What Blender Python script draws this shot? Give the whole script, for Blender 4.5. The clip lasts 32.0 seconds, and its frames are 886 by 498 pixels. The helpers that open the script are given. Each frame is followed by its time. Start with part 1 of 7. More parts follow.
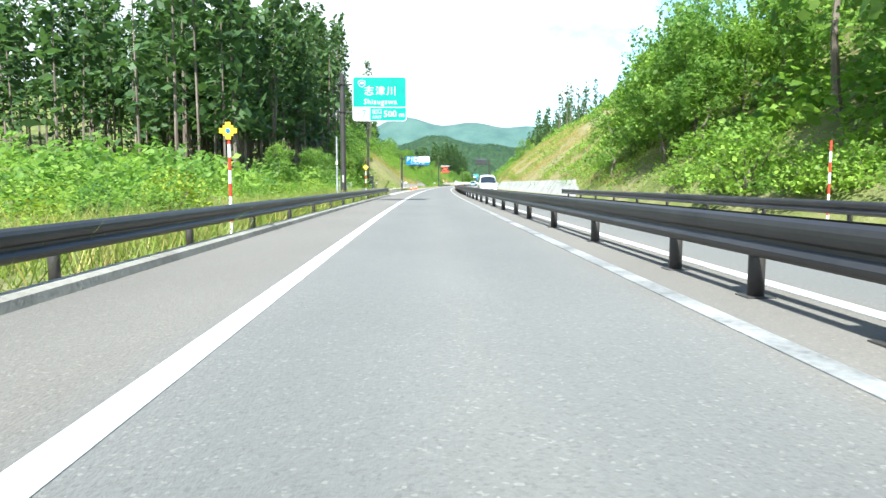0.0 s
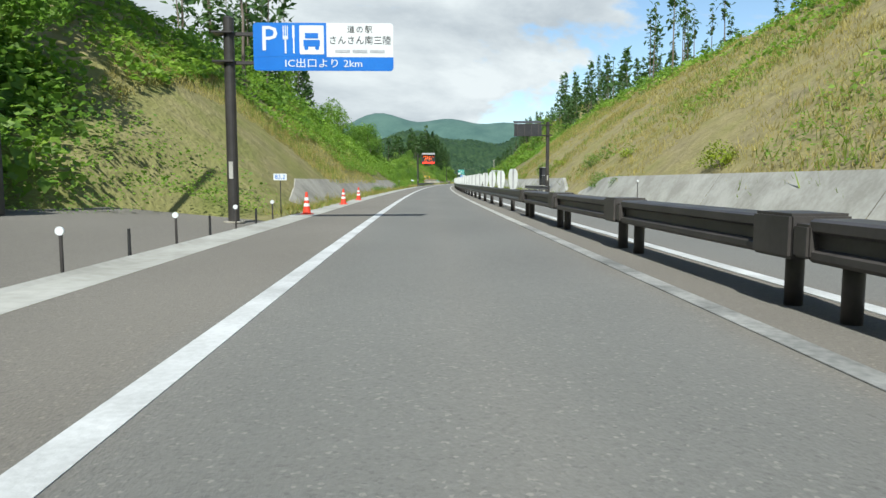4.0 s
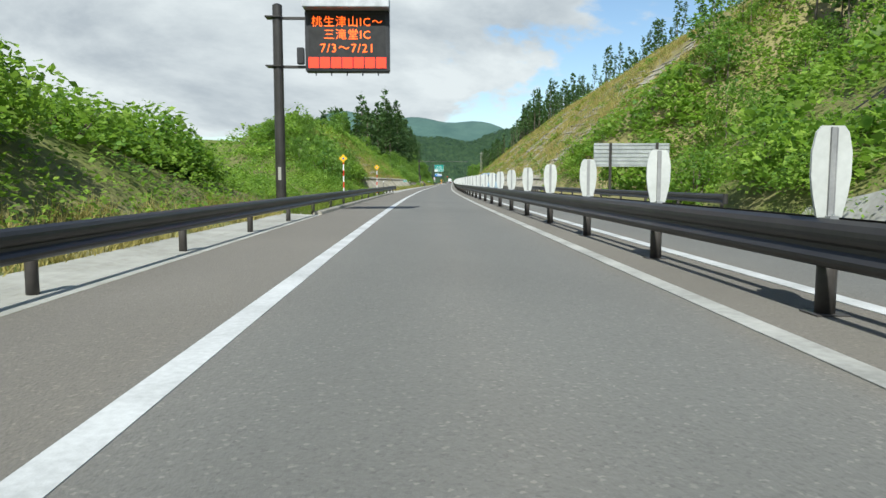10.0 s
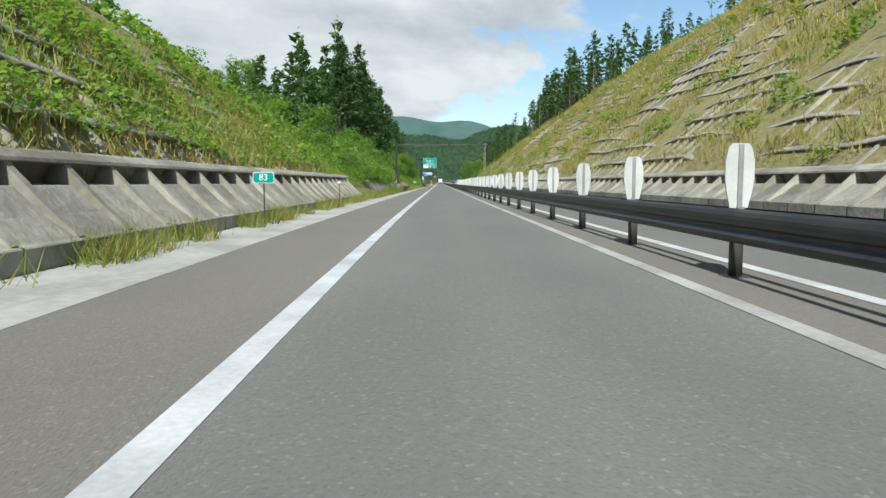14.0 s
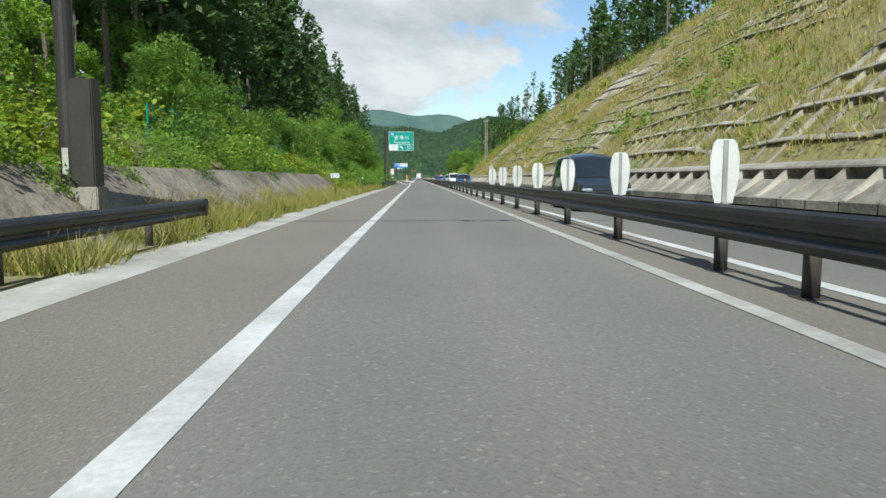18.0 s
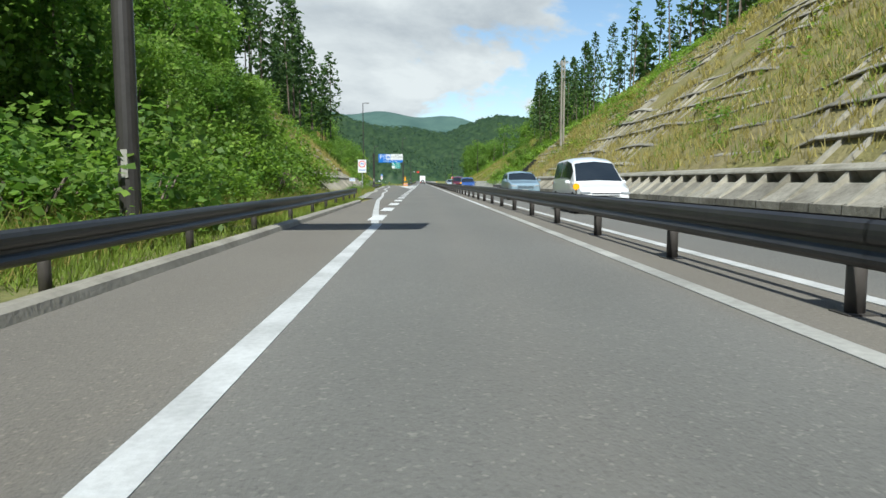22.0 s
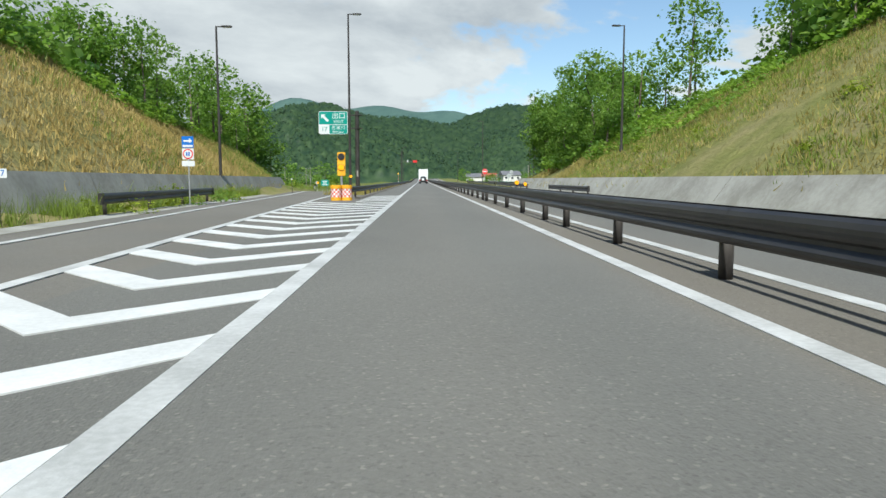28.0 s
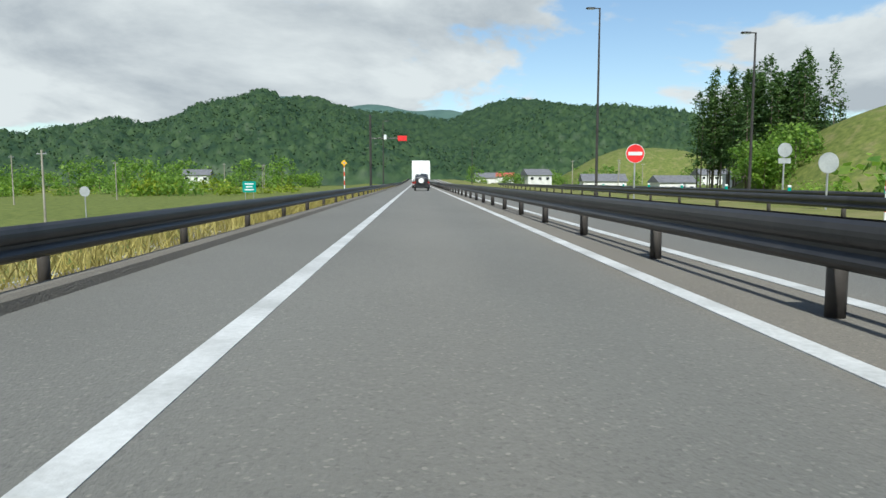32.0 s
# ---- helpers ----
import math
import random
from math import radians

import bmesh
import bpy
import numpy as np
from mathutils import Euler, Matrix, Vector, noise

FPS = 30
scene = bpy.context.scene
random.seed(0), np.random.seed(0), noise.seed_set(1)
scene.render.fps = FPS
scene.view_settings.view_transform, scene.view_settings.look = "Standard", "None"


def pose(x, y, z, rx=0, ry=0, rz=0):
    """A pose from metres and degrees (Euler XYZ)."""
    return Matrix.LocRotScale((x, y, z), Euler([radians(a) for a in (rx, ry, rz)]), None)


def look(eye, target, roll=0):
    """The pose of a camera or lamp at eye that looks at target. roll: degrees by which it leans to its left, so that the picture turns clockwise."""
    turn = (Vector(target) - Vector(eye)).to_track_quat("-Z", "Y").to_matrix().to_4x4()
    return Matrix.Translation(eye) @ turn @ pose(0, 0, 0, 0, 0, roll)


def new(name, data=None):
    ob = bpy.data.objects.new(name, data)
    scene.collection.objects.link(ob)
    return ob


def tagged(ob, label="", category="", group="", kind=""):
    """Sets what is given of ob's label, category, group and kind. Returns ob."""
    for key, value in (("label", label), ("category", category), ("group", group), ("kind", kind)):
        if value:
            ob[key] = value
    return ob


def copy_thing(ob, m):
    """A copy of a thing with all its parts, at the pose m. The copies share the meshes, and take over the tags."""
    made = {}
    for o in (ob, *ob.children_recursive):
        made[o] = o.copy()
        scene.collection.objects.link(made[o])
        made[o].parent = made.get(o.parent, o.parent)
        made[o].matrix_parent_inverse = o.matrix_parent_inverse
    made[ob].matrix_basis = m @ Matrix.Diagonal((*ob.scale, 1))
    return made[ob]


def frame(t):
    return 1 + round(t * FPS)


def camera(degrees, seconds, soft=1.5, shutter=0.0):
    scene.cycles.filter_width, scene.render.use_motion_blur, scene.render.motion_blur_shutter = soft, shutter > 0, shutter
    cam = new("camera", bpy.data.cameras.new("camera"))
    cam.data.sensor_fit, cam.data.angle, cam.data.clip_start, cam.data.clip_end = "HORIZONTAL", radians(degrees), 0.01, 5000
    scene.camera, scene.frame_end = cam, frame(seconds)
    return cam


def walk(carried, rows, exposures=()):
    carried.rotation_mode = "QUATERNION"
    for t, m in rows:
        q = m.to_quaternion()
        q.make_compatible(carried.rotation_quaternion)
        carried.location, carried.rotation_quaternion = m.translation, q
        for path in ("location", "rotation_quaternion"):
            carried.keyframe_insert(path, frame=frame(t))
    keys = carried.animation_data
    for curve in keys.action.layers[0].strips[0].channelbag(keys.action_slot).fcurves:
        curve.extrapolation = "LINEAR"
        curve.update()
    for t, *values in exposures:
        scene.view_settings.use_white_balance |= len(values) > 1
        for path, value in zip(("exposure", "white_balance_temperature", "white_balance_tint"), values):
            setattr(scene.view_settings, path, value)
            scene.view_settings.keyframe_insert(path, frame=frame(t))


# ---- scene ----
# The road's centre line is laid out by arc length s (metres) and offset d (right positive);
# s = 0 lies where the drive begins, and y points along the road there.
BENDS = ((-400, 3e-4), (0, 3e-4), (60, 4e-4), (290, 4e-4), (350, 0.0), (4800, 0.0))
STEP = 1.0
S_AXIS = np.arange(-400, 4800, STEP)
CURV = np.interp(S_AXIS, [b[0] for b in BENDS], [b[1] for b in BENDS])
TURN = np.cumsum(CURV) * STEP
TURN -= np.interp(0, S_AXIS, TURN)
PX, PY = np.cumsum(np.sin(TURN)) * STEP, np.cumsum(np.cos(TURN)) * STEP
PX, PY = PX - np.interp(0, S_AXIS, PX), PY - np.interp(0, S_AXIS, PY)


def rise(s):
    """Height of the road over its level part: it climbs gently beyond the junction."""
    u = np.clip((np.asarray(s, float) - 800) / 260, 0, 4)
    return 3.2 * u * u / (1 + 0.25 * u)


def lay(s, d, z=0.0):
    """World coordinates of road coordinates, for numbers or arrays."""
    s, d = np.asarray(s, float), np.asarray(d, float)
    a = np.interp(s, S_AXIS, TURN)
    x = np.interp(s, S_AXIS, PX) + d * np.cos(a)
    y = np.interp(s, S_AXIS, PY) - d * np.sin(a)
    return np.stack(np.broadcast_arrays(x, y, np.asarray(z, float) + rise(s)), -1)


def heading(s):
    return -math.degrees(float(np.interp(s, S_AXIS, TURN)))


def spot(s, d, z=0.0, turn=0.0):
    """The pose of a thing at road coordinates, facing along the road and turned by some degrees."""
    p = lay(s, d, z)
    return pose(float(p[0]), float(p[1]), float(p[2]), 0, 0, heading(s) + turn)


# ---- camera and its drive ----
FOV = 64.8
EYE = 1.03
cam = camera(FOV, 32.0, soft=1.5)
FOCAL = 784 / math.tan(radians(FOV / 2))
# seconds, distance along the road, offset, and where the road's vanishing point lies
DRIVE = (
    (0, 1.02, 0.191, 748.2, 325.0), (1, 21.78, 0.149, 745.4, 320.9), (2, 42.90, 0.151, 752.8, 314.9),
    (3, 63.42, 0.080, 748.2, 319.1), (3.5, 73.69, 0.088, 743.8, 321.3), (5.5, 114.74, 0.068, 751.3, 319.5),
    (6, 125.00, 0.024, 751.4, 320.2), (7, 145.20, -0.013, 754.1, 321.9), (8, 165.50, -0.064, 752.8, 324.4),
    (9, 186.20, -0.027, 751.8, 322.7), (10, 207.00, 0.073, 745.0, 322.2), (11, 227.58, 0.138, 735.2, 322.2),
    (12, 248.00, 0.021, 754.6, 312.8), (13, 268.36, -0.103, 769.1, 321.9), (14, 288.70, -0.122, 762.8, 323.8),
    (17, 351.60, -0.145, 743.9, 320.8), (18, 372.69, -0.153, 738.9, 315.8), (19, 393.84, -0.146, 739.8, 317.9),
    (20, 415.00, -0.183, 740.9, 324.7), (21, 436.90, -0.212, 737.4, 322.3), (22, 459.00, -0.177, 745.0, 321.9),
    (23, 481.15, -0.167, 745.0, 328.0), (24, 503.50, 0.092, 742.4, 325.6), (25, 526.00, 0.200, 739.6, 320.5),
    (27.5, 582.00, -0.007, 739.8, 317.4), (28, 593.20, 0.061, 745.5, 317.8), (29, 615.90, -0.045, 739.6, 319.6),
    (30, 638.48, 0.007, 735.3, 321.5), (31, 661.00, 0.028, 736.8, 317.3), (32, 683.20, 0.058, 737.8, 319.9),
)


def seat(s, d, vx, vy):
    right = math.degrees(math.atan((784 - vx) / FOCAL))
    down = math.degrees(math.atan((441 - vy) / FOCAL))
    p = lay(s, d, EYE)
    return pose(float(p[0]), float(p[1]), float(p[2]), 90 - down, ROLL, heading(s) - right)


ROLL = 0.0
walk(cam, [(t, seat(s, d, vx, vy)) for t, s, d, vx, vy in DRIVE],
     exposures=((0.0, 1.75, 5900, 3), (0.4, 1.2, 6050, 3), (1.0, 0.95, 6150, 3), (2.0, 0.85, 6200, 3), (3.5, 0.72, 6200, 3), (6.0, 0.60, 6200, 3), (26.0, 0.56, 6200, 3), (28.0, 0.52, 6200, 3), (32.0, 0.48, 6200, 3)))

# ---- sky and sun ----
SUN_HIGH, SUN_FROM = 48.6, -166.4   # elevation, and compass angle of the sun from straight ahead (clockwise)
world = bpy.data.worlds.new("sky")
scene.world = world
world.use_nodes = True
wn, wl = world.node_tree.nodes, world.node_tree.links
wn.clear()


def wnode(kind, operation=""):
    n = wn.new(kind)
    if operation:
        n.operation = operation
    return n


w_out = wnode("ShaderNodeOutputWorld")
w_bg = wnode("ShaderNodeBackground")
w_bg.inputs["Strength"].default_value = 0.10
w_sky = wnode("ShaderNodeTexSky")
w_sky.sky_type, w_sky.sun_disc = "NISHITA", False
w_sky.sun_elevation, w_sky.sun_rotation = radians(SUN_HIGH), radians(SUN_FROM)
w_sky.air_density, w_sky.dust_density, w_sky.ozone_density = 1.0, 0.6, 1.5
w_co = wnode("ShaderNodeTexCoord")
w_sep = wnode("ShaderNodeSeparateXYZ")
wl.new(w_co.outputs["Generated"], w_sep.inputs[0])
# clouds lie on a flat layer: divide the direction by its height
w_add = wnode("ShaderNodeMath", operation="MAXIMUM"); w_add.inputs[1].default_value = 0.0
w_off = wnode("ShaderNodeMath", operation="ADD"); w_off.inputs[1].default_value = 0.30
wl.new(w_sep.outputs["Z"], w_add.inputs[0]); wl.new(w_add.outputs[0], w_off.inputs[0])
w_dx = wnode("ShaderNodeMath", operation="DIVIDE"); w_dy = wnode("ShaderNodeMath", operation="DIVIDE")
wl.new(w_sep.outputs["X"], w_dx.inputs[0]); wl.new(w_off.outputs[0], w_dx.inputs[1])
wl.new(w_sep.outputs["Y"], w_dy.inputs[0]); wl.new(w_off.outputs[0], w_dy.inputs[1])
w_xyz = wnode("ShaderNodeCombineXYZ")
wl.new(w_dx.outputs[0], w_xyz.inputs["X"]); wl.new(w_dy.outputs[0], w_xyz.inputs["Y"])
w_n1 = wnode("ShaderNodeTexNoise"); w_n1.inputs["Scale"].default_value = 1.15; w_n1.inputs["Detail"].default_value = 12; w_n1.inputs["Roughness"].default_value = 0.56; w_n1.inputs["Distortion"].default_value = 0.25
w_map = wnode("ShaderNodeMapping"); w_map.inputs["Location"].default_value = (1.35, 0.4, 2.0)
wl.new(w_xyz.outputs[0], w_map.inputs["Vector"]); wl.new(w_map.outputs[0], w_n1.inputs["Vector"])
# the same clouds a little higher up tell lit tops from grey bases
w_up = wnode("ShaderNodeMapping"); w_up.inputs["Location"].default_value = (1.35, 0.4, 2.0); w_up.inputs["Scale"].default_value = (0.92, 0.92, 0.92)
wl.new(w_xyz.outputs[0], w_up.inputs["Vector"])
w_n2 = wnode("ShaderNodeTexNoise"); w_n2.inputs["Scale"].default_value = 1.15; w_n2.inputs["Detail"].default_value = 9; w_n2.inputs["Roughness"].default_value = 0.6; w_n2.inputs["Distortion"].default_value = 0.25
wl.new(w_up.outputs[0], w_n2.inputs["Vector"])
# cloud cover falls off towards the right and overhead
w_bias = wnode("ShaderNodeMapRange"); w_bias.inputs["From Min"].default_value = -0.3; w_bias.inputs["From Max"].default_value = 0.45
w_bias.inputs["To Min"].default_value = 0.07; w_bias.inputs["To Max"].default_value = -0.09
wl.new(w_sep.outputs["X"], w_bias.inputs["Value"])
# clear haze over the horizon, a bank of cumulus, blue overhead
w_low = wnode("ShaderNodeFloatCurve")
w_curve = w_low.mapping.curves[0]
w_curve.points[0].location, w_curve.points[1].location = (0.0, 0.22), (1.0, 0.30)
for z, v in ((0.05, 0.34), (0.085, 0.575), (0.15, 0.625), (0.20, 0.57), (0.25, 0.49), (0.40, 0.41)):
    w_curve.points.new(z, v)
w_low.mapping.update()
wl.new(w_sep.outputs["Z"], w_low.inputs["Value"])
w_even = wnode("ShaderNodeMath", operation="SUBTRACT"); w_even.inputs[1].default_value = 0.5
wl.new(w_low.outputs[0], w_even.inputs[0])
w_two = wnode("ShaderNodeMath", operation="ADD")
wl.new(w_bias.outputs[0], w_two.inputs[0]); wl.new(w_even.outputs[0], w_two.inputs[1])
w_sum = wnode("ShaderNodeMath", operation="ADD")
wl.new(w_n1.outputs["Fac"], w_sum.inputs[0]); wl.new(w_two.outputs[0], w_sum.inputs[1])
w_mask = wnode("ShaderNodeMapRange"); w_mask.interpolation_type = "SMOOTHSTEP"
w_mask.inputs["From Min"].default_value = 0.465; w_mask.inputs["From Max"].default_value = 0.515
wl.new(w_sum.outputs[0], w_mask.inputs["Value"])
w_shade = wnode("ShaderNodeValToRGB")
w_shade.color_ramp.elements[0].position, w_shade.color_ramp.elements[0].color = 0.44, (5.6, 5.7, 5.8, 1)
w_shade.color_ramp.elements[1].position, w_shade.color_ramp.elements[1].color = 0.61, (3.45, 3.65, 3.95, 1)
wl.new(w_n2.outputs["Fac"], w_shade.inputs["Fac"])
w_mix = wnode("ShaderNodeMix")
w_mix.data_type = "RGBA"
wl.new(w_mask.outputs[0], w_mix.inputs[0])
wl.new(w_sky.outputs[0], w_mix.inputs[6]); wl.new(w_shade.outputs[0], w_mix.inputs[7])
wl.new(w_mix.outputs[2], w_bg.inputs["Color"])
wl.new(w_bg.outputs[0], w_out.inputs["Surface"])

sun = new("sun", bpy.data.lights.new("sun", "SUN"))
sun.data.energy, sun.data.angle, sun.data.color = 4.0, radians(0.53), (1.0, 0.965, 0.91)
_a, _e = radians(SUN_FROM), radians(SUN_HIGH)
sun.matrix_world = look((0, 0, 60), Vector((0, 0, 60)) - Vector((math.sin(_a) * math.cos(_e), math.cos(_a) * math.cos(_e), math.sin(_e))))

# ---- materials ----
def material(name, c1, c2, scale=3.0, rough=0.8, metal=0.0, bump=0.0, bump_scale=None, fine=None, per_object=0.0, spec=None, stretch=(1, 1, 1), emit=None, island=0.0):
    """Two colours mixed by noise at two scales, with relief; per_object and island vary the brightness piece by piece."""
    m = bpy.data.materials.new(name)
    m.use_nodes = True
    n, l = m.node_tree.nodes, m.node_tree.links
    b = n["Principled BSDF"]
    co = n.new("ShaderNodeTexCoord")
    geo = n.new("ShaderNodeNewGeometry")
    mp = n.new("ShaderNodeMapping")
    mp.inputs["Scale"].default_value = stretch
    l.new(geo.outputs["Position"], mp.inputs["Vector"])
    n1 = n.new("ShaderNodeTexNoise")
    n1.inputs["Scale"].default_value, n1.inputs["Detail"].default_value = scale, 6
    n2 = n.new("ShaderNodeTexNoise")
    n2.inputs["Scale"].default_value, n2.inputs["Detail"].default_value = fine or scale * 9, 4
    l.new(mp.outputs[0], n1.inputs["Vector"]); l.new(mp.outputs[0], n2.inputs["Vector"])
    av = n.new("ShaderNodeMath"); av.operation = "MULTIPLY_ADD"
    av.inputs[1].default_value, av.inputs[2].default_value = 0.45, -0.22
    l.new(n2.outputs["Fac"], av.inputs[0])
    sm = n.new("ShaderNodeMath"); sm.operation = "ADD"
    l.new(n1.outputs["Fac"], sm.inputs[0]); l.new(av.outputs[0], sm.inputs[1])
    rp = n.new("ShaderNodeValToRGB")
    rp.color_ramp.elements[0].position, rp.color_ramp.elements[1].position = 0.32, 0.68
    rp.color_ramp.elements[0].color, rp.color_ramp.elements[1].color = (*c1, 1), (*c2, 1)
    l.new(sm.outputs[0], rp.inputs["Fac"])
    out = rp.outputs["Color"]
    if per_object or island:
        hs = n.new("ShaderNodeHueSaturation")
        mr = n.new("ShaderNodeMapRange")
        a = per_object or island
        mr.inputs["To Min"].default_value, mr.inputs["To Max"].default_value = 1 - a, 1 + a
        if per_object:
            oi = n.new("ShaderNodeObjectInfo")
            l.new(oi.outputs["Random"], mr.inputs["Value"])
        else:
            l.new(geo.outputs["Random Per Island"], mr.inputs["Value"])
        l.new(mr.outputs[0], hs.inputs["Value"]); l.new(out, hs.inputs["Color"])
        out = hs.outputs["Color"]
    l.new(out, b.inputs["Base Color"])
    b.inputs["Roughness"].default_value, b.inputs["Metallic"].default_value = rough, metal
    if spec is not None:
        b.inputs["Specular IOR Level"].default_value = spec
    if bump:
        bp = n.new("ShaderNodeBump")
        bp.inputs["Strength"].default_value, bp.inputs["Distance"].default_value = 1.0, bump
        n3 = n.new("ShaderNodeTexNoise")
        n3.inputs["Scale"].default_value, n3.inputs["Detail"].default_value = bump_scale or scale * 6, 5
        l.new(mp.outputs[0], n3.inputs["Vector"])
        l.new(n3.outputs["Fac"], bp.inputs["Height"]); l.new(bp.outputs[0], b.inputs["Normal"])
    if emit:
        b.inputs["Emission Color"].default_value = (*emit[0], 1)
        b.inputs["Emission Strength"].default_value = emit[1]
    return m


def leaf_material(name, c1, c2, c3, scale=0.25, through_light=0.35, island=0.38):
    """Foliage: colour varies over the slope and leaf by leaf, and light passes through."""
    m = material(name, c1, c2, scale=scale, rough=0.55, island=island, spec=0.3)
    n, l = m.node_tree.nodes, m.node_tree.links
    b = n["Principled BSDF"]
    tr = n.new("ShaderNodeBsdfTranslucent")
    tr.inputs["Color"].default_value = (*c3, 1)
    mx = n.new("ShaderNodeMixShader")
    mx.inputs["Fac"].default_value = through_light
    l.new(b.outputs[0], mx.inputs[1]); l.new(tr.outputs[0], mx.inputs[2])
    l.new(mx.outputs[0], n["Material Output"].inputs["Surface"])
    return m


def asphalt_material():
    """Worn asphalt: grey lanes with darker wheel tracks, browner shoulders, pale chippings; 'across' is the distance from the median."""
    m = material("asphalt", (0.106, 0.102, 0.0925), (0.126, 0.122, 0.111), scale=0.35, rough=0.9, bump=0.012, bump_scale=55, fine=48, stretch=(1, .5, 1))
    n, l = m.node_tree.nodes, m.node_tree.links
    b = n["Principled BSDF"]
    b.inputs["Diffuse Roughness"].default_value = 1.0
    old = b.inputs["Base Color"].links[0].from_socket
    geo = next(x for x in n if x.bl_idname == "ShaderNodeNewGeometry")
    at_ = n.new("ShaderNodeAttribute"); at_.attribute_name = "across"
    wob = n.new("ShaderNodeTexNoise"); wob.inputs["Scale"].default_value, wob.inputs["Detail"].default_value = 0.4, 5
    l.new(geo.outputs["Position"], wob.inputs["Vector"])
    sh = n.new("ShaderNodeMath"); sh.operation = "MULTIPLY_ADD"
    sh.inputs[1].default_value = 0.5
    l.new(wob.outputs["Fac"], sh.inputs[0]); l.new(at_.outputs["Fac"], sh.inputs[2])
    unit = n.new("ShaderNodeMapRange")
    unit.inputs["From Min"].default_value, unit.inputs["From Max"].default_value = 0.25, 7.25
    l.new(sh.outputs[0], unit.inputs["Value"])
    wear = n.new("ShaderNodeValToRGB")
    e = wear.color_ramp.elements
    brown, grey, track = (1.05, 0.99, 0.93, 1), (1.0, 1.0, 1.0, 1), (0.925, 0.94, 0.95, 1)
    e[0].position, e[0].color = 0.0, brown
    e[1].position, e[1].color = 1.0, brown
    for q, c in ((0.095, brown), (0.135, grey), (0.22, track), (0.30, track), (0.375, grey), (0.45, track), (0.53, track), (0.60, grey), (0.66, brown)):
        x = e.new(q); x.color = c
    l.new(unit.outputs[0], wear.inputs["Fac"])
    mu = n.new("ShaderNodeMix"); mu.data_type, mu.blend_type = "RGBA", "MULTIPLY"
    mu.inputs[0].default_value = 1.0
    l.new(old, mu.inputs[6]); l.new(wear.outputs["Color"], mu.inputs[7])
    # loose pale and dark chippings in the surface
    vo = n.new("ShaderNodeTexVoronoi"); vo.inputs["Scale"].default_value = 55.0
    l.new(geo.outputs["Position"], vo.inputs["Vector"])
    sp = n.new("ShaderNodeSeparateColor"); l.new(vo.outputs["Color"], sp.inputs[0])
    chip = n.new("ShaderNodeValToRGB")
    c = chip.color_ramp.elements
    c[0].position, c[0].color = 0.0, (0.80, 0.80, 0.80, 1)
    c[1].position, c[1].color = 1.0, (1.50, 1.48, 1.43, 1)
    for q, v in ((0.12, 0.94), (0.5, 1.0), (0.94, 1.05)):
        x = c.new(q); x.color = (v, v, v, 1)
    l.new(sp.outputs[0], chip.inputs["Fac"])
    mv = n.new("ShaderNodeMix"); mv.data_type, mv.blend_type = "RGBA", "MULTIPLY"
    mv.inputs[0].default_value = 1.0
    l.new(mu.outputs[2], mv.inputs[6]); l.new(chip.outputs["Color"], mv.inputs[7])
    l.new(mv.outputs[2], b.inputs["Base Color"])
    return m


ASPHALT = asphalt_material()
CONCRETE = material("concrete", (0.215, 0.197, 0.160), (0.345, 0.320, 0.265), scale=0.8, rough=0.9, bump=0.01, bump_scale=18, per_object=0.08)
CONCRETE_PALE = material("pale_concrete", (0.27, 0.26, 0.225), (0.41, 0.40, 0.36), scale=0.7, rough=0.9, bump=0.008, bump_scale=14, per_object=0.06)
CONCRETE_OLD = material("weathered_concrete", (0.19, 0.175, 0.135), (0.38, 0.355, 0.290), scale=0.55, rough=0.95, bump=0.02, bump_scale=10, per_object=0.15)
SPRAYED = material("stained_sprayed_concrete", (0.165, 0.150, 0.118), (0.335, 0.312, 0.255), scale=0.7, rough=0.95, bump=0.03, bump_scale=9, fine=5, per_object=0.12)
ROUGH_CONCRETE = material("sprayed_concrete", (0.135, 0.113, 0.085), (0.30, 0.260, 0.205), scale=0.7, rough=0.95, bump=0.09, bump_scale=3.5)
PAINT_FRESH = material("fresh_road_paint", (0.56, 0.56, 0.545), (0.72, 0.72, 0.705), scale=1.4, rough=0.7, bump=0.003, bump_scale=50, fine=22)
PAINT = material("white_road_paint", (0.38, 0.38, 0.365), (0.58, 0.58, 0.565), scale=1.2, rough=0.7, bump=0.003, bump_scale=50, fine=22)
PAINT_AGED = material("aged_road_paint", (0.25, 0.245, 0.22), (0.43, 0.42, 0.38), scale=0.9, rough=0.8, bump=0.003, bump_scale=50, fine=14)
PAINT_WORN = material("worn_road_paint", (0.13, 0.13, 0.12), (0.33, 0.325, 0.30), scale=1.1, rough=0.8, bump=0.003, bump_scale=50, fine=14)
RAIL = material("dark_brown_steel", (0.024, 0.022, 0.022), (0.040, 0.037, 0.035), scale=1.5, rough=0.45, metal=0.0, per_object=0.12, spec=0.45)
POST = material("brown_steel_post", (0.042, 0.037, 0.034), (0.068, 0.060, 0.055), scale=2, rough=0.5, per_object=0.12)
POLE_BROWN = material("dark_pole_paint", (0.030, 0.027, 0.025), (0.048, 0.043, 0.040), scale=2, rough=0.45)
GALV = material("galvanised_steel", (0.36, 0.37, 0.38), (0.52, 0.53, 0.54), scale=3, rough=0.45, metal=0.6, per_object=0.1)
PANEL_WHITE = material("off_white_panel", (0.47, 0.48, 0.45), (0.58, 0.59, 0.56), scale=2.2, rough=0.6, per_object=0.06)
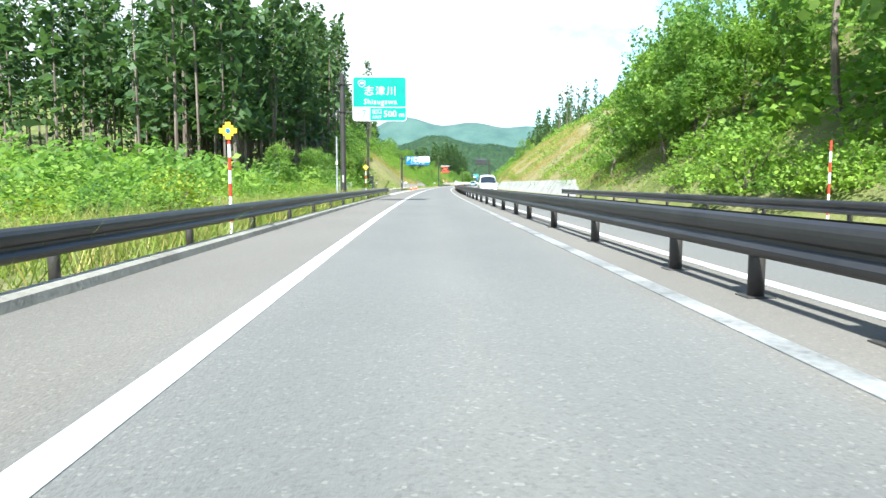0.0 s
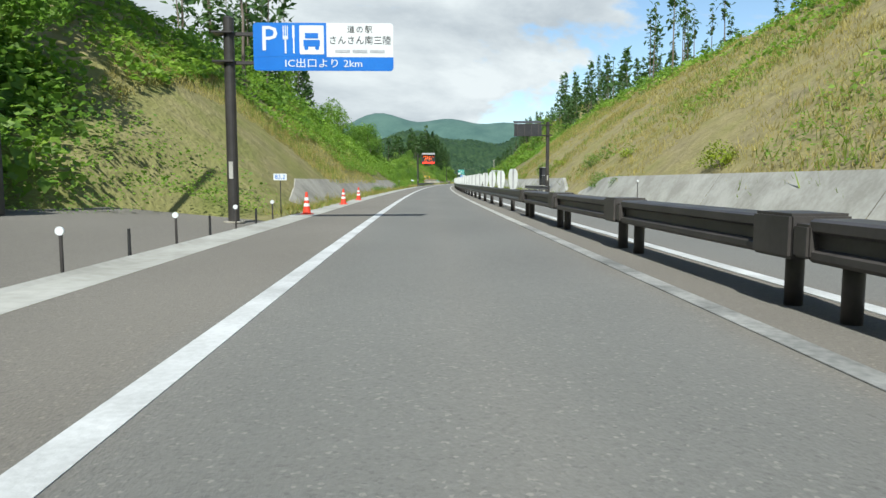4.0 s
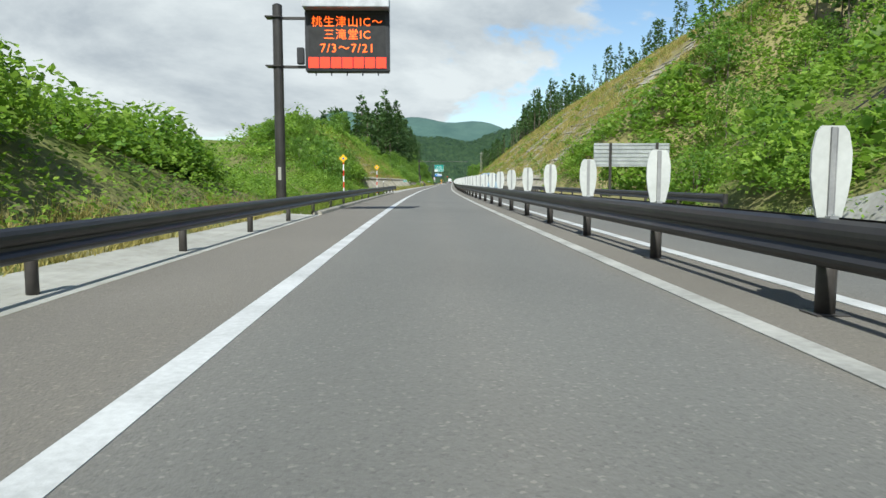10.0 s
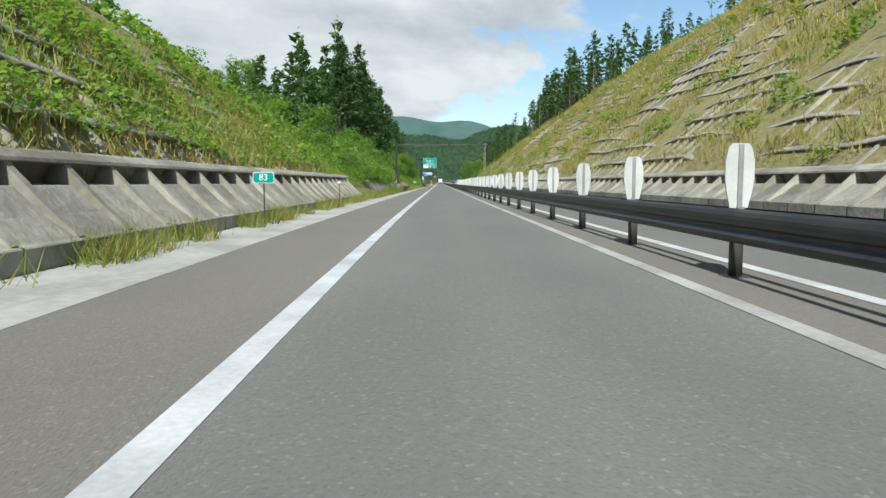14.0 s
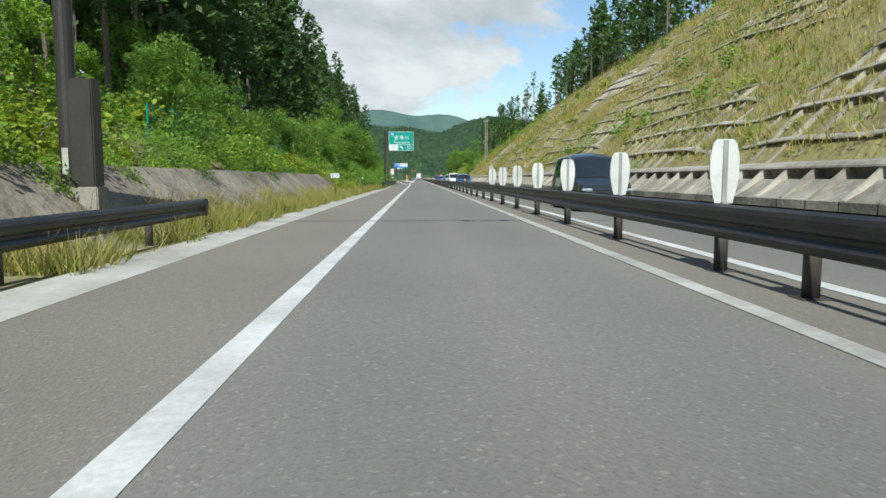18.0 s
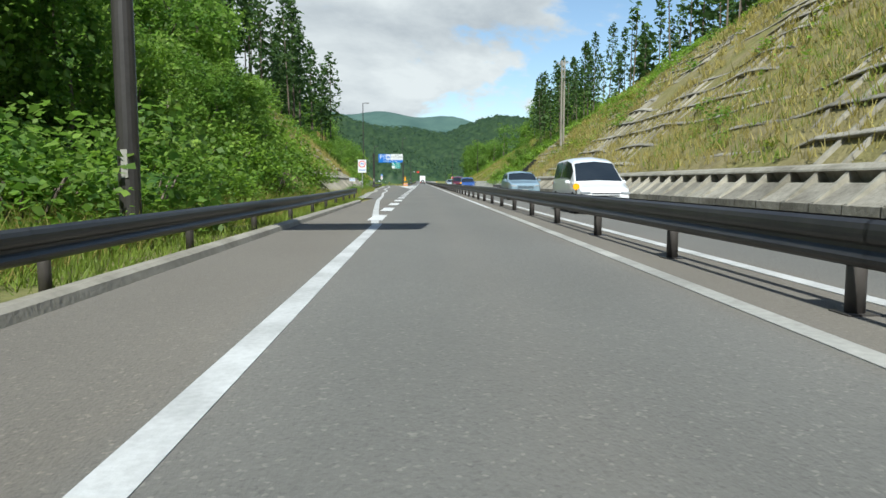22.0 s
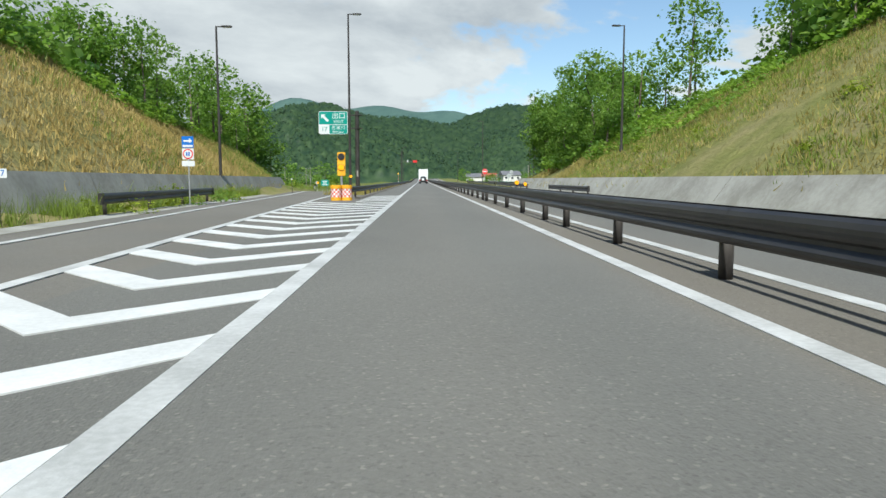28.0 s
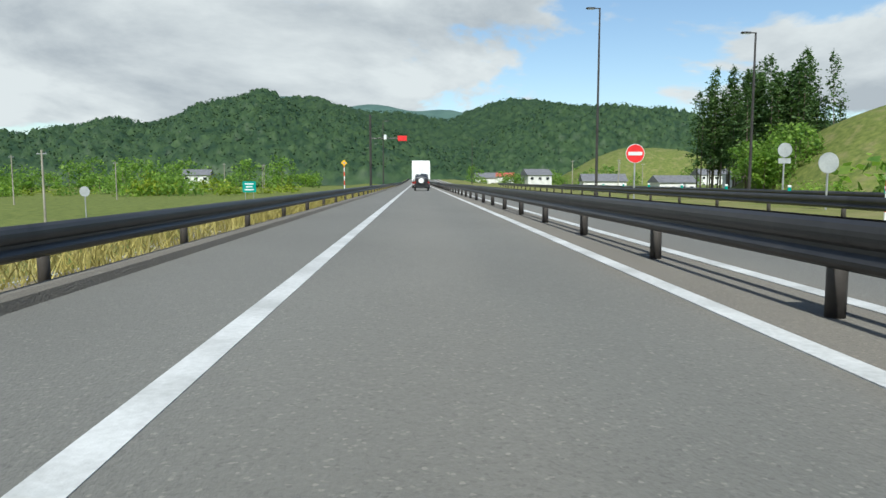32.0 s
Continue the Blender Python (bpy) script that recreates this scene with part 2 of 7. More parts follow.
PANEL_GREY = material("grey_rib", (0.22, 0.22, 0.22), (0.32, 0.32, 0.31), scale=3, rough=0.6)
SIGN_GREEN = material("sign_green", (0.0, 0.235, 0.19), (0.0, 0.27, 0.215), scale=1.5, rough=0.4)
SIGN_WHITE = material("sign_white", (0.62, 0.64, 0.64), (0.70, 0.72, 0.72), scale=2, rough=0.4)
SIGN_BLUE = material("sign_blue", (0.004, 0.13, 0.50), (0.008, 0.155, 0.56), scale=1.5, rough=0.4)
SIGN_RED = material("sign_red", (0.62, 0.02, 0.025), (0.72, 0.03, 0.03), scale=2, rough=0.4)
SIGN_YELLOW = material("sign_yellow", (0.80, 0.42, 0.015), (0.90, 0.52, 0.02), scale=2, rough=0.45)
SIGN_BACK = material("sign_back_metal", (0.34, 0.36, 0.37), (0.48, 0.50, 0.50), scale=1.5, rough=0.5, metal=0.3)
# weak glow added so that the unlit reflector discs look bright; the beacon lamp shares it
ORANGE = material("glowing_orange_reflector", (0.95, 0.36, 0.0), (1.0, 0.46, 0.01), scale=2, rough=0.35, emit=((1.0, 0.4, 0.0), 0.12))
RED_PAINT = material("red_paint", (0.60, 0.045, 0.02), (0.72, 0.06, 0.03), scale=4, rough=0.5)
WHITE_PAINT = material("white_paint", (0.70, 0.70, 0.69), (0.82, 0.82, 0.81), scale=4, rough=0.5)
BLACK = material("black_rubber", (0.012, 0.012, 0.012), (0.025, 0.025, 0.025), scale=5, rough=0.7)
CABINET = material("dark_cabinet_paint", (0.020, 0.020, 0.022), (0.035, 0.035, 0.038), scale=2, rough=0.45)
LED_RED = material("red_led", (0.5, 0.01, 0.005), (0.6, 0.01, 0.005), scale=8, rough=0.6, emit=((1.0, 0.035, 0.01), 1.6))
LED_ORANGE = material("orange_led", (0.6, 0.1, 0.01), (0.7, 0.12, 0.01), scale=8, rough=0.6, emit=((1.0, 0.12, 0.01), 1.5))
CUSHION_YELLOW = material("cushion_yellow", (0.72, 0.34, 0.01), (0.85, 0.44, 0.02), scale=2, rough=0.6)
GLASS_DARK = material("tinted_glass", (0.012, 0.016, 0.02), (0.022, 0.028, 0.034), scale=1, rough=0.06, spec=0.8)
LAMP_CLEAR = material("clear_lamp_glass", (0.26, 0.28, 0.30), (0.46, 0.48, 0.50), scale=4, rough=0.1, spec=0.7)
LAMP_RED = material("red_lamp_glass", (0.40, 0.01, 0.01), (0.50, 0.015, 0.012), scale=4, rough=0.15)
BARK = material("bark", (0.10, 0.075, 0.055), (0.22, 0.18, 0.145), scale=1.2, rough=0.95, bump=0.03, bump_scale=7, stretch=(1, 1, 0.15), per_object=0.25)
ROOF = material("roof_tiles", (0.10, 0.10, 0.11), (0.18, 0.18, 0.19), scale=1.5, rough=0.7)
WALL_WHITE = material("house_plaster", (0.60, 0.59, 0.56), (0.75, 0.74, 0.71), scale=0.8, rough=0.8, per_object=0.1)

KUDZU = leaf_material("kudzu_leaf", (0.058, 0.142, 0.028), (0.285, 0.400, 0.058), (0.28, 0.46, 0.05), scale=0.55, through_light=.48)
BROADLEAF = leaf_material("broad_leaf", (0.060, 0.136, 0.034), (0.250, 0.360, 0.060), (0.24, 0.42, 0.06), scale=0.6, through_light=.5)
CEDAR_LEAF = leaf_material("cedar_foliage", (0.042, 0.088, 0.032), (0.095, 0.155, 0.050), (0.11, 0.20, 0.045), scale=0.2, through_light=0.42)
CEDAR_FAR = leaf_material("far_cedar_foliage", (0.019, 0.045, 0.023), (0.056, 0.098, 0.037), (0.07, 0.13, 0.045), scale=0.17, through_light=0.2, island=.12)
GRASS_GREEN = leaf_material("green_grass", (0.120, 0.185, 0.024), (0.230, 0.285, 0.048), (0.26, 0.34, 0.05), scale=0.25)
GRASS_DRY = leaf_material("dry_grass", (0.270, 0.225, 0.060), (0.40, 0.345, 0.115), (0.40, 0.34, 0.10), scale=0.22, through_light=0.35)
GRASS_GOLD = leaf_material("golden_grass", (0.36, 0.265, 0.085), (0.50, 0.385, 0.145), (0.46, 0.36, 0.12), scale=0.3, through_light=0.35)
YELLOW_LEAF = leaf_material("yellowish_leaf", (0.14, 0.20, 0.02), (0.27, 0.32, 0.03), (0.32, 0.42, 0.03), scale=0.35)


def ground_material():
    """One soil-and-turf surface: dry and green turf mixed at large and small scale, bare earth in patches."""
    m = bpy.data.materials.new("turf_and_soil")
    m.use_nodes = True
    n, l = m.node_tree.nodes, m.node_tree.links
    b = n["Principled BSDF"]
    geo = n.new("ShaderNodeNewGeometry")

    def tex(scale, detail=6):
        t = n.new("ShaderNodeTexNoise")
        t.inputs["Scale"].default_value, t.inputs["Detail"].default_value = scale, detail
        l.new(geo.outputs["Position"], t.inputs["Vector"])
        return t.outputs["Fac"]

    def ramp(src, p0, c0, p1, c1):
        r = n.new("ShaderNodeValToRGB")
        r.color_ramp.elements[0].position, r.color_ramp.elements[1].position = p0, p1
        r.color_ramp.elements[0].color, r.color_ramp.elements[1].color = (*c0, 1), (*c1, 1)
        l.new(src, r.inputs["Fac"])
        return r.outputs["Color"]

    def mix(f, a, c):
        x = n.new("ShaderNodeMix")
        x.data_type = "RGBA"
        l.new(f, x.inputs[0]); l.new(a, x.inputs[6]); l.new(c, x.inputs[7])
        return x.outputs[2]

    att = n.new("ShaderNodeAttribute")
    att.attribute_name = "cover"
    sep = n.new("ShaderNodeSeparateColor")
    l.new(att.outputs["Color"], sep.inputs[0])
    green = ramp(tex(0.9), 0.3, (0.080, 0.108, 0.028), 0.7, (0.165, 0.185, 0.052))
    dry = ramp(tex(1.3), 0.3, (0.22, 0.195, 0.070), 0.7, (0.35, 0.30, 0.125))
    soil = ramp(tex(2.2), 0.3, (0.145, 0.120, 0.075), 0.7, (0.26, 0.22, 0.15))

    def blend(value):
        a = n.new("ShaderNodeMath"); a.operation = "MULTIPLY_ADD"
        a.inputs[1].default_value, a.inputs[2].default_value = 1.6, -0.8
        l.new(tex(0.33), a.inputs[0])
        c = n.new("ShaderNodeMath"); c.operation = "ADD"; c.use_clamp = True
        l.new(a.outputs[0], c.inputs[0]); l.new(value, c.inputs[1])
        return c.outputs[0]

    col = mix(blend(sep.outputs[0]), green, dry)
    col = mix(blend(sep.outputs[1]), col, soil)
    l.new(col, b.inputs["Base Color"])
    b.inputs["Roughness"].default_value = 0.95
    b.inputs["Specular IOR Level"].default_value = 0.1
    bp = n.new("ShaderNodeBump")
    bp.inputs["Strength"].default_value, bp.inputs["Distance"].default_value = 1.0, 0.12
    l.new(tex(4.0), bp.inputs["Height"]); l.new(bp.outputs[0], b.inputs["Normal"])
    return m


GROUND = ground_material()


# ---- building helpers ----
def link_mesh(name, verts, faces, mat, parent=None, smooth=False):
    me = bpy.data.meshes.new(name)
    me.from_pydata([tuple(map(float, v)) for v in verts], [], [tuple(map(int, f)) for f in faces])
    if mat:
        me.materials.append(mat)
    if smooth:
        me.polygons.foreach_set("use_smooth", [True] * len(me.polygons))
    me.update()
    ob = new(name, me)
    if parent:
        ob.parent = parent
    return ob


def quad_mesh(name, V, mat):
    """A mesh of loose small faces from an array (N, corners, 3)."""
    V = np.asarray(V, np.float32)
    k, c = V.shape[:2]
    me = bpy.data.meshes.new(name)
    me.vertices.add(c * k); me.vertices.foreach_set("co", V.reshape(-1))
    me.loops.add(c * k); me.loops.foreach_set("vertex_index", np.arange(c * k, dtype=np.int32))
    me.polygons.add(k)
    me.polygons.foreach_set("loop_start", np.arange(0, c * k, c, dtype=np.int32))
    me.polygons.foreach_set("loop_total", np.full(k, c, np.int32))
    me.materials.append(mat)
    me.update(calc_edges=True)
    return me


def part(name, bm, mat, parent, label=""):
    me = bpy.data.meshes.new(name)
    bm.to_mesh(me)
    bm.free()
    me.materials.append(mat)
    ob = new(name, me)
    ob.parent = parent
    return tagged(ob, label)


def thing(name, m, label, category, group="", kind=""):
    ob = new(name)
    ob.empty_display_size = 0.3
    ob.matrix_basis = m
    return tagged(ob, label, category, group, kind)


def box(bm, c, size, m=None, bevel=0.0):
    r = bmesh.ops.create_cube(bm, size=1.0)
    bmesh.ops.scale(bm, vec=size, verts=r["verts"])
    if bevel:
        e = list({e for v in r["verts"] for e in v.link_edges})
        q = bmesh.ops.bevel(bm, geom=e, offset=bevel, segments=2, affect="EDGES")
        vs = list({v for f in q["faces"] for v in f.verts} | {v for v in r["verts"] if v.is_valid})
    else:
        vs = r["verts"]
    if m is not None:
        bmesh.ops.transform(bm, matrix=m, verts=vs)
    bmesh.ops.translate(bm, vec=c, verts=vs)
    return bm


def cyl(bm, c, r, h, seg=12, r2=None, axis="z"):
    """A cylinder or cone with its base centre at c."""
    q = bmesh.ops.create_cone(bm, cap_ends=True, segments=seg, radius1=r, radius2=r if r2 is None else r2, depth=h)
    rot = {"z": Matrix(), "x": Matrix.Rotation(radians(90), 4, "Y"), "y": Matrix.Rotation(radians(-90), 4, "X")}[axis]
    off = {"z": (0, 0, h / 2), "x": (h / 2, 0, 0), "y": (0, h / 2, 0)}[axis]
    bmesh.ops.transform(bm, matrix=Matrix.Translation(Vector(c) + Vector(off)) @ rot, verts=q["verts"])
    return bm


def NB():
    return bmesh.new()


TEXT_CACHE = {}


def words(text, size, mat, parent, x, y, z, name="lettering", stretch=1.0, spread=1.0):
    """Lettering on a board that faces -y, centred at x, z; raised 4 mm."""
    key = (text, size, spread, mat.name)
    if key not in TEXT_CACHE:
        cu = bpy.data.curves.new("lettering", "FONT")
        cu.body, cu.size, cu.align_x, cu.align_y, cu.extrude = text, size, "CENTER", "CENTER", 0.001
        cu.resolution_u, cu.space_character = 2, spread
        tmp = new("lettering", cu)
        bpy.context.view_layer.update()
        me = bpy.data.meshes.new_from_object(tmp.evaluated_get(bpy.context.evaluated_depsgraph_get()))
        bpy.data.objects.remove(tmp)
        me.materials.clear()
        me.materials.append(mat)
        TEXT_CACHE[key] = me
    ob = new(name, TEXT_CACHE[key])
    ob.parent = parent
    ob.matrix_basis = pose(x, y, z, 90, 0, 0) @ Matrix.Diagonal((stretch, 1, 1, 1))
    return ob


def strip(name, s0, s1, section, mat, parent=None, step=2.0, closed=False, smooth=False):
    """A long form along the road with the cross-section [(d, z), ...]; section may be a function of s."""
    ss = np.linspace(s0, s1, max(2, int(round((s1 - s0) / step)) + 1))
    get = section if callable(section) else (lambda s: section)
    rows = [get(float(s)) for s in ss]
    k = len(rows[0])
    V = np.concatenate([lay(np.full(k, s), [p[0] for p in r], [p[1] for p in r]) for s, r in zip(ss, rows)])
    F = []
    m = k if closed else k - 1
    for i in range(len(ss) - 1):
        for j in range(m):
            a, b = i * k + j, i * k + (j + 1) % k
            F.append((a, b, b + k, a + k))
    if closed:
        F.append(tuple(range(k)))
        F.append(tuple(reversed(range((len(ss) - 1) * k, len(ss) * k))))
    ob = link_mesh(name, V, F, mat, parent, smooth)
    return ob


def flat(name, corners, mat, parent=None, z=0.004):
    """A thin painted patch on the road from (s, d) corners, with some thickness."""
    top = [lay(s, d, z) for s, d in corners]
    low = [lay(s, d, 0.001) for s, d in corners]
    k = len(corners)
    F = [tuple(range(k))] + [(i, (i + 1) % k, (i + 1) % k + k, i + k) for i in range(k)]
    return link_mesh(name, top + low, F, mat, parent)

# ---- the lie of the land ----
# Left: s, wall foot, crest offset, crest height, height 60 m out.  Right the same.  Dry: share of dry turf; bare: share of earth.
LEFT = ((-120, 5.0, 14, 1.0, 5), (0, 5.0, 14, 0.6, 5), (60, 5.0, 12, 0.5, 5), (66, 9.5, 14, 0.8, 6), (98, 9.0, 14, 1.5, 8), (105, 5.0, 12, 3.0, 10),
        (114, 4.7, 15, 9.0, 15), (125, 4.7, 18, 12, 18), (170, 4.7, 19, 12, 17), (192, 4.8, 17, 9, 12), (212, 5.0, 13, 6.5, 5), (222, 5.0, 12, 4.6, 2), (230, 5.0, 11, 2.6, -2), (240, 5.0, 10, 1.0, -3),
        (248, 5.0, 10, 1.6, -3), (254, 5.0, 10.5, 3.2, -3), (259, 5.0, 10.8, 4.4, -2), (266, 5.0, 11.3, 5.6, 0), (300, 4.9, 12.4, 7.4, 3), (326, 4.9, 13.5, 8.0, 5), (340, 4.9, 14, 6, 8),
        (400, 4.9, 14, 4.5, 8), (430, 4.9, 12, 2.5, 5), (470, 5.0, 12, 1.6, 3), (486, 5.3, 14, 6, 8), (497, 5.6, 17, 11, 16), (530, 6.4, 20, 13, 18),
        (546, 7.4, 20, 10, 15), (558, 7.8, 20, 6, 10), (578, 8.4, 23, 12.5, 14), (606, 9.6, 22, 12, 12), (626, 10.6, 20.5, 8.4, 8), (636, 11.3, 20, 7.0, 6), (650, 12.5, 20.5, 5.8, 3),
        (664, 13.8, 20.5, 5.0, 4), (674, 15.3, 22, 4.2, 3), (682, 17.0, 23, -0.8, -2.5), (690, 5.0, 9.5, -2.2, -3.6), (780, 5.0, 10, -3.0, -4), (900, 5.0, 9, -2, -3), (1100, 5.0, 9, -2, -3))
RIGHT = ((-120, 10.4, 22, 5, 14), (10, 10.4, 22, 6, 15), (28, 10.4, 26, 11.5, 20), (45, 10.4, 34, 17, 22), (105, 10.4, 33, 16.5, 21), (190, 10.4, 31, 15, 20),
         (212, 10.4, 29, 14, 20), (228, 10.4, 24, 9.5, 20), (240, 11, 24, 9, 20), (248, 17, 27, 8, 20), (258, 17, 27, 9, 21), (266, 10.3, 36, 21, 26), (300, 10.3, 38, 23, 27), (400, 10.3, 38, 23.5, 27),
         (490, 10.3, 35, 21, 25), (548, 10.3, 29, 14.5, 22), (560, 10.4, 26, 10.5, 18), (600, 10.4, 30, 14, 19), (636, 10.4, 26, 10, 14), (658, 10.4, 22, 7, 9),
         (674, 10.6, 21, 5.0, 6), (682, 11.5, 22, 3.5, 4), (686, 15.5, 25, 4.5, 5), (691, 16.5, 26, 4.2, 4), (698, 17, 27, 0.2, 0.3), (746, 17.0, 28, -0.5, -1), (765, 17.0, 26, -1, -2), (1100, 17.0, 26, -1.5, -2))
LEFT_COVER = ((-120, .2, .1), (60, .2, .1), (104, .5, .2), (125, .75, .1), (165, .35, .1), (200, .25, .25), (255, .2, .2), (268, .85, .3), (325, .75, .3), (345, .3, .5),
              (420, .4, .6), (440, .2, .2), (480, .3, .2), (500, .8, .3), (540, .6, .3), (560, .4, .1), (575, .98, .05), (620, .95, .05), (655, .5, .1), (680, .25, .05), (720, .0, 0), (1100, -.1, 0))
RIGHT_COVER = ((-120, .15, .1), (30, .2, .1), (60, .55, .2), (90, .95, .35), (190, .9, .4), (215, .5, .3), (235, .2, .1), (262, .9, .35), (400, .85, .3), (530, .75, .3), (555, .4, .1),
               (590, .55, .1), (640, .45, .1), (700, .3, .1), (1100, .25, 0))
RAMP_EDGE = ((476, -1.30), (484, -1.78), (497, -2.50), (509, -2.9), (520, -3.48), (525, -3.65), (534, -3.8), (540, -4.1), (555, -5.2), (575, -5.65), (592, -6.05), (605, -6.7), (620, -7.7), (640, -8.8), (680, -12.2), (720, -17.5), (760, -25), (800, -35))
RAMP_INNER = ((557, -1.30), (575, -2.5), (589, -3.42), (600, -3.95), (628, -5.25), (640, -5.7), (680, -8.7), (720, -13.8), (760, -21), (800, -31))


def dip(s):
    """The exit slip road sinks towards the valley floor."""
    u = np.clip((np.asarray(s, float) - 652) / 90, 0, 1)
    return -4.2 * u * u * (3 - 2 * u)


tab = lambda T, i: (np.array([r[0] for r in T], float), np.array([r[i] for r in T], float))


def at(T, i, s):
    return np.interp(s, *tab(T, i))


def profile(side, s):
    T = LEFT if side < 0 else RIGHT
    return at(T, 1, s), at(T, 2, s), at(T, 3, s), at(T, 4, s)


def land(s, d):
    """Height of the ground at road coordinates (arrays)."""
    s, d = np.broadcast_arrays(np.asarray(s, float), np.asarray(d, float))
    out = np.zeros(s.shape)
    for side in (-1, 1):
        f, c, h, far = profile(side, s)
        u = side * d
        e = 3.2 if side < 0 else 9.0
        z = np.where(u < f, 0.02 * np.clip((u - e) / np.maximum(f - e, .1), 0, 1),
            np.where(u < c, h * np.clip((u - f) / (c - f), 0, 1) ** 0.93,
            np.where(u < 62, h + (far - h) * np.clip((u - c) / (62 - c), 0, 1),
                     far + (np.where(far > 0, 0.06, 0.0)) * (u - 62) * np.clip(1 - (u - 62) / 400, 0.3, 1))))
        if side < 0:   # the spur beyond the opening falls away steeply behind its crest
            w = np.clip((s - 246) / 6, 0, 1) * np.clip((292 - s) / 20, 0, 1)
            z = z - w * np.clip((u - 14) / 7, 0, 1) * np.maximum(z + 3, 0) * .85
        out = np.where(u > 0, z, out)
    bump = 0.0
    for k, (sx, dx, a) in enumerate(((0.11, 0.17, .35), (0.29, 0.37, .18), (0.61, 0.83, .09))):
        bump = bump + a * np.sin(s * sx + 1.7 * k) * np.sin(d * dx + 0.9 * k + 0.05 * s)
    f = np.where(d < 0, profile(-1, s)[0], profile(1, s)[0])
    return out + bump * np.clip((np.abs(d) - f - 1.0) / 6, 0, 1)


offs = np.array([-420, -300, -220, -160, -120, -90, -70, -55, -45, -38, -32, -28, -25, -22, -20, -18, -16.5, -15, -13.5, -12, -11, -10, -9, -8, -7.2, -6.5, -5.8, -5.2, -4.7, -4.2, -3.7, -3.0, 0,
                 3, 9.0, 9.8, 10.3, 10.8, 11.5, 12.5, 14, 15.5, 17, 18.5, 20, 22, 24, 26, 28, 30, 32, 34, 36, 38, 41, 45, 52, 62, 80, 110, 150, 210, 300, 420.0])
axis = np.arange(-120, 1101, 3.0)
SS, DD = np.meshgrid(axis, offs, indexing="ij")
ZZ = land(SS, DD)
ZZ = np.where((DD > -3.6) & (DD < 9.6), -0.08, ZZ)
# the slip road and the parking bay need a level bed
edge = np.interp(SS, *tab(RAMP_EDGE, 1), left=0, right=-60)
ZZ = np.where((SS > 470) & (SS < 720) & (DD > edge - 1.4) & (DD < 0), -0.08, ZZ)
ZZ = np.where((SS > 652) & (SS < 800) & (DD > edge - 1.4) & (DD < -4.6), np.minimum(ZZ, dip(SS) - .1), ZZ)
ZZ = np.where((SS > 62) & (SS < 106) & (DD > -9) & (DD < 0), -0.08, ZZ)
V = lay(SS, DD, ZZ).reshape(-1, 3)
k = len(offs)
F = [(i * k + j, i * k + j + 1, (i + 1) * k + j + 1, (i + 1) * k + j) for i in range(len(axis) - 1) for j in range(k - 1)]
ground = tagged(link_mesh("ground", V, F, GROUND, smooth=True), "grassy and earthy cut slopes and verges along the road", "ground", kind="structure")
cov = ground.data.color_attributes.new("cover", "FLOAT_COLOR", "POINT")
dry = np.where(DD < 0, at(LEFT_COVER, 1, SS), at(RIGHT_COVER, 1, SS))
bare = np.where(DD < 0, at(LEFT_COVER, 2, SS), at(RIGHT_COVER, 2, SS))
dry = np.where(np.abs(DD) > 40, 0.1, dry)
wood_floor = (DD < -10) & (SS > 56) & (SS < 108) | (DD < -20) & (SS < 215) | (DD < -13) & (SS > 380) & (SS < 445)
far_off = np.abs(DD) > 40
dry, bare = np.where(far_off, -.3, dry), np.where(far_off, -.3, bare)
spur = (DD < -12) & (SS > 245) & (SS < 300)
dry, bare = np.where(spur, -.2, dry), np.where(spur, -.1, bare)
dirt = (DD < -3.4) & (DD > -8.5) & (SS > 664) & (SS < 716)
dry, bare = np.where(dirt, .8, dry), np.where(dirt, 1.0, bare)
dry, bare = np.where(wood_floor, -.4, dry), np.where(wood_floor, .1, bare)
cov.data.foreach_set("color", np.stack([dry, bare, 0 * dry, 1 + 0 * dry], -1).reshape(-1))
ring = np.linspace(0, 2 * math.pi, 65)[:-1]
RV = [(math.cos(a) * r, 500 + math.sin(a) * r, -4.4) for r in (1, 4300) for a in ring]
plain = tagged(link_mesh("ground", RV, [(i, (i + 1) % 64, 64 + (i + 1) % 64, 64 + i) for i in range(64)], GROUND),
               "wide green valley floor reaching the horizon", "ground", kind="structure")
pc = plain.data.color_attributes.new("cover", "FLOAT_COLOR", "POINT")
pc.data.foreach_set("color", [0.2, 0.0, 0, 1] * len(RV))

# ---- carriageway ----
ROAD_SECTION = [(-3.15, -0.05), (-3.15, 0.0), (0.6, 0.012), (3.1, 0.0), (6.0, 0.012), (9.1, 0.0), (9.1, -0.05)]
road = tagged(strip("road", -120, 1500, ROAD_SECTION, ASPHALT, step=3),
              "sun-bleached grey asphalt two-way expressway", "road", kind="structure")


def mark_across(ob, ds):
    """Stores each vertex's distance from the median, for the wear of the lanes."""
    a = ob.data.attributes.new("across", "FLOAT", "POINT")
    a.data.foreach_set("value", np.abs(np.asarray(ds, float) - 3.1))


# the shoulder widens into a worn exit lane beyond s = 500
mark_across(road, [-.8 if d < -3 and s > 500 else d for s in np.linspace(-120, 1500, len(road.data.vertices) // len(ROAD_SECTION)) for d, _ in ROAD_SECTION])


def ramp_section(s):
    a, b = np.interp(s, *tab(RAMP_EDGE, 1)) - 1.0, -3.15
    if s > 640:
        b = np.interp(s, *tab(RAMP_INNER, 1)) + 0.9
    z = float(dip(s))
    return [(a, z - .05), (a, z - .003), (min(b, a + 8), z - .003), (min(b, a + 8), z - .05)]


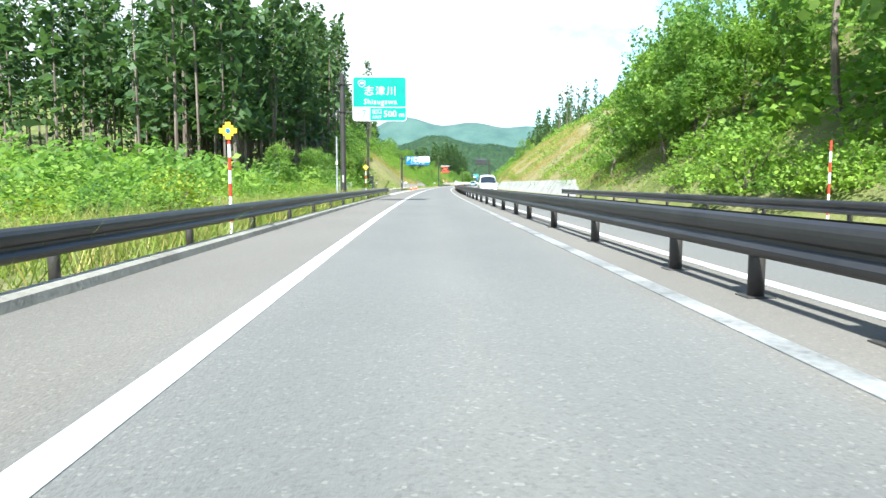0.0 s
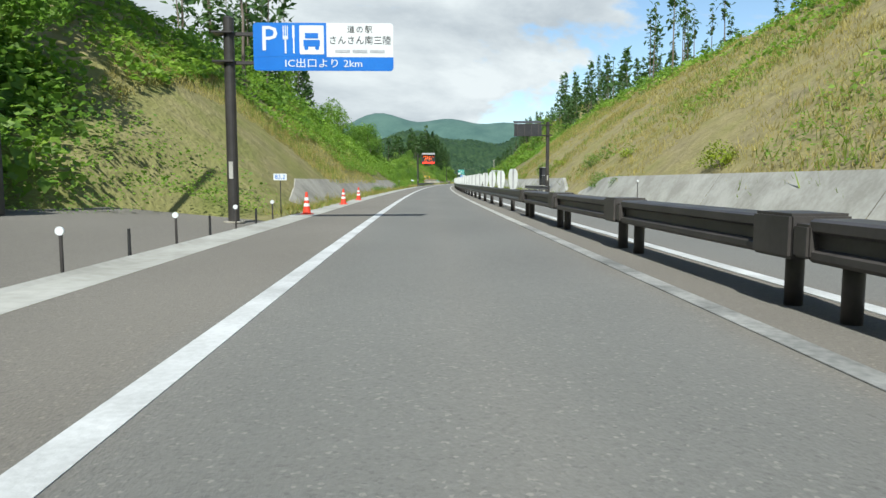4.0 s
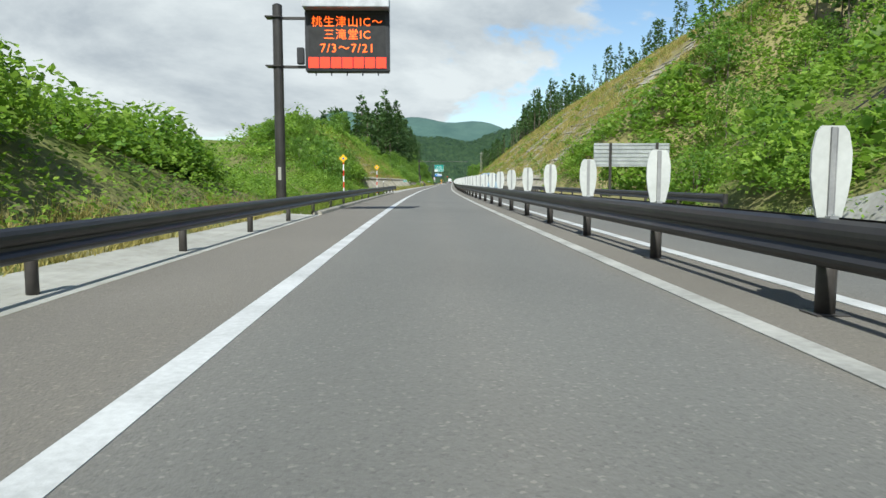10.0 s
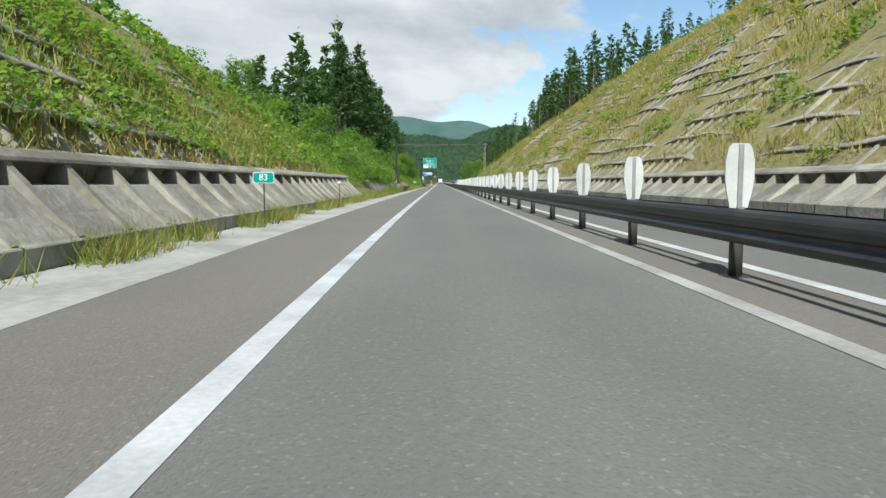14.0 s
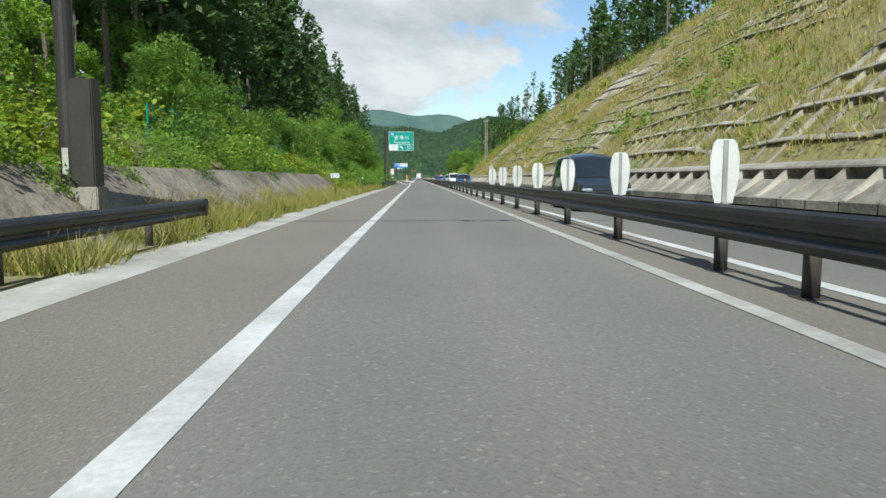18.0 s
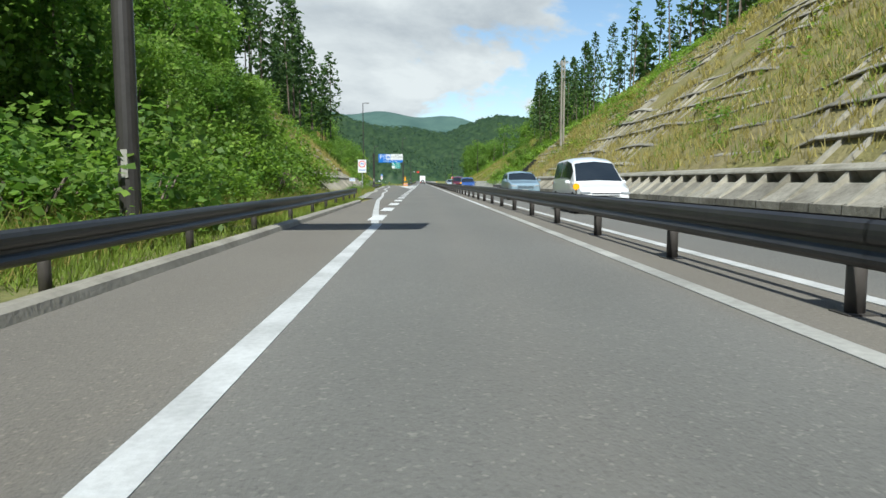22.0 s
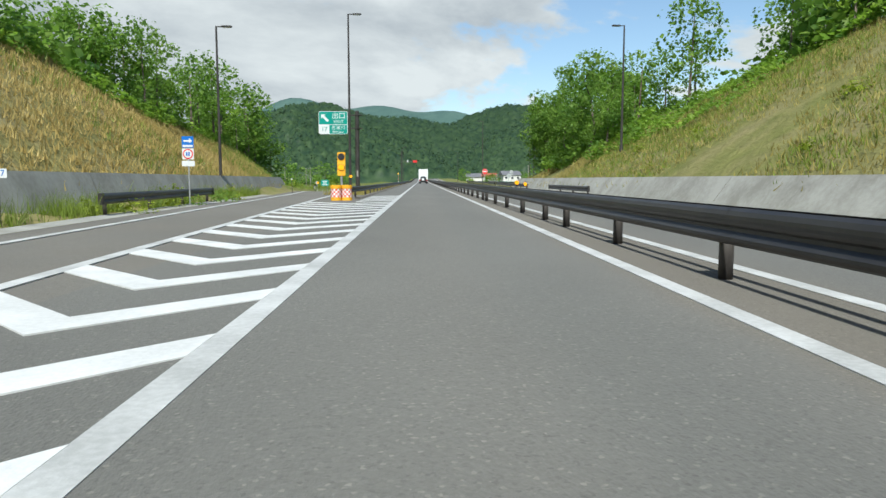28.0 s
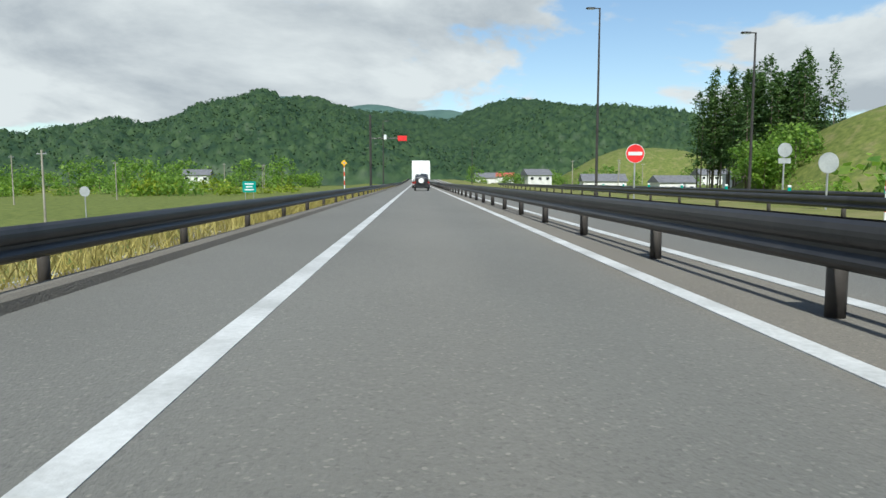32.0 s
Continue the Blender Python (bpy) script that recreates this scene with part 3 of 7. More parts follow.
ramp = tagged(strip("road", 503, 800, ramp_section, ASPHALT, step=3), "grey asphalt exit slip road curving away", "road", kind="structure")
bay = tagged(strip("pavement", 66, 103, lambda s: [(-10.2, 0.2), (-9.9, 0.46), (-9.2, 0.42), (-4.4, -0.02), (-3.82, -0.06)], ASPHALT, step=3),
             "dark worn asphalt pull-off beside the carriageway", "pavement", kind="structure")
mark_across(ramp, np.full(len(ramp.data.vertices), 3.9))
mark_across(bay, np.full(len(bay.data.vertices), 9.0))
gutters = ((62, 229, -3.15), (270, 455, -3.15))
for a, b, d in gutters:
    strip("gutter", a, b, lambda s: [(-3.15, 0.003), (-3.7, 0.0 + 0.012), (-3.8, 0.04), (-3.8, -0.05)], CONCRETE_PALE, road, step=4)
strip("gutter", 190, 229, [(-3.6, .012), (-4.0, .03), (-4.35, .05), (-4.35, -.05)], CONCRETE_PALE, road, step=4)
strip("gutter", 268, 335, [(-3.6, .012), (-4.1, .03), (-4.49, .045), (-4.49, -.05)], CONCRETE_PALE, road, step=4)
strip("gutter", -120, 1100, lambda s: [(9.1, 0.003), (9.7, 0.0), (9.75, 0.05), (9.75, -0.05)], CONCRETE_PALE, road, step=6)
strip("gutter", 500, 640, lambda s: [(np.interp(s, *tab(RAMP_EDGE, 1)) - 1.0 - o, z) for o, z in ((0, .003), (.5, .012), (.6, .04), (.6, -.05))], CONCRETE_PALE, road, step=4)
# asphalt kerbs under the roadside rails
for a, b, mt in ((-60, 60, CONCRETE), (229, 270, CONCRETE), (455, 494, CONCRETE), (630, 1000, ASPHALT)):
    strip("asphalt_kerb", a, b, [(-3.12, 0.0), (-3.15, 0.09), (-3.22, 0.12), (-3.34, 0.12), (-3.40, 0.08), (-3.42, -0.05)], mt, road, step=4, closed=True)
# painted lines
L0, R0, O0, O1 = -1.235, 2.469, 3.74, 7.45
EDGE_LINE = ((-100, -1.20), (5, -1.20), (25, -1.255), (255, -1.262), (268, -1.20), (300, -1.215), (420, -1.24), (470, -1.235), (557, -1.19), (640, -1.21), (690, -1.18), (1400, -1.18))


def line_at(s):
    return float(np.interp(s, *tab(EDGE_LINE, 1)))


def edge_section(s):
    a = line_at(s)
    return [(a - .105, 0.0), (a - .105, .012), (a + .105, .012), (a + .105, 0.0)]


strip("edge_line", -100, 476, edge_section, PAINT, road, step=3)
strip("edge_line", 557, 1400, edge_section, PAINT, road, step=3)
strip("median_line", -100, 100, [(R0 - .1, 0.0), (R0 - .1, .013), (R0 + .1, .013), (R0 + .1, 0.0)], PAINT_WORN, road, step=3)
strip("median_line", 100, 486, [(R0 - .1, 0.0), (R0 - .1, .013), (R0 + .1, .013), (R0 + .1, 0.0)], PAINT_AGED, road, step=3)
strip("median_line", 486, 1400, [(R0 - .1, 0.0), (R0 - .1, .013), (R0 + .1, .013), (R0 + .1, 0.0)], PAINT, road, step=3)
strip("median_line", -100, 1400, [(O0 - .1, 0.0), (O0 - .1, .013), (O0 + .1, .013), (O0 + .1, 0.0)], PAINT, road, step=3)
strip("edge_line", -100, 1400, [(O1 - .1, 0.0), (O1 - .1, .014), (O1 + .1, .014), (O1 + .1, 0.0)], PAINT, road, step=3)
re_ = lambda s: float(np.interp(s, *tab(RAMP_EDGE, 1)))
ri_ = lambda s: float(np.interp(s, *tab(RAMP_INNER, 1)))
strip("edge_line", 476, 800, lambda s: [(re_(s) - .1, float(dip(s))), (re_(s) - .1, float(dip(s)) + .016), (re_(s) + .1, float(dip(s)) + .016), (re_(s) + .1, float(dip(s)))], PAINT, ramp, step=3)
strip("edge_line", 557, 800, lambda s: [(ri_(s) - .1, float(dip(s))), (ri_(s) - .1, float(dip(s)) + .015), (ri_(s) + .1, float(dip(s)) + .015), (ri_(s) + .1, float(dip(s)))], PAINT, ramp, step=3)
s = 477.4
while s < 556:
    strip("lane_dash", s, s + 3.0, [(-1.60, 0.0), (-1.60, .019), (-1.205, .019), (-1.205, 0.0)], PAINT_FRESH, road, step=3)
    s += 6.0
# chevrons of the nose
s = 562.1
while s < 625.5:
    q = line_at(s)
    m = 0.5 * (q + ri_(s))
    w = min(.60, .25 + .04 * (s - 562))
    a, e = m - q, ri_(s) + .06
    b = a + (m - e)
    flat("chevron_stripe", [(s, q - .1), (s + w, q - .1), (s + a + w, m), (s + a, m)][::-1], PAINT_FRESH, road, z=.014)
    flat("chevron_stripe", [(s + a, m), (s + a + w, m), (s + b + w, e), (s + b, e)][::-1], PAINT_FRESH, road, z=.0145)
    s += 1.95
for q in (627.2, 629.15, 631.1, 633.05, 635.0, 637.0):
    flat("chevron_stripe", [(q, -1.30), (q + .60, -1.30), (q - 1.05, -2.95), (q - 1.65, -2.95)][::-1], PAINT_FRESH, road, z=.014)

# ---- concrete toe walls ----
def toe_wall(side, s0, s1, height, lean, mat, label, foot=None, joint=10.0):
    w = tagged(new("retaining_wall"), label, "retaining wall", kind="structure")
    s = s0
    while s < s1 - .1:
        e = min(s + joint, s1)

        def sec(q):
            f = (profile(side, q)[0] if foot is None else foot)
            a = min(1.0, (q - s0 + 1.2) / 6, (s1 - q + 1.2) / 6)
            h = height * max(a, .25)
            p = [(f, -.1), (f, 0.05), (f + lean * h / height, h), (f + lean * h / height + .25, h), (f + lean * h / height + .25, h - .5)]
            p = [(side * d, z) for d, z in p]
            return p
        strip("wall_panel", s + .012, e - .012, sec, mat, w, step=2.5)
        s = e
    return w


toe_wall(-1, 111, 190, 1.15, 1.05, CONCRETE, "sloping grey concrete toe wall below a grassy cut slope")
toe_wall(-1, 346, 432, 1.28, 1.38, ROUGH_CONCRETE, "rough brownish sprayed-concrete bank under overhanging plants")
toe_wall(-1, 191, 213, .9, 1.4, ROUGH_CONCRETE, "rough grey sprayed-concrete bank under kudzu")
toe_wall(-1, 566, 674, 1.25, .45, CONCRETE_PALE, "low grey concrete toe wall below a dry grass slope")
toe_wall(1, 50, 132, 1.32, .85, CONCRETE_PALE, "pale concrete toe wall below a dry grass slope")
toe_wall(1, 137, 226, 1.30, .85, CONCRETE_PALE, "pale concrete toe wall below an earthy slope")
toe_wall(1, 548, 680, 1.15, .8, CONCRETE_PALE, "pale concrete toe wall below a green grass slope")

# ---- guard rails ----
def w_beam(face, side, z0=0.33, z1=0.64):
    """Closed cross-section of a corrugated beam; side is the direction that its ridges face."""
    h = z1 - z0
    prof = [(0.010, 0.0), (0.045, .06), (.068, .14), (.072, .22), (.05, .31), (0.026, .38), (0.026, .47), (.052, .54), (.066, .62), (.070, .70), (.066, .80), (.05, .92), (.02, 1)]
    front = [(face + side * (o - .075), z0 + h * t) for o, t in prof]
    back = [(face + side * (o - .081), z0 + h * t) for o, t in reversed(prof)]
    return front + back


def post_mesh(r, h, name="post"):
    bm = NB()
    cyl(bm, (0, 0, -.05), r, h + .05, 14)
    cyl(bm, (0, 0, h), r * .98, .012, 14, r2=r * .8)
    me = bpy.data.meshes.new(name)
    bm.to_mesh(me); bm.free()
    me.polygons.foreach_set("use_smooth", [len(p.vertices) == 4 for p in me.polygons])
    me.materials.append(POST)
    return me


POST_SIDE = post_mesh(.058, .60)
POST_MID = post_mesh(.075, .66)
PLATE = bpy.data.meshes.new("base_plate")
_b = NB(); box(_b, (0, 0, .006), (.26, .26, .014)); _b.to_mesh(PLATE); _b.free(); PLATE.materials.append(POST)


def put(name, me, parent, m):
    ob = new(name, me)
    ob.parent = parent
    ob.matrix_basis = m
    return ob


def side_rail(s0, s1, dfun, side, label, first=1.6, lift=0.0):
    rail = thing("guard_rail", Matrix(), label, "guard rail", "roadside guard rails")
    s = s0
    while s < s1 - .5:
        e = min(s + 4.0, s1)
        strip("beam", s - .02, e + .02, lambda q: w_beam(dfun(q), side, .33 + lift, .645 + lift), RAIL, rail, step=2, closed=True)
        s = e
    s = s0 + .4
    while s < s1:
        put("post", POST_SIDE, rail, spot(s, dfun(s) - side * .145, lift))
        s += 4.0
    for q, k in ((s0, -1), (s1, 1)):   # rounded end shoes
        bm = NB()
        cyl(bm, (0, 0, .33 + lift), .085, .315, 12)
        e = part("end_shoe", bm, RAIL, rail)
        e.matrix_basis = spot(q + k * .04, dfun(q) - side * .06)
    return rail


const = lambda v: (lambda q: v)
DARK_RAIL = "dark brown corrugated steel guard rail"
side_rail(-60.4, 60.6, const(-3.33), 1, DARK_RAIL + " beside a grassy verge")
side_rail(209, 275.2, const(-3.33), 1, DARK_RAIL + " below kudzu bushes")
side_rail(367, 386, lambda q: -3.75 - .02 * (q - 367), 1, "short " + DARK_RAIL + " below bushes")
side_rail(441, 501.5, lambda q: -3.45 - max(0, q - 480) * .028, 1, DARK_RAIL + " before a bushy bank")
side_rail(541, 579, lambda q: re_(q) - 1.45, 1, DARK_RAIL + " along the exit lane")
side_rail(588, 600, lambda q: re_(q) - 1.55, 1, "short " + DARK_RAIL + " along the exit lane")
side_rail(613, 626, lambda q: re_(q) - 1.55, 1, "short " + DARK_RAIL + " below a lamp")
side_rail(629.5, 1000, lambda q: -3.33 - .75 * max(0, 1 - (q - 629.5) / 9) ** 1.5, 1, DARK_RAIL + " on the embankment edge")
side_rail(-60, 50, const(9.55), -1, DARK_RAIL + " by the far verge")
side_rail(139, 153, const(9.55), -1, "short " + DARK_RAIL + " beside cabinets")
side_rail(229, 274, const(9.55), -1, DARK_RAIL + " below kudzu on the far verge")
side_rail(541, 553, const(9.55), -1, "short " + DARK_RAIL + " beside a stairway")
side_rail(633, 645, const(9.55), -1, "short " + DARK_RAIL + " below a lamp")
side_rail(656.4, 684, lambda q: 9.55 + max(0, q - 670) * .02, -1, DARK_RAIL + " by the far verge")
side_rail(692, 800, lambda q: 10.4 + (q - 692) * .03, -1, DARK_RAIL + " with green-white delineators")
side_rail(690, 760, lambda q: 15.0 + (q - 690) * .015, -1, DARK_RAIL + " by the entry slip road")
for i in range(9):
    t = thing("delineator", spot(693 + 6.0 * i, 14.85 + .09 * i, .55), "small green and white rail delineator", "delineator", "rail delineators")
    bm = NB(); box(bm, (0, 0, .13), (.14, .05, .15), bevel=.01); part("panel", bm, SIGN_GREEN, t)
    bm = NB(); box(bm, (0, -.002, .255), (.14, .05, .09), bevel=.01); part("cap", bm, WHITE_PAINT, t)

MID = 3.22
MID_NEAR = lambda q: w_beam(MID - .155, -1, .385, .755)
MID_FAR = lambda q: w_beam(MID + .155, 1, .385, .755)
SPACER = bpy.data.meshes.new("spacer")
_b = NB(); box(_b, (0, 0, .57), (.18, .10, .20), bevel=.01); box(_b, (0, 0, .655), (.20, .16, .02)); _b.to_mesh(SPACER); _b.free(); SPACER.materials.append(POST)
median = thing("median_barrier", Matrix(), "dark brown double-sided steel beam barrier on round posts", "guard rail")
for a in range(-60, 64, 8):
    strip("beam", a - .03, a + 8 + .03, MID_NEAR, RAIL, median, step=4, closed=True)
    strip("beam", a - .03, a + 8 + .03, MID_FAR, RAIL, median, step=4, closed=True)
for a in range(104, 904, 8):
    strip("beam", a - .03, a + 8 + .03, MID_NEAR, RAIL, median, step=4, closed=True)
    strip("beam", a - .03, a + 8 + .03, MID_FAR, RAIL, median, step=4, closed=True)
POSTS = [-59 + 4 * i for i in range(21)] + [6.95] + list(range(24, 65, 4)) + list(range(108, 609, 4)) + [378.2, 442.3, 610.6, 614.6, 618.6, 622.6, 626.6, 628.6] + list(range(632, 905, 4))
for q in POSTS:
    q += .30
    put("post", POST_MID, median, spot(q, MID))
    put("spacer", SPACER, median, spot(q, MID))
    if q < 520:
        put("base_plate", PLATE, median, spot(q, MID))
# removable gate in the median
gate = thing("barrier_gate", Matrix(), "dark grey removable median gate with box joints on paired posts", "guard rail")
GATE = [64.6 + 5.0 * i for i in range(9)]
GATE_SECTION = [(-.17, .42), (-.20, .45), (-.20, .50), (-.14, .53), (-.14, .63), (-.20, .66), (-.20, .73), (-.17, .75), (.17, .75), (.20, .73), (.20, .66), (.14, .63), (.14, .53), (.20, .50), (.20, .45), (.17, .42)]
for i, q in enumerate(GATE):
    bm = NB()
    box(bm, (0, 0, .60), (.50, .62, .36), bevel=.025)
    box(bm, (0, -.42, .575), (.46, .22, .26), bevel=.02)
    b = part("joint_box", bm, POST, gate)
    b.matrix_basis = spot(q, MID)
    put("post", POST_MID, gate, spot(q + .05, MID))
    put("post", POST_MID, gate, spot(q - .75, MID))
    if i < 8:
        strip("beam", q + .3, q + 4.5, [(MID + o, z) for o, z in GATE_SECTION], POST, gate, step=2, closed=True)

# anti-glare panels on the median
def panel_meshes():
    w, h = .16, .70
    out = [(-w * .62, 0), (w * .62, 0), (w * .88, h * .25), (w, h * .45), (w, h * .72), (w * .8, h * .93), (w * .55, h), (-w * .55, h), (-w * .8, h * .93), (-w, h * .72), (-w, h * .45), (-w * .88, h * .25)]
    bm = NB()
    a = [bm.verts.new((x, -.012, z)) for x, z in out]
    b = [bm.verts.new((x, .012, z)) for x, z in out]
    bm.faces.new(a); bm.faces.new(b[::-1])
    for i in range(len(out)):
        j = (i + 1) % len(out)
        bm.faces.new((a[j], a[i], b[i], b[j]))
    p = bpy.data.meshes.new("panel"); bm.to_mesh(p); bm.free(); p.materials.append(PANEL_WHITE)
    bm = NB()
    box(bm, (0, -.022, h * .49), (.05, .022, h * .99), bevel=.004)
    box(bm, (-.022, -.034, h * .49), (.008, .006, h * .97)); box(bm, (.022, -.034, h * .49), (.008, .006, h * .97))
    r = bpy.data.meshes.new("rib"); bm.to_mesh(r); bm.free(); r.materials.append(PANEL_GREY)
    bm = NB()
    box(bm, (0, 0, .0), (.07, .16, .03)); cyl(bm, (0, -.06, .01), .012, .02, 8); cyl(bm, (0, .06, .01), .012, .02, 8)
    f = bpy.data.meshes.new("foot"); bm.to_mesh(f); bm.free(); f.materials.append(GALV)
    return p, r, f


_p, _r, _f = panel_meshes()
first = thing("anti_glare_panel", spot(108.30, MID, .757), "off-white anti-glare blade standing on the median barrier", "panel", "anti-glare panels on the median")
put("panel", _p, first, Matrix()); put("rib", _r, first, Matrix()); put("foot", _f, first, Matrix())
for q in range(112, 405, 4):
    copy_thing(first, spot(q + .30, MID + .01 * math.sin(q), .757, 2.5 * math.sin(q * 1.7)))

# orange and grey disc delineators on the median
def disc(s, d, z, lit, label, r=.075):
    t = thing("delineator", spot(s, d, z), label, "delineator", "disc delineators")
    bm = NB(); cyl(bm, (0, 0, 0), .015, .10, 8); part("stem", bm, BLACK, t)
    bm = NB(); cyl(bm, (0, -.012, .085 + r), r, .024, 20, axis="y"); part("disc", bm, ORANGE if lit else CABINET, t)


for q in (69.3, 177, 246, 424.7, 475, 521.4, 617.5):
    disc(q, MID + .17, .757, True, "bright orange round reflector on the median barrier")
for q in (68.8, 423.9):
    disc(q, MID + .2, .757, False, "dark round reflector seen from behind on the median barrier")

disc(656.2, 9.45, .36, True, "large orange round reflector at the end of the rail", .16)
disc(655, -9.0, .55, True, "orange round reflector beside the slip road", .1)

# ---- plants ----
rng = np.random.default_rng(7)


def leaf_quads(P, size, flat_bias=0.5, ratio=0.8, droop=0.0, spread=0.35):
    """One slightly random quad at each point of P, size in metres."""
    n = len(P)
    nrm = rng.normal(size=(n, 3))
    nrm[:, 2] = np.abs(nrm[:, 2]) + flat_bias * 2
    nrm /= np.linalg.norm(nrm, axis=1, keepdims=True)
    t = rng.normal(size=(n, 3))
    t[:, 2] -= droop
    t -= nrm * (t * nrm).sum(1, keepdims=True)
    t /= np.linalg.norm(t, axis=1, keepdims=True)
    b = np.cross(nrm, t)
    sz = np.reshape(size, (-1, 1)) * (1 + spread * rng.normal(size=(n, 1))).clip(.4, 1.8) * .5
    a, c = t * sz, b * sz * ratio
    return np.stack([P - a * 1.1, P - c + nrm * sz * .25, P + a, P + c + nrm * sz * .1], 1)


def blade_quads(P, height, width, lean=0.35):
    n = len(P)
    h = height * (1 + .35 * rng.normal(size=(n, 1))).clip(.35, 1.9)
    ang = rng.uniform(0, 2 * math.pi, n)
    side = np.stack([np.cos(ang), np.sin(ang), 0 * ang], 1) * width * .5
    tip = np.concatenate([rng.normal(size=(n, 2)) * lean, np.ones((n, 1))], 1) * h
    return np.stack([P - side, P + side, P + tip], 1)


def trunk_mesh(h, r, branches, start, crooked=0.15, seg=6, reach=1.2):
    """A tapered, slightly crooked trunk with limbs."""
    bm = NB()

    def tube(pts, r0, r1):
        prev = None
        for i, p in enumerate(pts):
            f = i / (len(pts) - 1)
            rr = r0 + (r1 - r0) * f
            ringv = [bm.verts.new((p[0] + rr * math.cos(2 * math.pi * k / seg), p[1] + rr * math.sin(2 * math.pi * k / seg), p[2])) for k in range(seg)]
            if prev:
                for k in range(seg):
                    bm.faces.new((prev[k], prev[(k + 1) % seg], ringv[(k + 1) % seg], ringv[k]))
            prev = ringv
        bm.faces.new(prev[::-1])
    n = 7
    pts = [(crooked * rng.normal() * i / n * 2, crooked * rng.normal() * i / n * 2, h * i / (n - 1) - .3) for i in range(n)]
    tube(pts, r, r * .12)
    for _ in range(branches):
        z = h * rng.uniform(start, .9)
        a = rng.uniform(0, 2 * math.pi)
        L = reach * (1.15 - z / h) * rng.uniform(.7, 1.3) * 2
        base = np.array([0, 0, z])
        tube([base + np.array([math.cos(a), math.sin(a), .35 * f]) * L * f for f in (0, .5, 1.0)], r * .22, r * .06)
    me = bpy.data.meshes.new("trunk")
    bm.to_mesh(me); bm.free()
    me.materials.append(BARK)
    return me


CORES = {}


def core_quads(C, R, k):
    """The dense inner foliage: overlapping sprays that face outward round each centre."""
    n = len(C) * k
    v = rng.normal(size=(n, 3))
    v /= np.linalg.norm(v, axis=1, keepdims=True)
    t = np.cross(v, rng.normal(size=(n, 3)))
    t /= np.linalg.norm(t, axis=1, keepdims=True)
    b = np.cross(v, t)
    r = np.repeat(R, k)[:, None]
    P = np.repeat(C, k, 0) + v * r * np.array([1, 1, .8])
    a, c = t * r * .26, b * r * .22
    return np.stack([P - a, P - c * .9 + v * r * .08, P + a * .8, P + c], 1)


def crown_mesh(leaves, core, mat):
    me = quad_mesh("crown", np.concatenate([leaves, core]), mat)
    CORES[me] = len(leaves)
    return me


def cedar_crown(h, r, base, n, size):
    """Drooping boughs of narrow sprays, shorter towards the top."""
    k = 64
    u = (np.arange(k) + rng.uniform(0, 1, k)) / k
    bz = h * (base + (1.0 - base) * u)
    ba = np.arange(k) * 2.4 + rng.normal(size=k) * .4
    bl = (r * (1 - u) ** .7 + .3) * rng.uniform(.65, 1.2, k)
    i = rng.integers(0, k, n)
    f = rng.uniform(.1, 1, n) ** .7
    q = bl[i] * f
    P = np.stack([q * np.cos(ba[i]), q * np.sin(ba[i]), bz[i] + .25 * q - .28 * q * f], 1)
    P += rng.normal(size=P.shape) * np.array([.16, .16, .12]) * (1 + .8 * f)[:, None]
    u = (np.arange(16) + .5) / 16
    C = np.stack([0 * u, 0 * u, h * (base + (1 - base) * u)], 1)
    return crown_mesh(leaf_quads(P, size, .3, .5, droop=.9), core_quads(C, (r * (1 - u) ** .8 + .1) * .52, 7), CEDAR_LEAF)


def broad_crown(h, r, n, size, mat, lumps=9):
    a, q, z = rng.uniform(0, 2 * math.pi, lumps), r * rng.uniform(0, 1, lumps) ** .6, rng.uniform(.2, .95, lumps)
    q = q * np.sqrt(np.clip(1 - ((z - .5) / .55) ** 2, .08, 1)) * .85
    C = np.stack([q * np.cos(a), q * np.sin(a), h * z], 1)
    R = r * rng.uniform(.18, .40, lumps)
    i = rng.integers(0, lumps, n)
    v = rng.normal(size=(n, 3))
    v /= np.linalg.norm(v, axis=1, keepdims=True)
    P = C[i] + v * (R[i] * rng.uniform(.78, 1.1, n))[:, None] * np.array([1, 1, .8])
    return crown_mesh(leaf_quads(P, size, .35), core_quads(C, R * .8, 12), mat)


def shrub_mesh(n, size, mat, tall=1.0):
    v = rng.normal(size=(n, 3))
    v /= np.linalg.norm(v, axis=1, keepdims=True)
    v[:, 2] = np.abs(v[:, 2]) * tall
    k = rng.normal(size=(6, 3))
    k /= np.linalg.norm(k, axis=1, keepdims=True)
    bump = 1 + .35 * np.max(v @ k.T, axis=1)
    P = v * (bump * rng.uniform(.55, 1.0, n))[:, None]
    return quad_mesh("foliage", np.concatenate([leaf_quads(P, size, .4), core_quads(np.array([[0, 0, .35]]), np.array([.5]), 40)]), mat)


CEDARS = [(trunk_mesh(h, .15, 10, .3), cedar_crown(h, r, b, n, .52)) for h, r, b, n in ((19, 2.5, .32, 1300), (17, 2.6, .24, 1300), (21, 2.4, .40, 1200), (15, 2.7, .14, 1300))]
WOOD = [(trunk_mesh(h, .15, 14, .25, .1), cedar_crown(h, r, b, n, .5)) for h, r, b, n in ((21, 2.8, .30, 1700), (19, 2.6, .24, 1600), (23, 3.0, .36, 1700))]
BARE = [(trunk_mesh(18, .17, 16, .35), cedar_crown(18, 1.5, .5, 460, .5)), (trunk_mesh(16, .15, 14, .4), cedar_crown(16, 1.4, .5, 420, .48))]
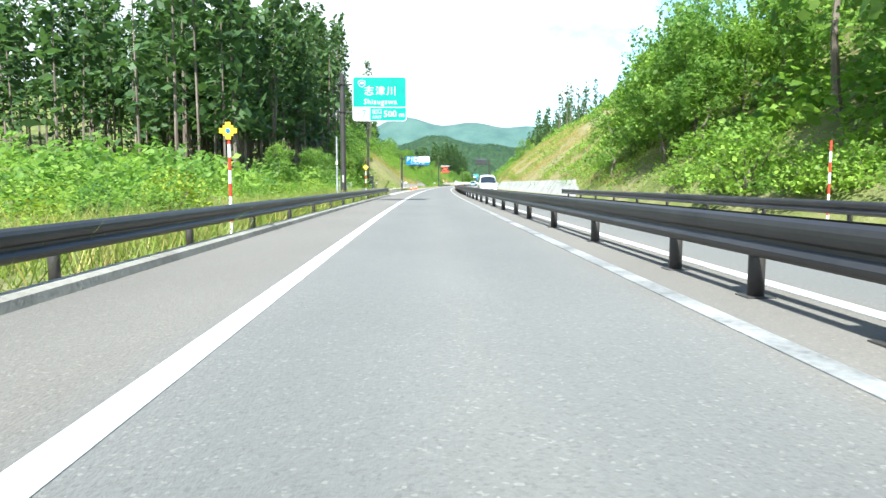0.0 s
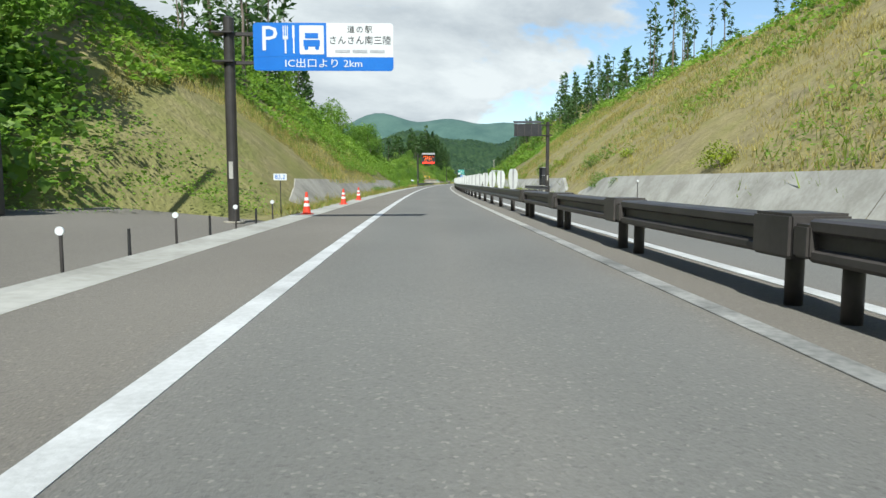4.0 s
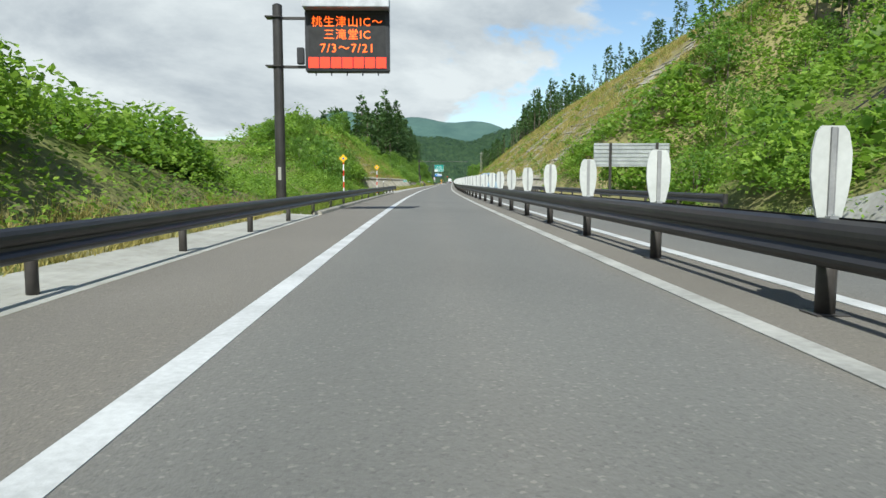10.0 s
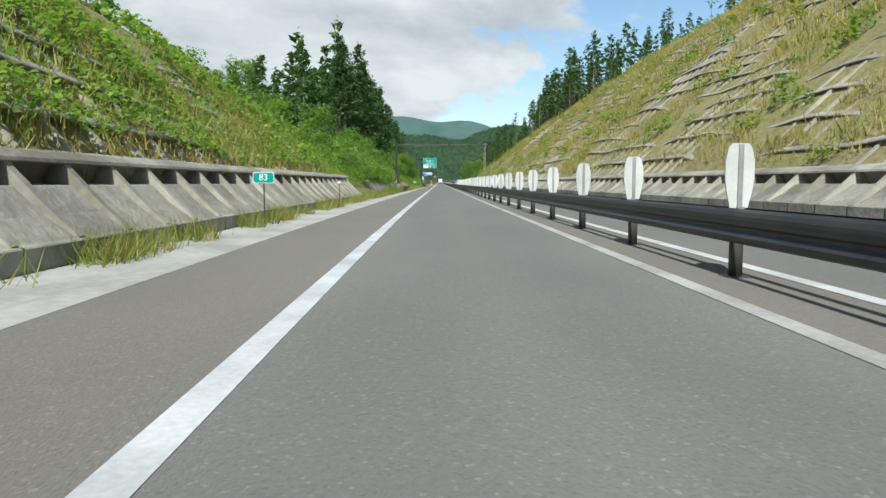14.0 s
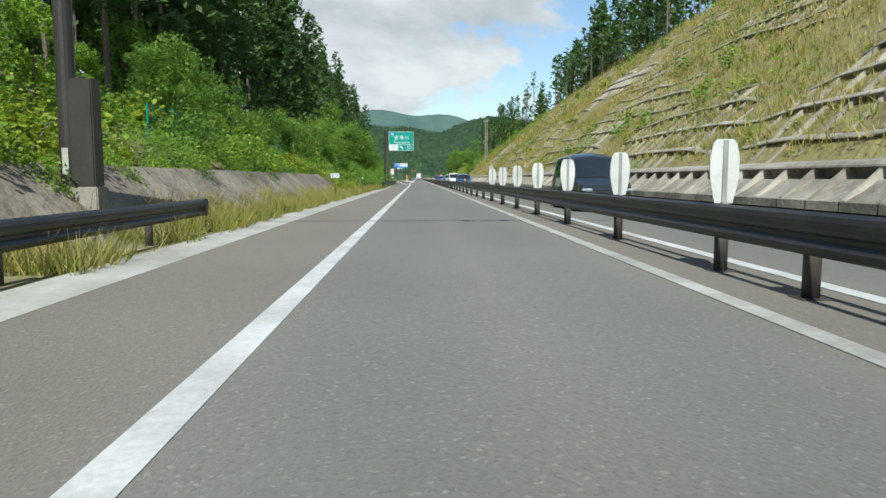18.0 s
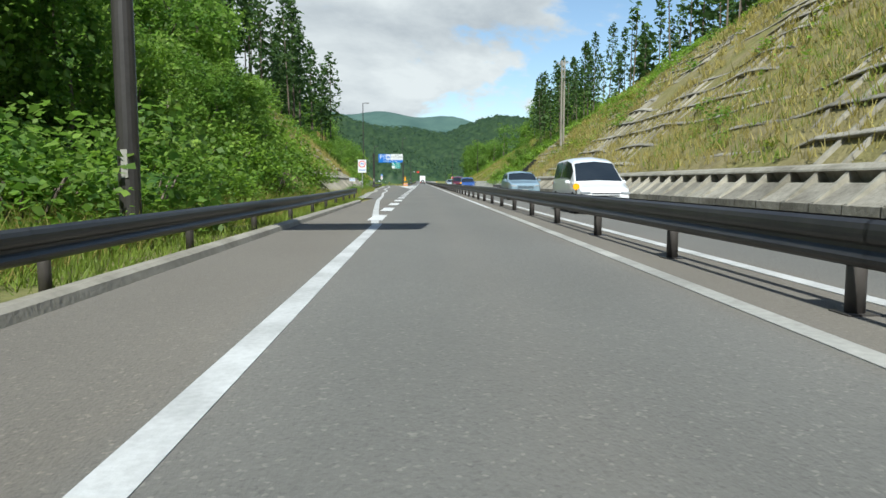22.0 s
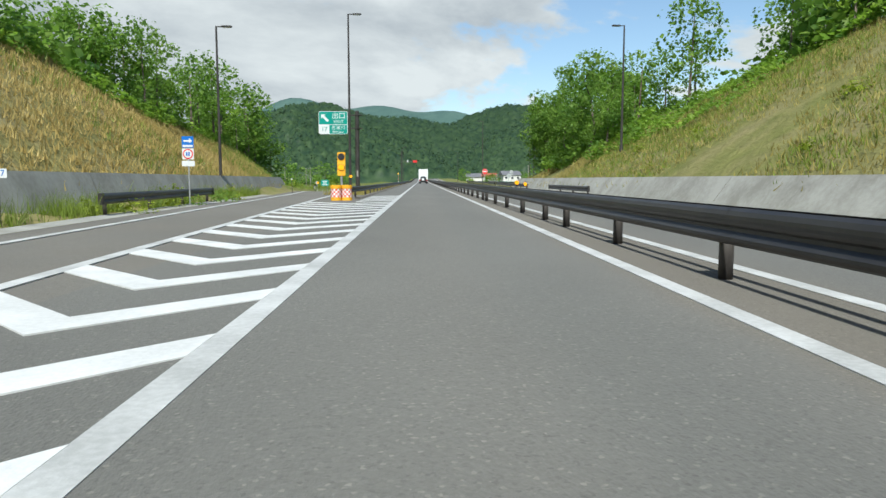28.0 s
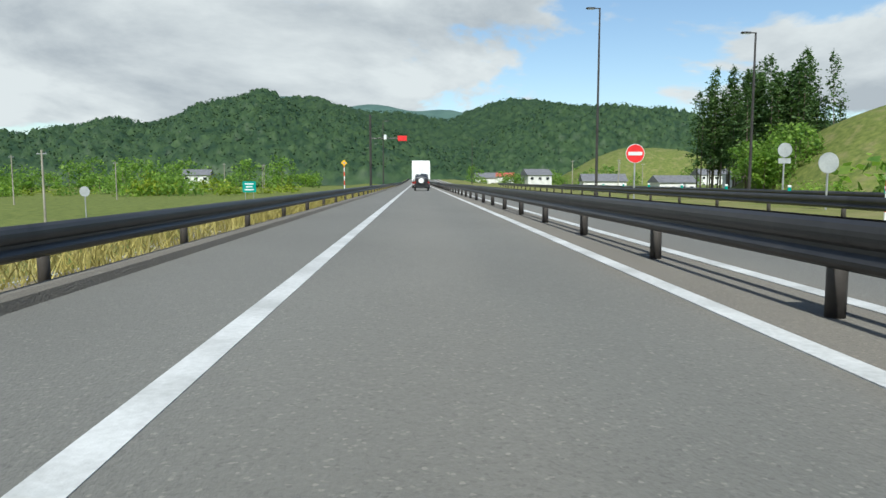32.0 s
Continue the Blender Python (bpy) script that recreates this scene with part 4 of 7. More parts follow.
BROAD = [(trunk_mesh(7, .14, 7, .3, .4), broad_crown(8, 3.0, 4400, .175, BROADLEAF, 34)), (trunk_mesh(6, .12, 7, .3, .4), broad_crown(7, 2.6, 3900, .165, KUDZU, 30)),
         (trunk_mesh(9, .16, 7, .35, .4), broad_crown(10.5, 3.2, 4800, .18, BROADLEAF, 38))]


def stem_mesh():
    bm = NB()
    for i in range(7):
        a = 2 * math.pi * i / 7 + rng.normal() * .3
        p0, p1 = Vector((0, 0, -.1)), Vector((math.cos(a) * .5, math.sin(a) * .5, .75))
        d = (p1 - p0)
        q = bmesh.ops.create_cone(bm, cap_ends=True, segments=5, radius1=.03, radius2=.01, depth=d.length)
        bmesh.ops.transform(bm, matrix=Matrix.Translation((p0 + p1) / 2) @ d.to_track_quat("Z", "Y").to_matrix().to_4x4(), verts=q["verts"])
    me = bpy.data.meshes.new("woody_base")
    bm.to_mesh(me); bm.free()
    me.materials.append(BARK)
    return me


STEMS = stem_mesh()
SHRUBS = [shrub_mesh(1500, .098, KUDZU), shrub_mesh(1500, .094, BROADLEAF, 1.3), shrub_mesh(1300, .088, YELLOW_LEAF), shrub_mesh(1500, .098, KUDZU, .8)]


FAR_LEAVES, FAR_TRUNKS = {}, []


def quads_of(me):
    v = np.empty(len(me.vertices) * 3, np.float32)
    me.vertices.foreach_get("co", v)
    return v.reshape(-1, 4, 3)


def join_far(me, m, thin):
    """Adds a thinned copy of a leaf mesh, with larger leaves, to the joined far foliage."""
    full = quads_of(me).astype(float)
    k = CORES[me] if me in CORES else len(full)
    thin = 2 * thin + 1 if me.materials[0] is not CEDAR_LEAF else thin + 3
    Q = full[:k:thin]
    c = Q.mean(1, keepdims=True)
    core = full[k::3]
    cc = core.mean(1, keepdims=True)
    Q = np.concatenate([c + (Q - c) * math.sqrt(thin) * .72, cc + (core - cc) * 1.3])
    R = np.array(m.to_3x3()); T = np.array(m.translation)
    FAR_LEAVES.setdefault(me.materials[0], []).append(Q @ R.T + T)


def join_trunk(h, r, m):
    k = 5
    a = np.linspace(0, 2 * math.pi, k + 1)
    lo = np.stack([r * np.cos(a), r * np.sin(a), 0 * a - .2], 1); hi = np.stack([r * .3 * np.cos(a), r * .3 * np.sin(a), 0 * a + h * .9], 1)
    R = np.array(m.to_3x3()); T = np.array(m.translation)
    FAR_TRUNKS.append(np.stack([lo[:-1], lo[1:], hi[1:], hi[:-1]], 1) @ R.T + T)


NEAR = {"tree": 0, "shrub": 0}


def tree(kind, s, d, size, label, group, z=None, thin=0):
    tr, cr = kind[rng.integers(0, len(kind))]
    zz = float(land(s, d)) if z is None else z
    p = lay(s, d, zz - .1)
    m = pose(float(p[0]), float(p[1]), float(p[2]), rng.normal() * 1.2, rng.normal() * 1.2, rng.uniform(0, 360)) @ Matrix.Diagonal((size * rng.uniform(.85, 1.2), size * rng.uniform(.85, 1.2), size, 1))
    if abs(d) > (14.2 if d < 0 else 17) or NEAR["tree"] >= 330:
        join_far(cr, m, thin or ((9 if abs(d) < 45 else 13) if kind is not BROAD else (2 if abs(d) < 22 else 5 if abs(d) < 60 else 9)))
        join_trunk(max(v.co.z for v in tr.vertices), .15, m)
        return None
    NEAR["tree"] += 1
    t = new("tree")
    t.matrix_basis = m
    tagged(t, label, "tree", group)
    put("trunk", tr, t, Matrix())
    put("crown", cr, t, Matrix())
    return t


def forest(kind, side, s0, s1, d0, d1, n, lo, hi, label, group, thin=0):
    for _ in range(n):
        tree(kind, rng.uniform(s0, s1), side * (d0 + (d1 - d0) * rng.uniform(0, 1) ** 1.3), rng.uniform(lo, hi), label, group, None, thin)


CEDAR_LABEL = "tall dark green cedar with a bare lower trunk"
BROAD_LABEL = "leafy green broadleaf tree on the bank"
forest(WOOD, -1, 56, 106, 15.2, 27, 80, .74, 1.0, CEDAR_LABEL, "cedars of the roadside wood", 5)
forest(BROAD, 1, 34, 50, 11.9, 18, 14, .6, .9, "broadleaf tree smothered by kudzu vines", "trees across the road", 2)
forest(BROAD, 1, 28, 46, 14, 22, 9, .5, .8, "broadleaf tree smothered by kudzu vines", "trees across the road", 2)
forest(BROAD, -1, 196, 218, 11, 17, 14, .45, .7, BROAD_LABEL, "broadleaf trees on the left bank", 2)
forest(CEDARS, -1, 60, 112, 26, 60, 70, .68, .95, CEDAR_LABEL, "cedars of the roadside wood")
forest(CEDARS, -1, -20, 64, 36, 62, 90, .52, .74, CEDAR_LABEL, "cedars of the roadside wood", 6)
forest(CEDARS, -1, 140, 196, 18.5, 30, 36, .45, .7, CEDAR_LABEL, "cedars on the crest")
forest(BARE, -1, 58, 160, 14, 22, 14, .8, 1.1, "thin sparse conifer with a long bare trunk", "cedars of the roadside wood")
forest(BROAD, -1, 58, 82, 10.3, 13, 9, .28, .42, BROAD_LABEL, "broadleaf trees at the wood's edge")
forest(BROAD, -1, 86, 106, 10.5, 12.8, 11, .5, .75, BROAD_LABEL, "broadleaf trees at the wood's edge")
forest(BROAD, -1, 165, 205, 15, 24, 14, .5, .8, BROAD_LABEL, "broadleaf trees on the left bank")
forest(BROAD, -1, 205, 222, 13, 22, 7, .4, .6, BROAD_LABEL, "broadleaf trees on the left bank")
forest(BROAD, -1, 254, 266, 8.5, 11.5, 8, .16, .26, "broadleaf tree smothered by kudzu", "broadleaf trees on the left bank")
forest(BROAD, -1, 285, 345, 13, 18, 24, .18, .36, BROAD_LABEL, "broadleaf trees on the left bank")
forest(WOOD, -1, 392, 458, 12.5, 24, 70, .7, .95, CEDAR_LABEL, "cedars above the bank")
forest(CEDARS, -1, 402, 444, 20, 40, 50, .75, 1.0, CEDAR_LABEL, "cedars above the bank")
forest(BROAD, -1, 335, 430, 9, 13, 26, .3, .48, BROAD_LABEL, "broadleaf trees on the left bank")
forest(BROAD, -1, 445, 468, 14.0, 18, 10, .5, .75, BROAD_LABEL, "broadleaf trees by the rail")
forest(BROAD, -1, 469, 486, 9, 17, 26, .6, .9, BROAD_LABEL, "broadleaf trees by the rail")
forest(CEDARS, -1, 470, 500, 12, 26, 24, .5, .8, CEDAR_LABEL, "cedars above the bank")
forest(CEDARS, -1, 500, 572, 19, 36, 46, .55, .9, CEDAR_LABEL, "cedars above the bank")
forest(WOOD, -1, 505, 574, 14.5, 24, 42, .5, .78, CEDAR_LABEL, "cedars above the bank", 2)
forest(BROAD, -1, 545, 575, 9.5, 13, 10, .35, .55, BROAD_LABEL, "broadleaf trees on the left bank")
forest(BROAD, -1, 640, 678, 20, 27, 26, .5, .85, BROAD_LABEL, "broadleaf trees on the left bank", 2)
forest(BROAD, -1, 674, 687, 19, 25, 16, .8, 1.1, BROAD_LABEL, "broadleaf trees on the left bank", 2)
forest(BROAD, -1, 575, 645, 20.5, 30, 50, .6, .95, BROAD_LABEL, "broadleaf trees on the left bank", 2)
forest(BROAD, 1, -25, 28, 12.5, 24, 26, .8, 1.3, "broadleaf tree smothered by kudzu vines", "trees across the road")
forest(BARE, 1, -10, 24, 12, 16, 5, .8, 1.0, "thin sparse conifer with a long bare trunk", "trees across the road")
forest(CEDARS, 1, -10, 40, 24, 45, 26, .8, 1.1, CEDAR_LABEL, "trees across the road")
forest(CEDARS, 1, 50, 215, 38, 60, 70, .24, .42, CEDAR_LABEL, "trees on the far crest")
forest(BARE, 1, 170, 262, 28, 38, 18, .5, .7, "thin sparse conifer with a long bare trunk", "trees on the far crest")
forest(CEDARS, 1, 215, 268, 28, 50, 38, .5, .75, CEDAR_LABEL, "trees on the far crest")
forest(BROAD, 1, 240, 268, 20, 30, 22, .35, .6, "broadleaf tree smothered by kudzu vines", "trees across the road")
forest(CEDARS, 1, 265, 470, 39, 58, 130, .28, .50, CEDAR_LABEL, "trees on the far crest")
forest(CEDARS, 1, 462, 575, 32, 50, 125, .55, .84, CEDAR_LABEL, "trees on the far crest")
forest(BARE, 1, 480, 570, 27, 34, 12, .45, .68, "thin sparse conifer with a long bare trunk", "trees on the far crest")
forest(WOOD, 1, 554, 582, 18, 30, 30, .36, .56, CEDAR_LABEL, "trees across the road", 4)
forest(BROAD, 1, 554, 578, 13, 24, 14, .2, .38, "broadleaf tree smothered by kudzu vines", "trees across the road")
forest(BROAD, 1, 590, 650, 27, 38, 40, .45, .72, BROAD_LABEL, "broadleaf trees on the far bank", 2)
forest(BROAD, 1, 652, 682, 15, 24, 32, .62, 1.05, BROAD_LABEL, "broadleaf trees on the far bank", 2)
for _ in range(80):
    tree(WOOD, rng.uniform(838, 872), rng.uniform(75, 97), rng.uniform(1.05, 1.42), CEDAR_LABEL, "cedars behind the slip road", thin=-1)
for _ in range(26):
    tree(BROAD, rng.uniform(832, 852), rng.uniform(84, 116), rng.uniform(.9, 1.4), BROAD_LABEL, "broadleaf trees on the far bank", thin=3)

for _ in range(110):
    q = rng.uniform(.8, 1.6)
    tree(BROAD, rng.uniform(900, 990), -rng.uniform(36, 210), q, BROAD_LABEL, "trees in the valley", -3.6 - 2.2 * q)
for _ in range(70):
    q = rng.uniform(.7, 1.2)
    tree(BROAD, rng.uniform(930, 1080), rng.uniform(20, 160), q, BROAD_LABEL, "trees in the valley", -3.0 - 2.2 * q)


def bush(s, d, q, which, label):
    p = lay(s, d, float(land(s, d)) - .1)
    ob = new("shrub")
    ob.matrix_basis = pose(float(p[0]), float(p[1]), float(p[2]), 0, 0, rng.uniform(0, 360)) @ Matrix.Diagonal((q, q, q * rng.uniform(1.0, 1.4), 1))
    put("foliage", SHRUBS[which], ob, Matrix())
    put("woody_base", STEMS, ob, Matrix())
    return tagged(ob, label, "shrub", "roadside shrubs")


def shrubs(side, s0, s1, d0, d1, n, lo, hi, which, label):
    for _ in range(n):
        s, d = rng.uniform(s0, s1), side * rng.uniform(d0, d1)
        p = lay(s, d, float(land(s, d)) - .1)
        q = rng.uniform(lo, hi)
        me = SHRUBS[which[rng.integers(0, len(which))]]
        m = pose(float(p[0]), float(p[1]), float(p[2]), 0, 0, rng.uniform(0, 360)) @ Matrix.Diagonal((q, q, q * rng.uniform(.7, 1.2), 1))
        if abs(d) > (8.2 if d < 0 else 13.5) or NEAR["shrub"] >= 330:
            join_far(me, m, 3 if abs(d) < 13 else 5 if abs(d) < 20 else 8)
            continue
        NEAR["shrub"] += 1
        ob = new("shrub")
        ob.matrix_basis = m
        put("foliage", me, ob, Matrix())
        put("woody_base", STEMS, ob, Matrix())
        tagged(ob, label, "shrub", "roadside shrubs")


shrubs(-1, -20, 66, 6.2, 12, 90, .5, 1.1, (0, 2, 3, 1), "dense green shrub at the wood's edge")
shrubs(-1, 20, 110, 10, 18, 110, .8, 1.9, (0, 1, 1, 3), "dense green shrub in the undergrowth of the wood")
shrubs(-1, -5, 58, 12, 36, 110, .8, 1.9, (0, 1, 3), "dense green shrub at the wood's edge")
shrubs(-1, 62, 108, 9.8, 13.5, 46, .8, 1.8, (0, 1, 1), "dense green shrub at the wood's edge")
shrubs(-1, 112, 205, 12, 20, 50, .7, 1.6, (0, 1), "dense green shrub on the cut slope")
shrubs(-1, 205, 232, 6.5, 13, 40, .7, 1.5, (0, 0, 3), "rounded shrub under kudzu leaves")
shrubs(-1, 232, 268, 6.3, 12, 60, .4, .95, (0, 0, 3), "rounded shrub under kudzu leaves")
shrubs(-1, 265, 340, 9, 18, 60, .4, 1.2, (0, 1, 2), "green shrub growing between slope frames")
shrubs(-1, 335, 440, 7.2, 12, 130, .6, 1.3, (0, 1, 2), "dense green shrub on the bank")
shrubs(-1, 345, 384, 6.6, 11, 70, .8, 1.6, (0, 1, 1), "dense green shrub on the bank")
shrubs(-1, 352, 432, 6.1, 7.4, 60, .3, .7, (0, 1, 2), "dense green shrub on the bank")
shrubs(-1, 416, 427, 5.0, 7.5, 22, .3, .7, (2, 2, 1), "yellowish green bush on the bank")
shrubs(-1, 436, 486, 5.2, 9, 70, .6, 1.5, (0, 1, 1), "dense green shrub behind the rail")
shrubs(-1, 254, 268, 6.4, 11, 34, .8, 1.5, (0, 1, 3), "rounded shrub under kudzu leaves")
shrubs(1, 258, 272, 12.5, 22, 50, .8, 1.7, (0, 0, 3), "rounded shrub under kudzu leaves")
shrubs(-1, 188, 200, 5.9, 9.5, 26, .4, .9, (0, 1, 3), "rounded shrub under kudzu leaves")
shrubs(-1, 484, 500, 6.5, 13, 36, .8, 1.9, (0, 0, 3), "rounded shrub under kudzu leaves")
shrubs(-1, 500, 545, 11, 20, 46, .6, 1.5, (0, 1), "dense green shrub on the cut slope")
shrubs(-1, 545, 574, 8.6, 16, 50, .7, 1.6, (0, 1), "dense green shrub on the bank")
shrubs(-1, 588, 630, 8.6, 10.2, 14, .35, .7, (1, 2), "low green shrub beside the slip road")
shrubs(-1, 575, 660, 19, 27, 70, .8, 1.7, (0, 1), "dense green shrub on the crest")
shrubs(1, -20, 34, 10.9, 18, 70, .8, 2.0, (0, 0, 3), "rounded shrub under kudzu leaves")
shrubs(1, 32, 210, 27, 36, 70, .6, 1.5, (0, 1), "dense green shrub on the crest")
shrubs(1, 110, 215, 11.2, 14, 22, .3, .9, (1, 2), "tuft of green weeds above the toe wall")
shrubs(1, 222, 238, 10.9, 20, 40, .7, 1.6, (0, 0, 3), "rounded shrub under kudzu leaves")
shrubs(1, 238, 266, 16.5, 22, 50, .7, 1.6, (0, 0, 3), "rounded shrub under kudzu leaves")
shrubs(1, 262, 545, 11.8, 34, 300, .3, .95, (1, 2, 2, 0), "green shrub growing between slope frames")
shrubs(1, 553, 574, 11.2, 24, 80, .6, 1.3, (0, 0, 3), "rounded shrub under kudzu leaves")
shrubs(1, 575, 640, 11.2, 27, 26, .3, .8, (1, 2), "tuft of green weeds on the grass slope")
shrubs(1, 575, 652, 25, 32, 100, .9, 2.0, (0, 1), "dense green shrub on the crest")
shrubs(1, 642, 682, 13.5, 19, 50, .8, 1.8, (0, 1), "dense green shrub on the far bank")


forest(WOOD, -1, 101, 124, 15.5, 25, 30, .68, .92, CEDAR_LABEL, "cedars of the roadside wood", 2)
forest(CEDARS, -1, 62, 112, 26, 42, 40, .8, 1.05, CEDAR_LABEL, "cedars of the roadside wood", 2)
forest(BROAD, -1, 424, 450, 7.8, 11.0, 14, .34, .52, BROAD_LABEL, "broadleaf trees on the left bank")
forest(BROAD, -1, 388, 424, 8.6, 11.5, 12, .28, .46, BROAD_LABEL, "broadleaf trees on the left bank")
forest(BROAD, 1, 600, 650, 26, 34, 26, .6, .95, BROAD_LABEL, "broadleaf trees on the far bank", 2)
forest(CEDARS, 1, 600, 638, 27, 36, 14, .42, .62, CEDAR_LABEL, "trees on the far crest", 3)
for _ in range(22):
    tree(BROAD, rng.uniform(824, 838), rng.uniform(72, 84), rng.uniform(1.0, 1.6), "pale green feathery bamboo thicket", "trees behind the slip road", thin=3)
shrubs(1, 700, 717, 21.5, 27, 30, 1.0, 2.0, (0, 3, 1), "rounded shrub under kudzu leaves")
for _ in range(70):   # pale bushes where the fields meet the wood
    q = rng.uniform(2.2, 5.0)
    c = lay(rng.uniform(868, 900), -rng.uniform(34, 175), -4.6)
    join_far(SHRUBS[(0, 2, 2, 1)[rng.integers(0, 4)]], pose(*map(float, c), 0, 0, rng.uniform(0, 360)) @ Matrix.Diagonal((q, q, q * rng.uniform(.8, 1.3), 1)), 2)
forest(BROAD, 1, 684, 691, 18.4, 20.5, 6, .42, .6, BROAD_LABEL, "broadleaf trees on the far bank")
forest(BROAD, -1, 466, 497, 7.4, 10.2, 13, .36, .58, BROAD_LABEL, "broadleaf trees by the rail")
forest(BROAD, -1, 360, 384, 7.6, 10.0, 8, .30, .46, BROAD_LABEL, "broadleaf trees on the left bank")

for mt, Q in FAR_LEAVES.items():
    tagged(new("woodland", quad_mesh("woodland", np.concatenate(Q), mt)), "mixed trees and bushes higher up the slopes", "woods", kind="stuff")
tagged(new("far_trunks", quad_mesh("far_trunks", np.concatenate(FAR_TRUNKS), BARK)), "bare trunks of the trees behind", "woods", kind="stuff")


def patchy(s, d, scale=.16):
    """Smooth uneven value from about -2 to 2 that varies over the ground."""
    g = np.random.default_rng(41)
    out = 0.0
    for k in range(9):
        a, f = g.uniform(0, math.pi), scale * g.uniform(.5, 3.2)
        out = out + np.sin(f * (s * math.cos(a) + d * math.sin(a)) + g.uniform(0, 6.28)) * (scale / f) ** .4
    return out * .75


def slope_points(side, s0, s1, u0, u1, n, lift=0.0, patch=0.0, low=1.0):
    """Points on the cut slope; u runs from the toe (0) to the crest (1)."""
    s = rng.uniform(s0, s1, n)
    f, c, h, far = profile(side, s)
    d = side * (f + (c - f) * (u0 + (u1 - u0) * rng.uniform(0, 1, n) ** low))
    if patch:
        keep = patchy(s, d) > patch
        s, d = s[keep], d[keep]
    swell = np.clip(patchy(s * 3 + 40, d * 4), -.4, 1.6) * .28 if lift > .1 else 0.0
    return lay(s, d, land(s, d) + swell + lift + np.abs(rng.normal(size=len(s))) * lift)


def cover(name, P, quads, mat, label):
    if len(P):
        tagged(new(name, quad_mesh(name, quads, mat)), label, "plants", kind="stuff")


def kudzu(side, s0, s1, u0, u1, n, size=.24, mat=None, lift=.18, patch=0.0):
    P = slope_points(side, s0, s1, u0, u1, int(n * .5), lift, patch, 1.35)
    low = P[:, 2] < 3.2
    z = size * np.clip(.43 + .08 * P[:, 2], .43, 1.15)
    N = P[low] + rng.normal(size=(int(low.sum()), 3)) * np.array([.16, .16, .07])
    P, z = np.concatenate([P, N]), np.concatenate([np.where(low, z * .82, z), z[low] * .78])
    cover("kudzu_cover", P, leaf_quads(P, z, .6), mat or KUDZU, "dense carpet of green climbing kudzu leaves")


def grass(side, s0, s1, u0, u1, n, h=.45, w=.035, mat=None, patch=0.0):
    P = slope_points(side, s0, s1, u0, u1, n // 14, -.02, patch)
    P = np.repeat(P, 6, axis=0)
    P = P + rng.normal(size=P.shape) * np.array([.17, .17, .03])
    dry = (mat or GRASS_DRY) is not GRASS_GREEN
    cover("grass", P, blade_quads(P, h, w), mat or GRASS_DRY, "dry straw-coloured grass on the slope" if dry else "green grass on the slope")


kudzu(-1, -30, 64, .05, 1.0, 24000, .19)
kudzu(-1, -10, 60, 1.0, 3.2, 20000, .3)
kudzu(-1, 60, 108, .0, .9, 16000, .22)
kudzu(-1, 110, 150, .55, 1.15, 16000, .26, patch=-1)
kudzu(-1, 128, 212, .3, 1.15, 34000, .26, patch=-.7)
kudzu(-1, 160, 182, .2, 1.0, 9000, .24)
kudzu(-1, 140, 182, .12, .6, 24000, .22, patch=-1.4)
kudzu(-1, 248, 300, 1.0, 2.4, 12000, .3)
kudzu(-1, 178, 199, -.06, 1.0, 15000, .24, lift=.25)
kudzu(-1, 198, 214, .22, 1.0, 13000, .24, lift=.22)
kudzu(-1, 182, 199, -.05, .5, 14000, .24, lift=.2)
kudzu(-1, 252, 274, .4, 1.3, 9000, .26, patch=-.8)
kudzu(-1, 210, 264, .0, 1.3, 30000, .24)
kudzu(-1, 292, 345, .17, 1.1, 34000, .22, patch=-1.6)
kudzu(-1, 264, 300, .5, 1.1, 14000, .22, patch=-.3)
kudzu(-1, 326, 352, .10, 1.1, 13000, .22)
kudzu(-1, 350, 388, .30, 1.1, 17000, .22)
kudzu(-1, 248, 267, -.02, .6, 14000, .2)
kudzu(-1, 385, 440, .22, 1.2, 26000, .22)
kudzu(-1, 400, 440, .28, .9, 9000, .20, YELLOW_LEAF)
kudzu(-1, 416, 427, -.03, .5, 9000, .18, YELLOW_LEAF)
kudzu(-1, 436, 500, .0, 1.2, 30000, .22)
kudzu(-1, 572, 678, .82, 1.35, 24000, .3)
kudzu(1, 572, 652, .9, 1.35, 16000, .3)
kudzu(-1, 543, 576, .02, 1.1, 26000, .24)
kudzu(1, -30, 60, .02, .8, 28000, .26)
kudzu(1, 36, 80, .07, .95, 28000, .26, patch=-.5)
kudzu(1, 80, 135, .07, .9, 12000, .24, patch=.5)
kudzu(1, 60, 215, .75, 1.25, 18000, .3, patch=-.8)
kudzu(1, 216, 266, .0, 1.3, 30000, .26)
kudzu(1, 258, 278, .0, .9, 16000, .24, patch=-1.5)
kudzu(1, 265, 545, .1, 1.0, 15000, .22, patch=1.0)
kudzu(1, 550, 576, .02, 1.2, 22000, .26)
kudzu(1, 530, 552, .62, 1.2, 8000, .26)
kudzu(1, 636, 684, .42, 1.2, 18000, .26)
grass(1, 650, 684, .03, .5, 40000, .34, .045, patch=-1.2)
kudzu(1, 684, 716, .0, 1.2, 14000, .26)
kudzu(1, 264, 548, 1.0, 1.2, 12000, .34)
grass(-1, 108, 165, .06, .75, 130000, .22, .03, patch=-.8)
grass(-1, 108, 212, .06, .6, 90000, .30, .03, GRASS_GREEN, patch=-.3)
grass(-1, 262, 335, .12, .9, 90000, .36, .04, patch=-1.2)
grass(-1, 262, 335, .12, .9, 50000, .40, .04, GRASS_GREEN, patch=-.2)
grass(-1, 498, 545, .12, .8, 50000, .36, .04)
grass(-1, 498, 545, .12, .8, 24000, .4, .04, GRASS_GREEN, patch=.2)
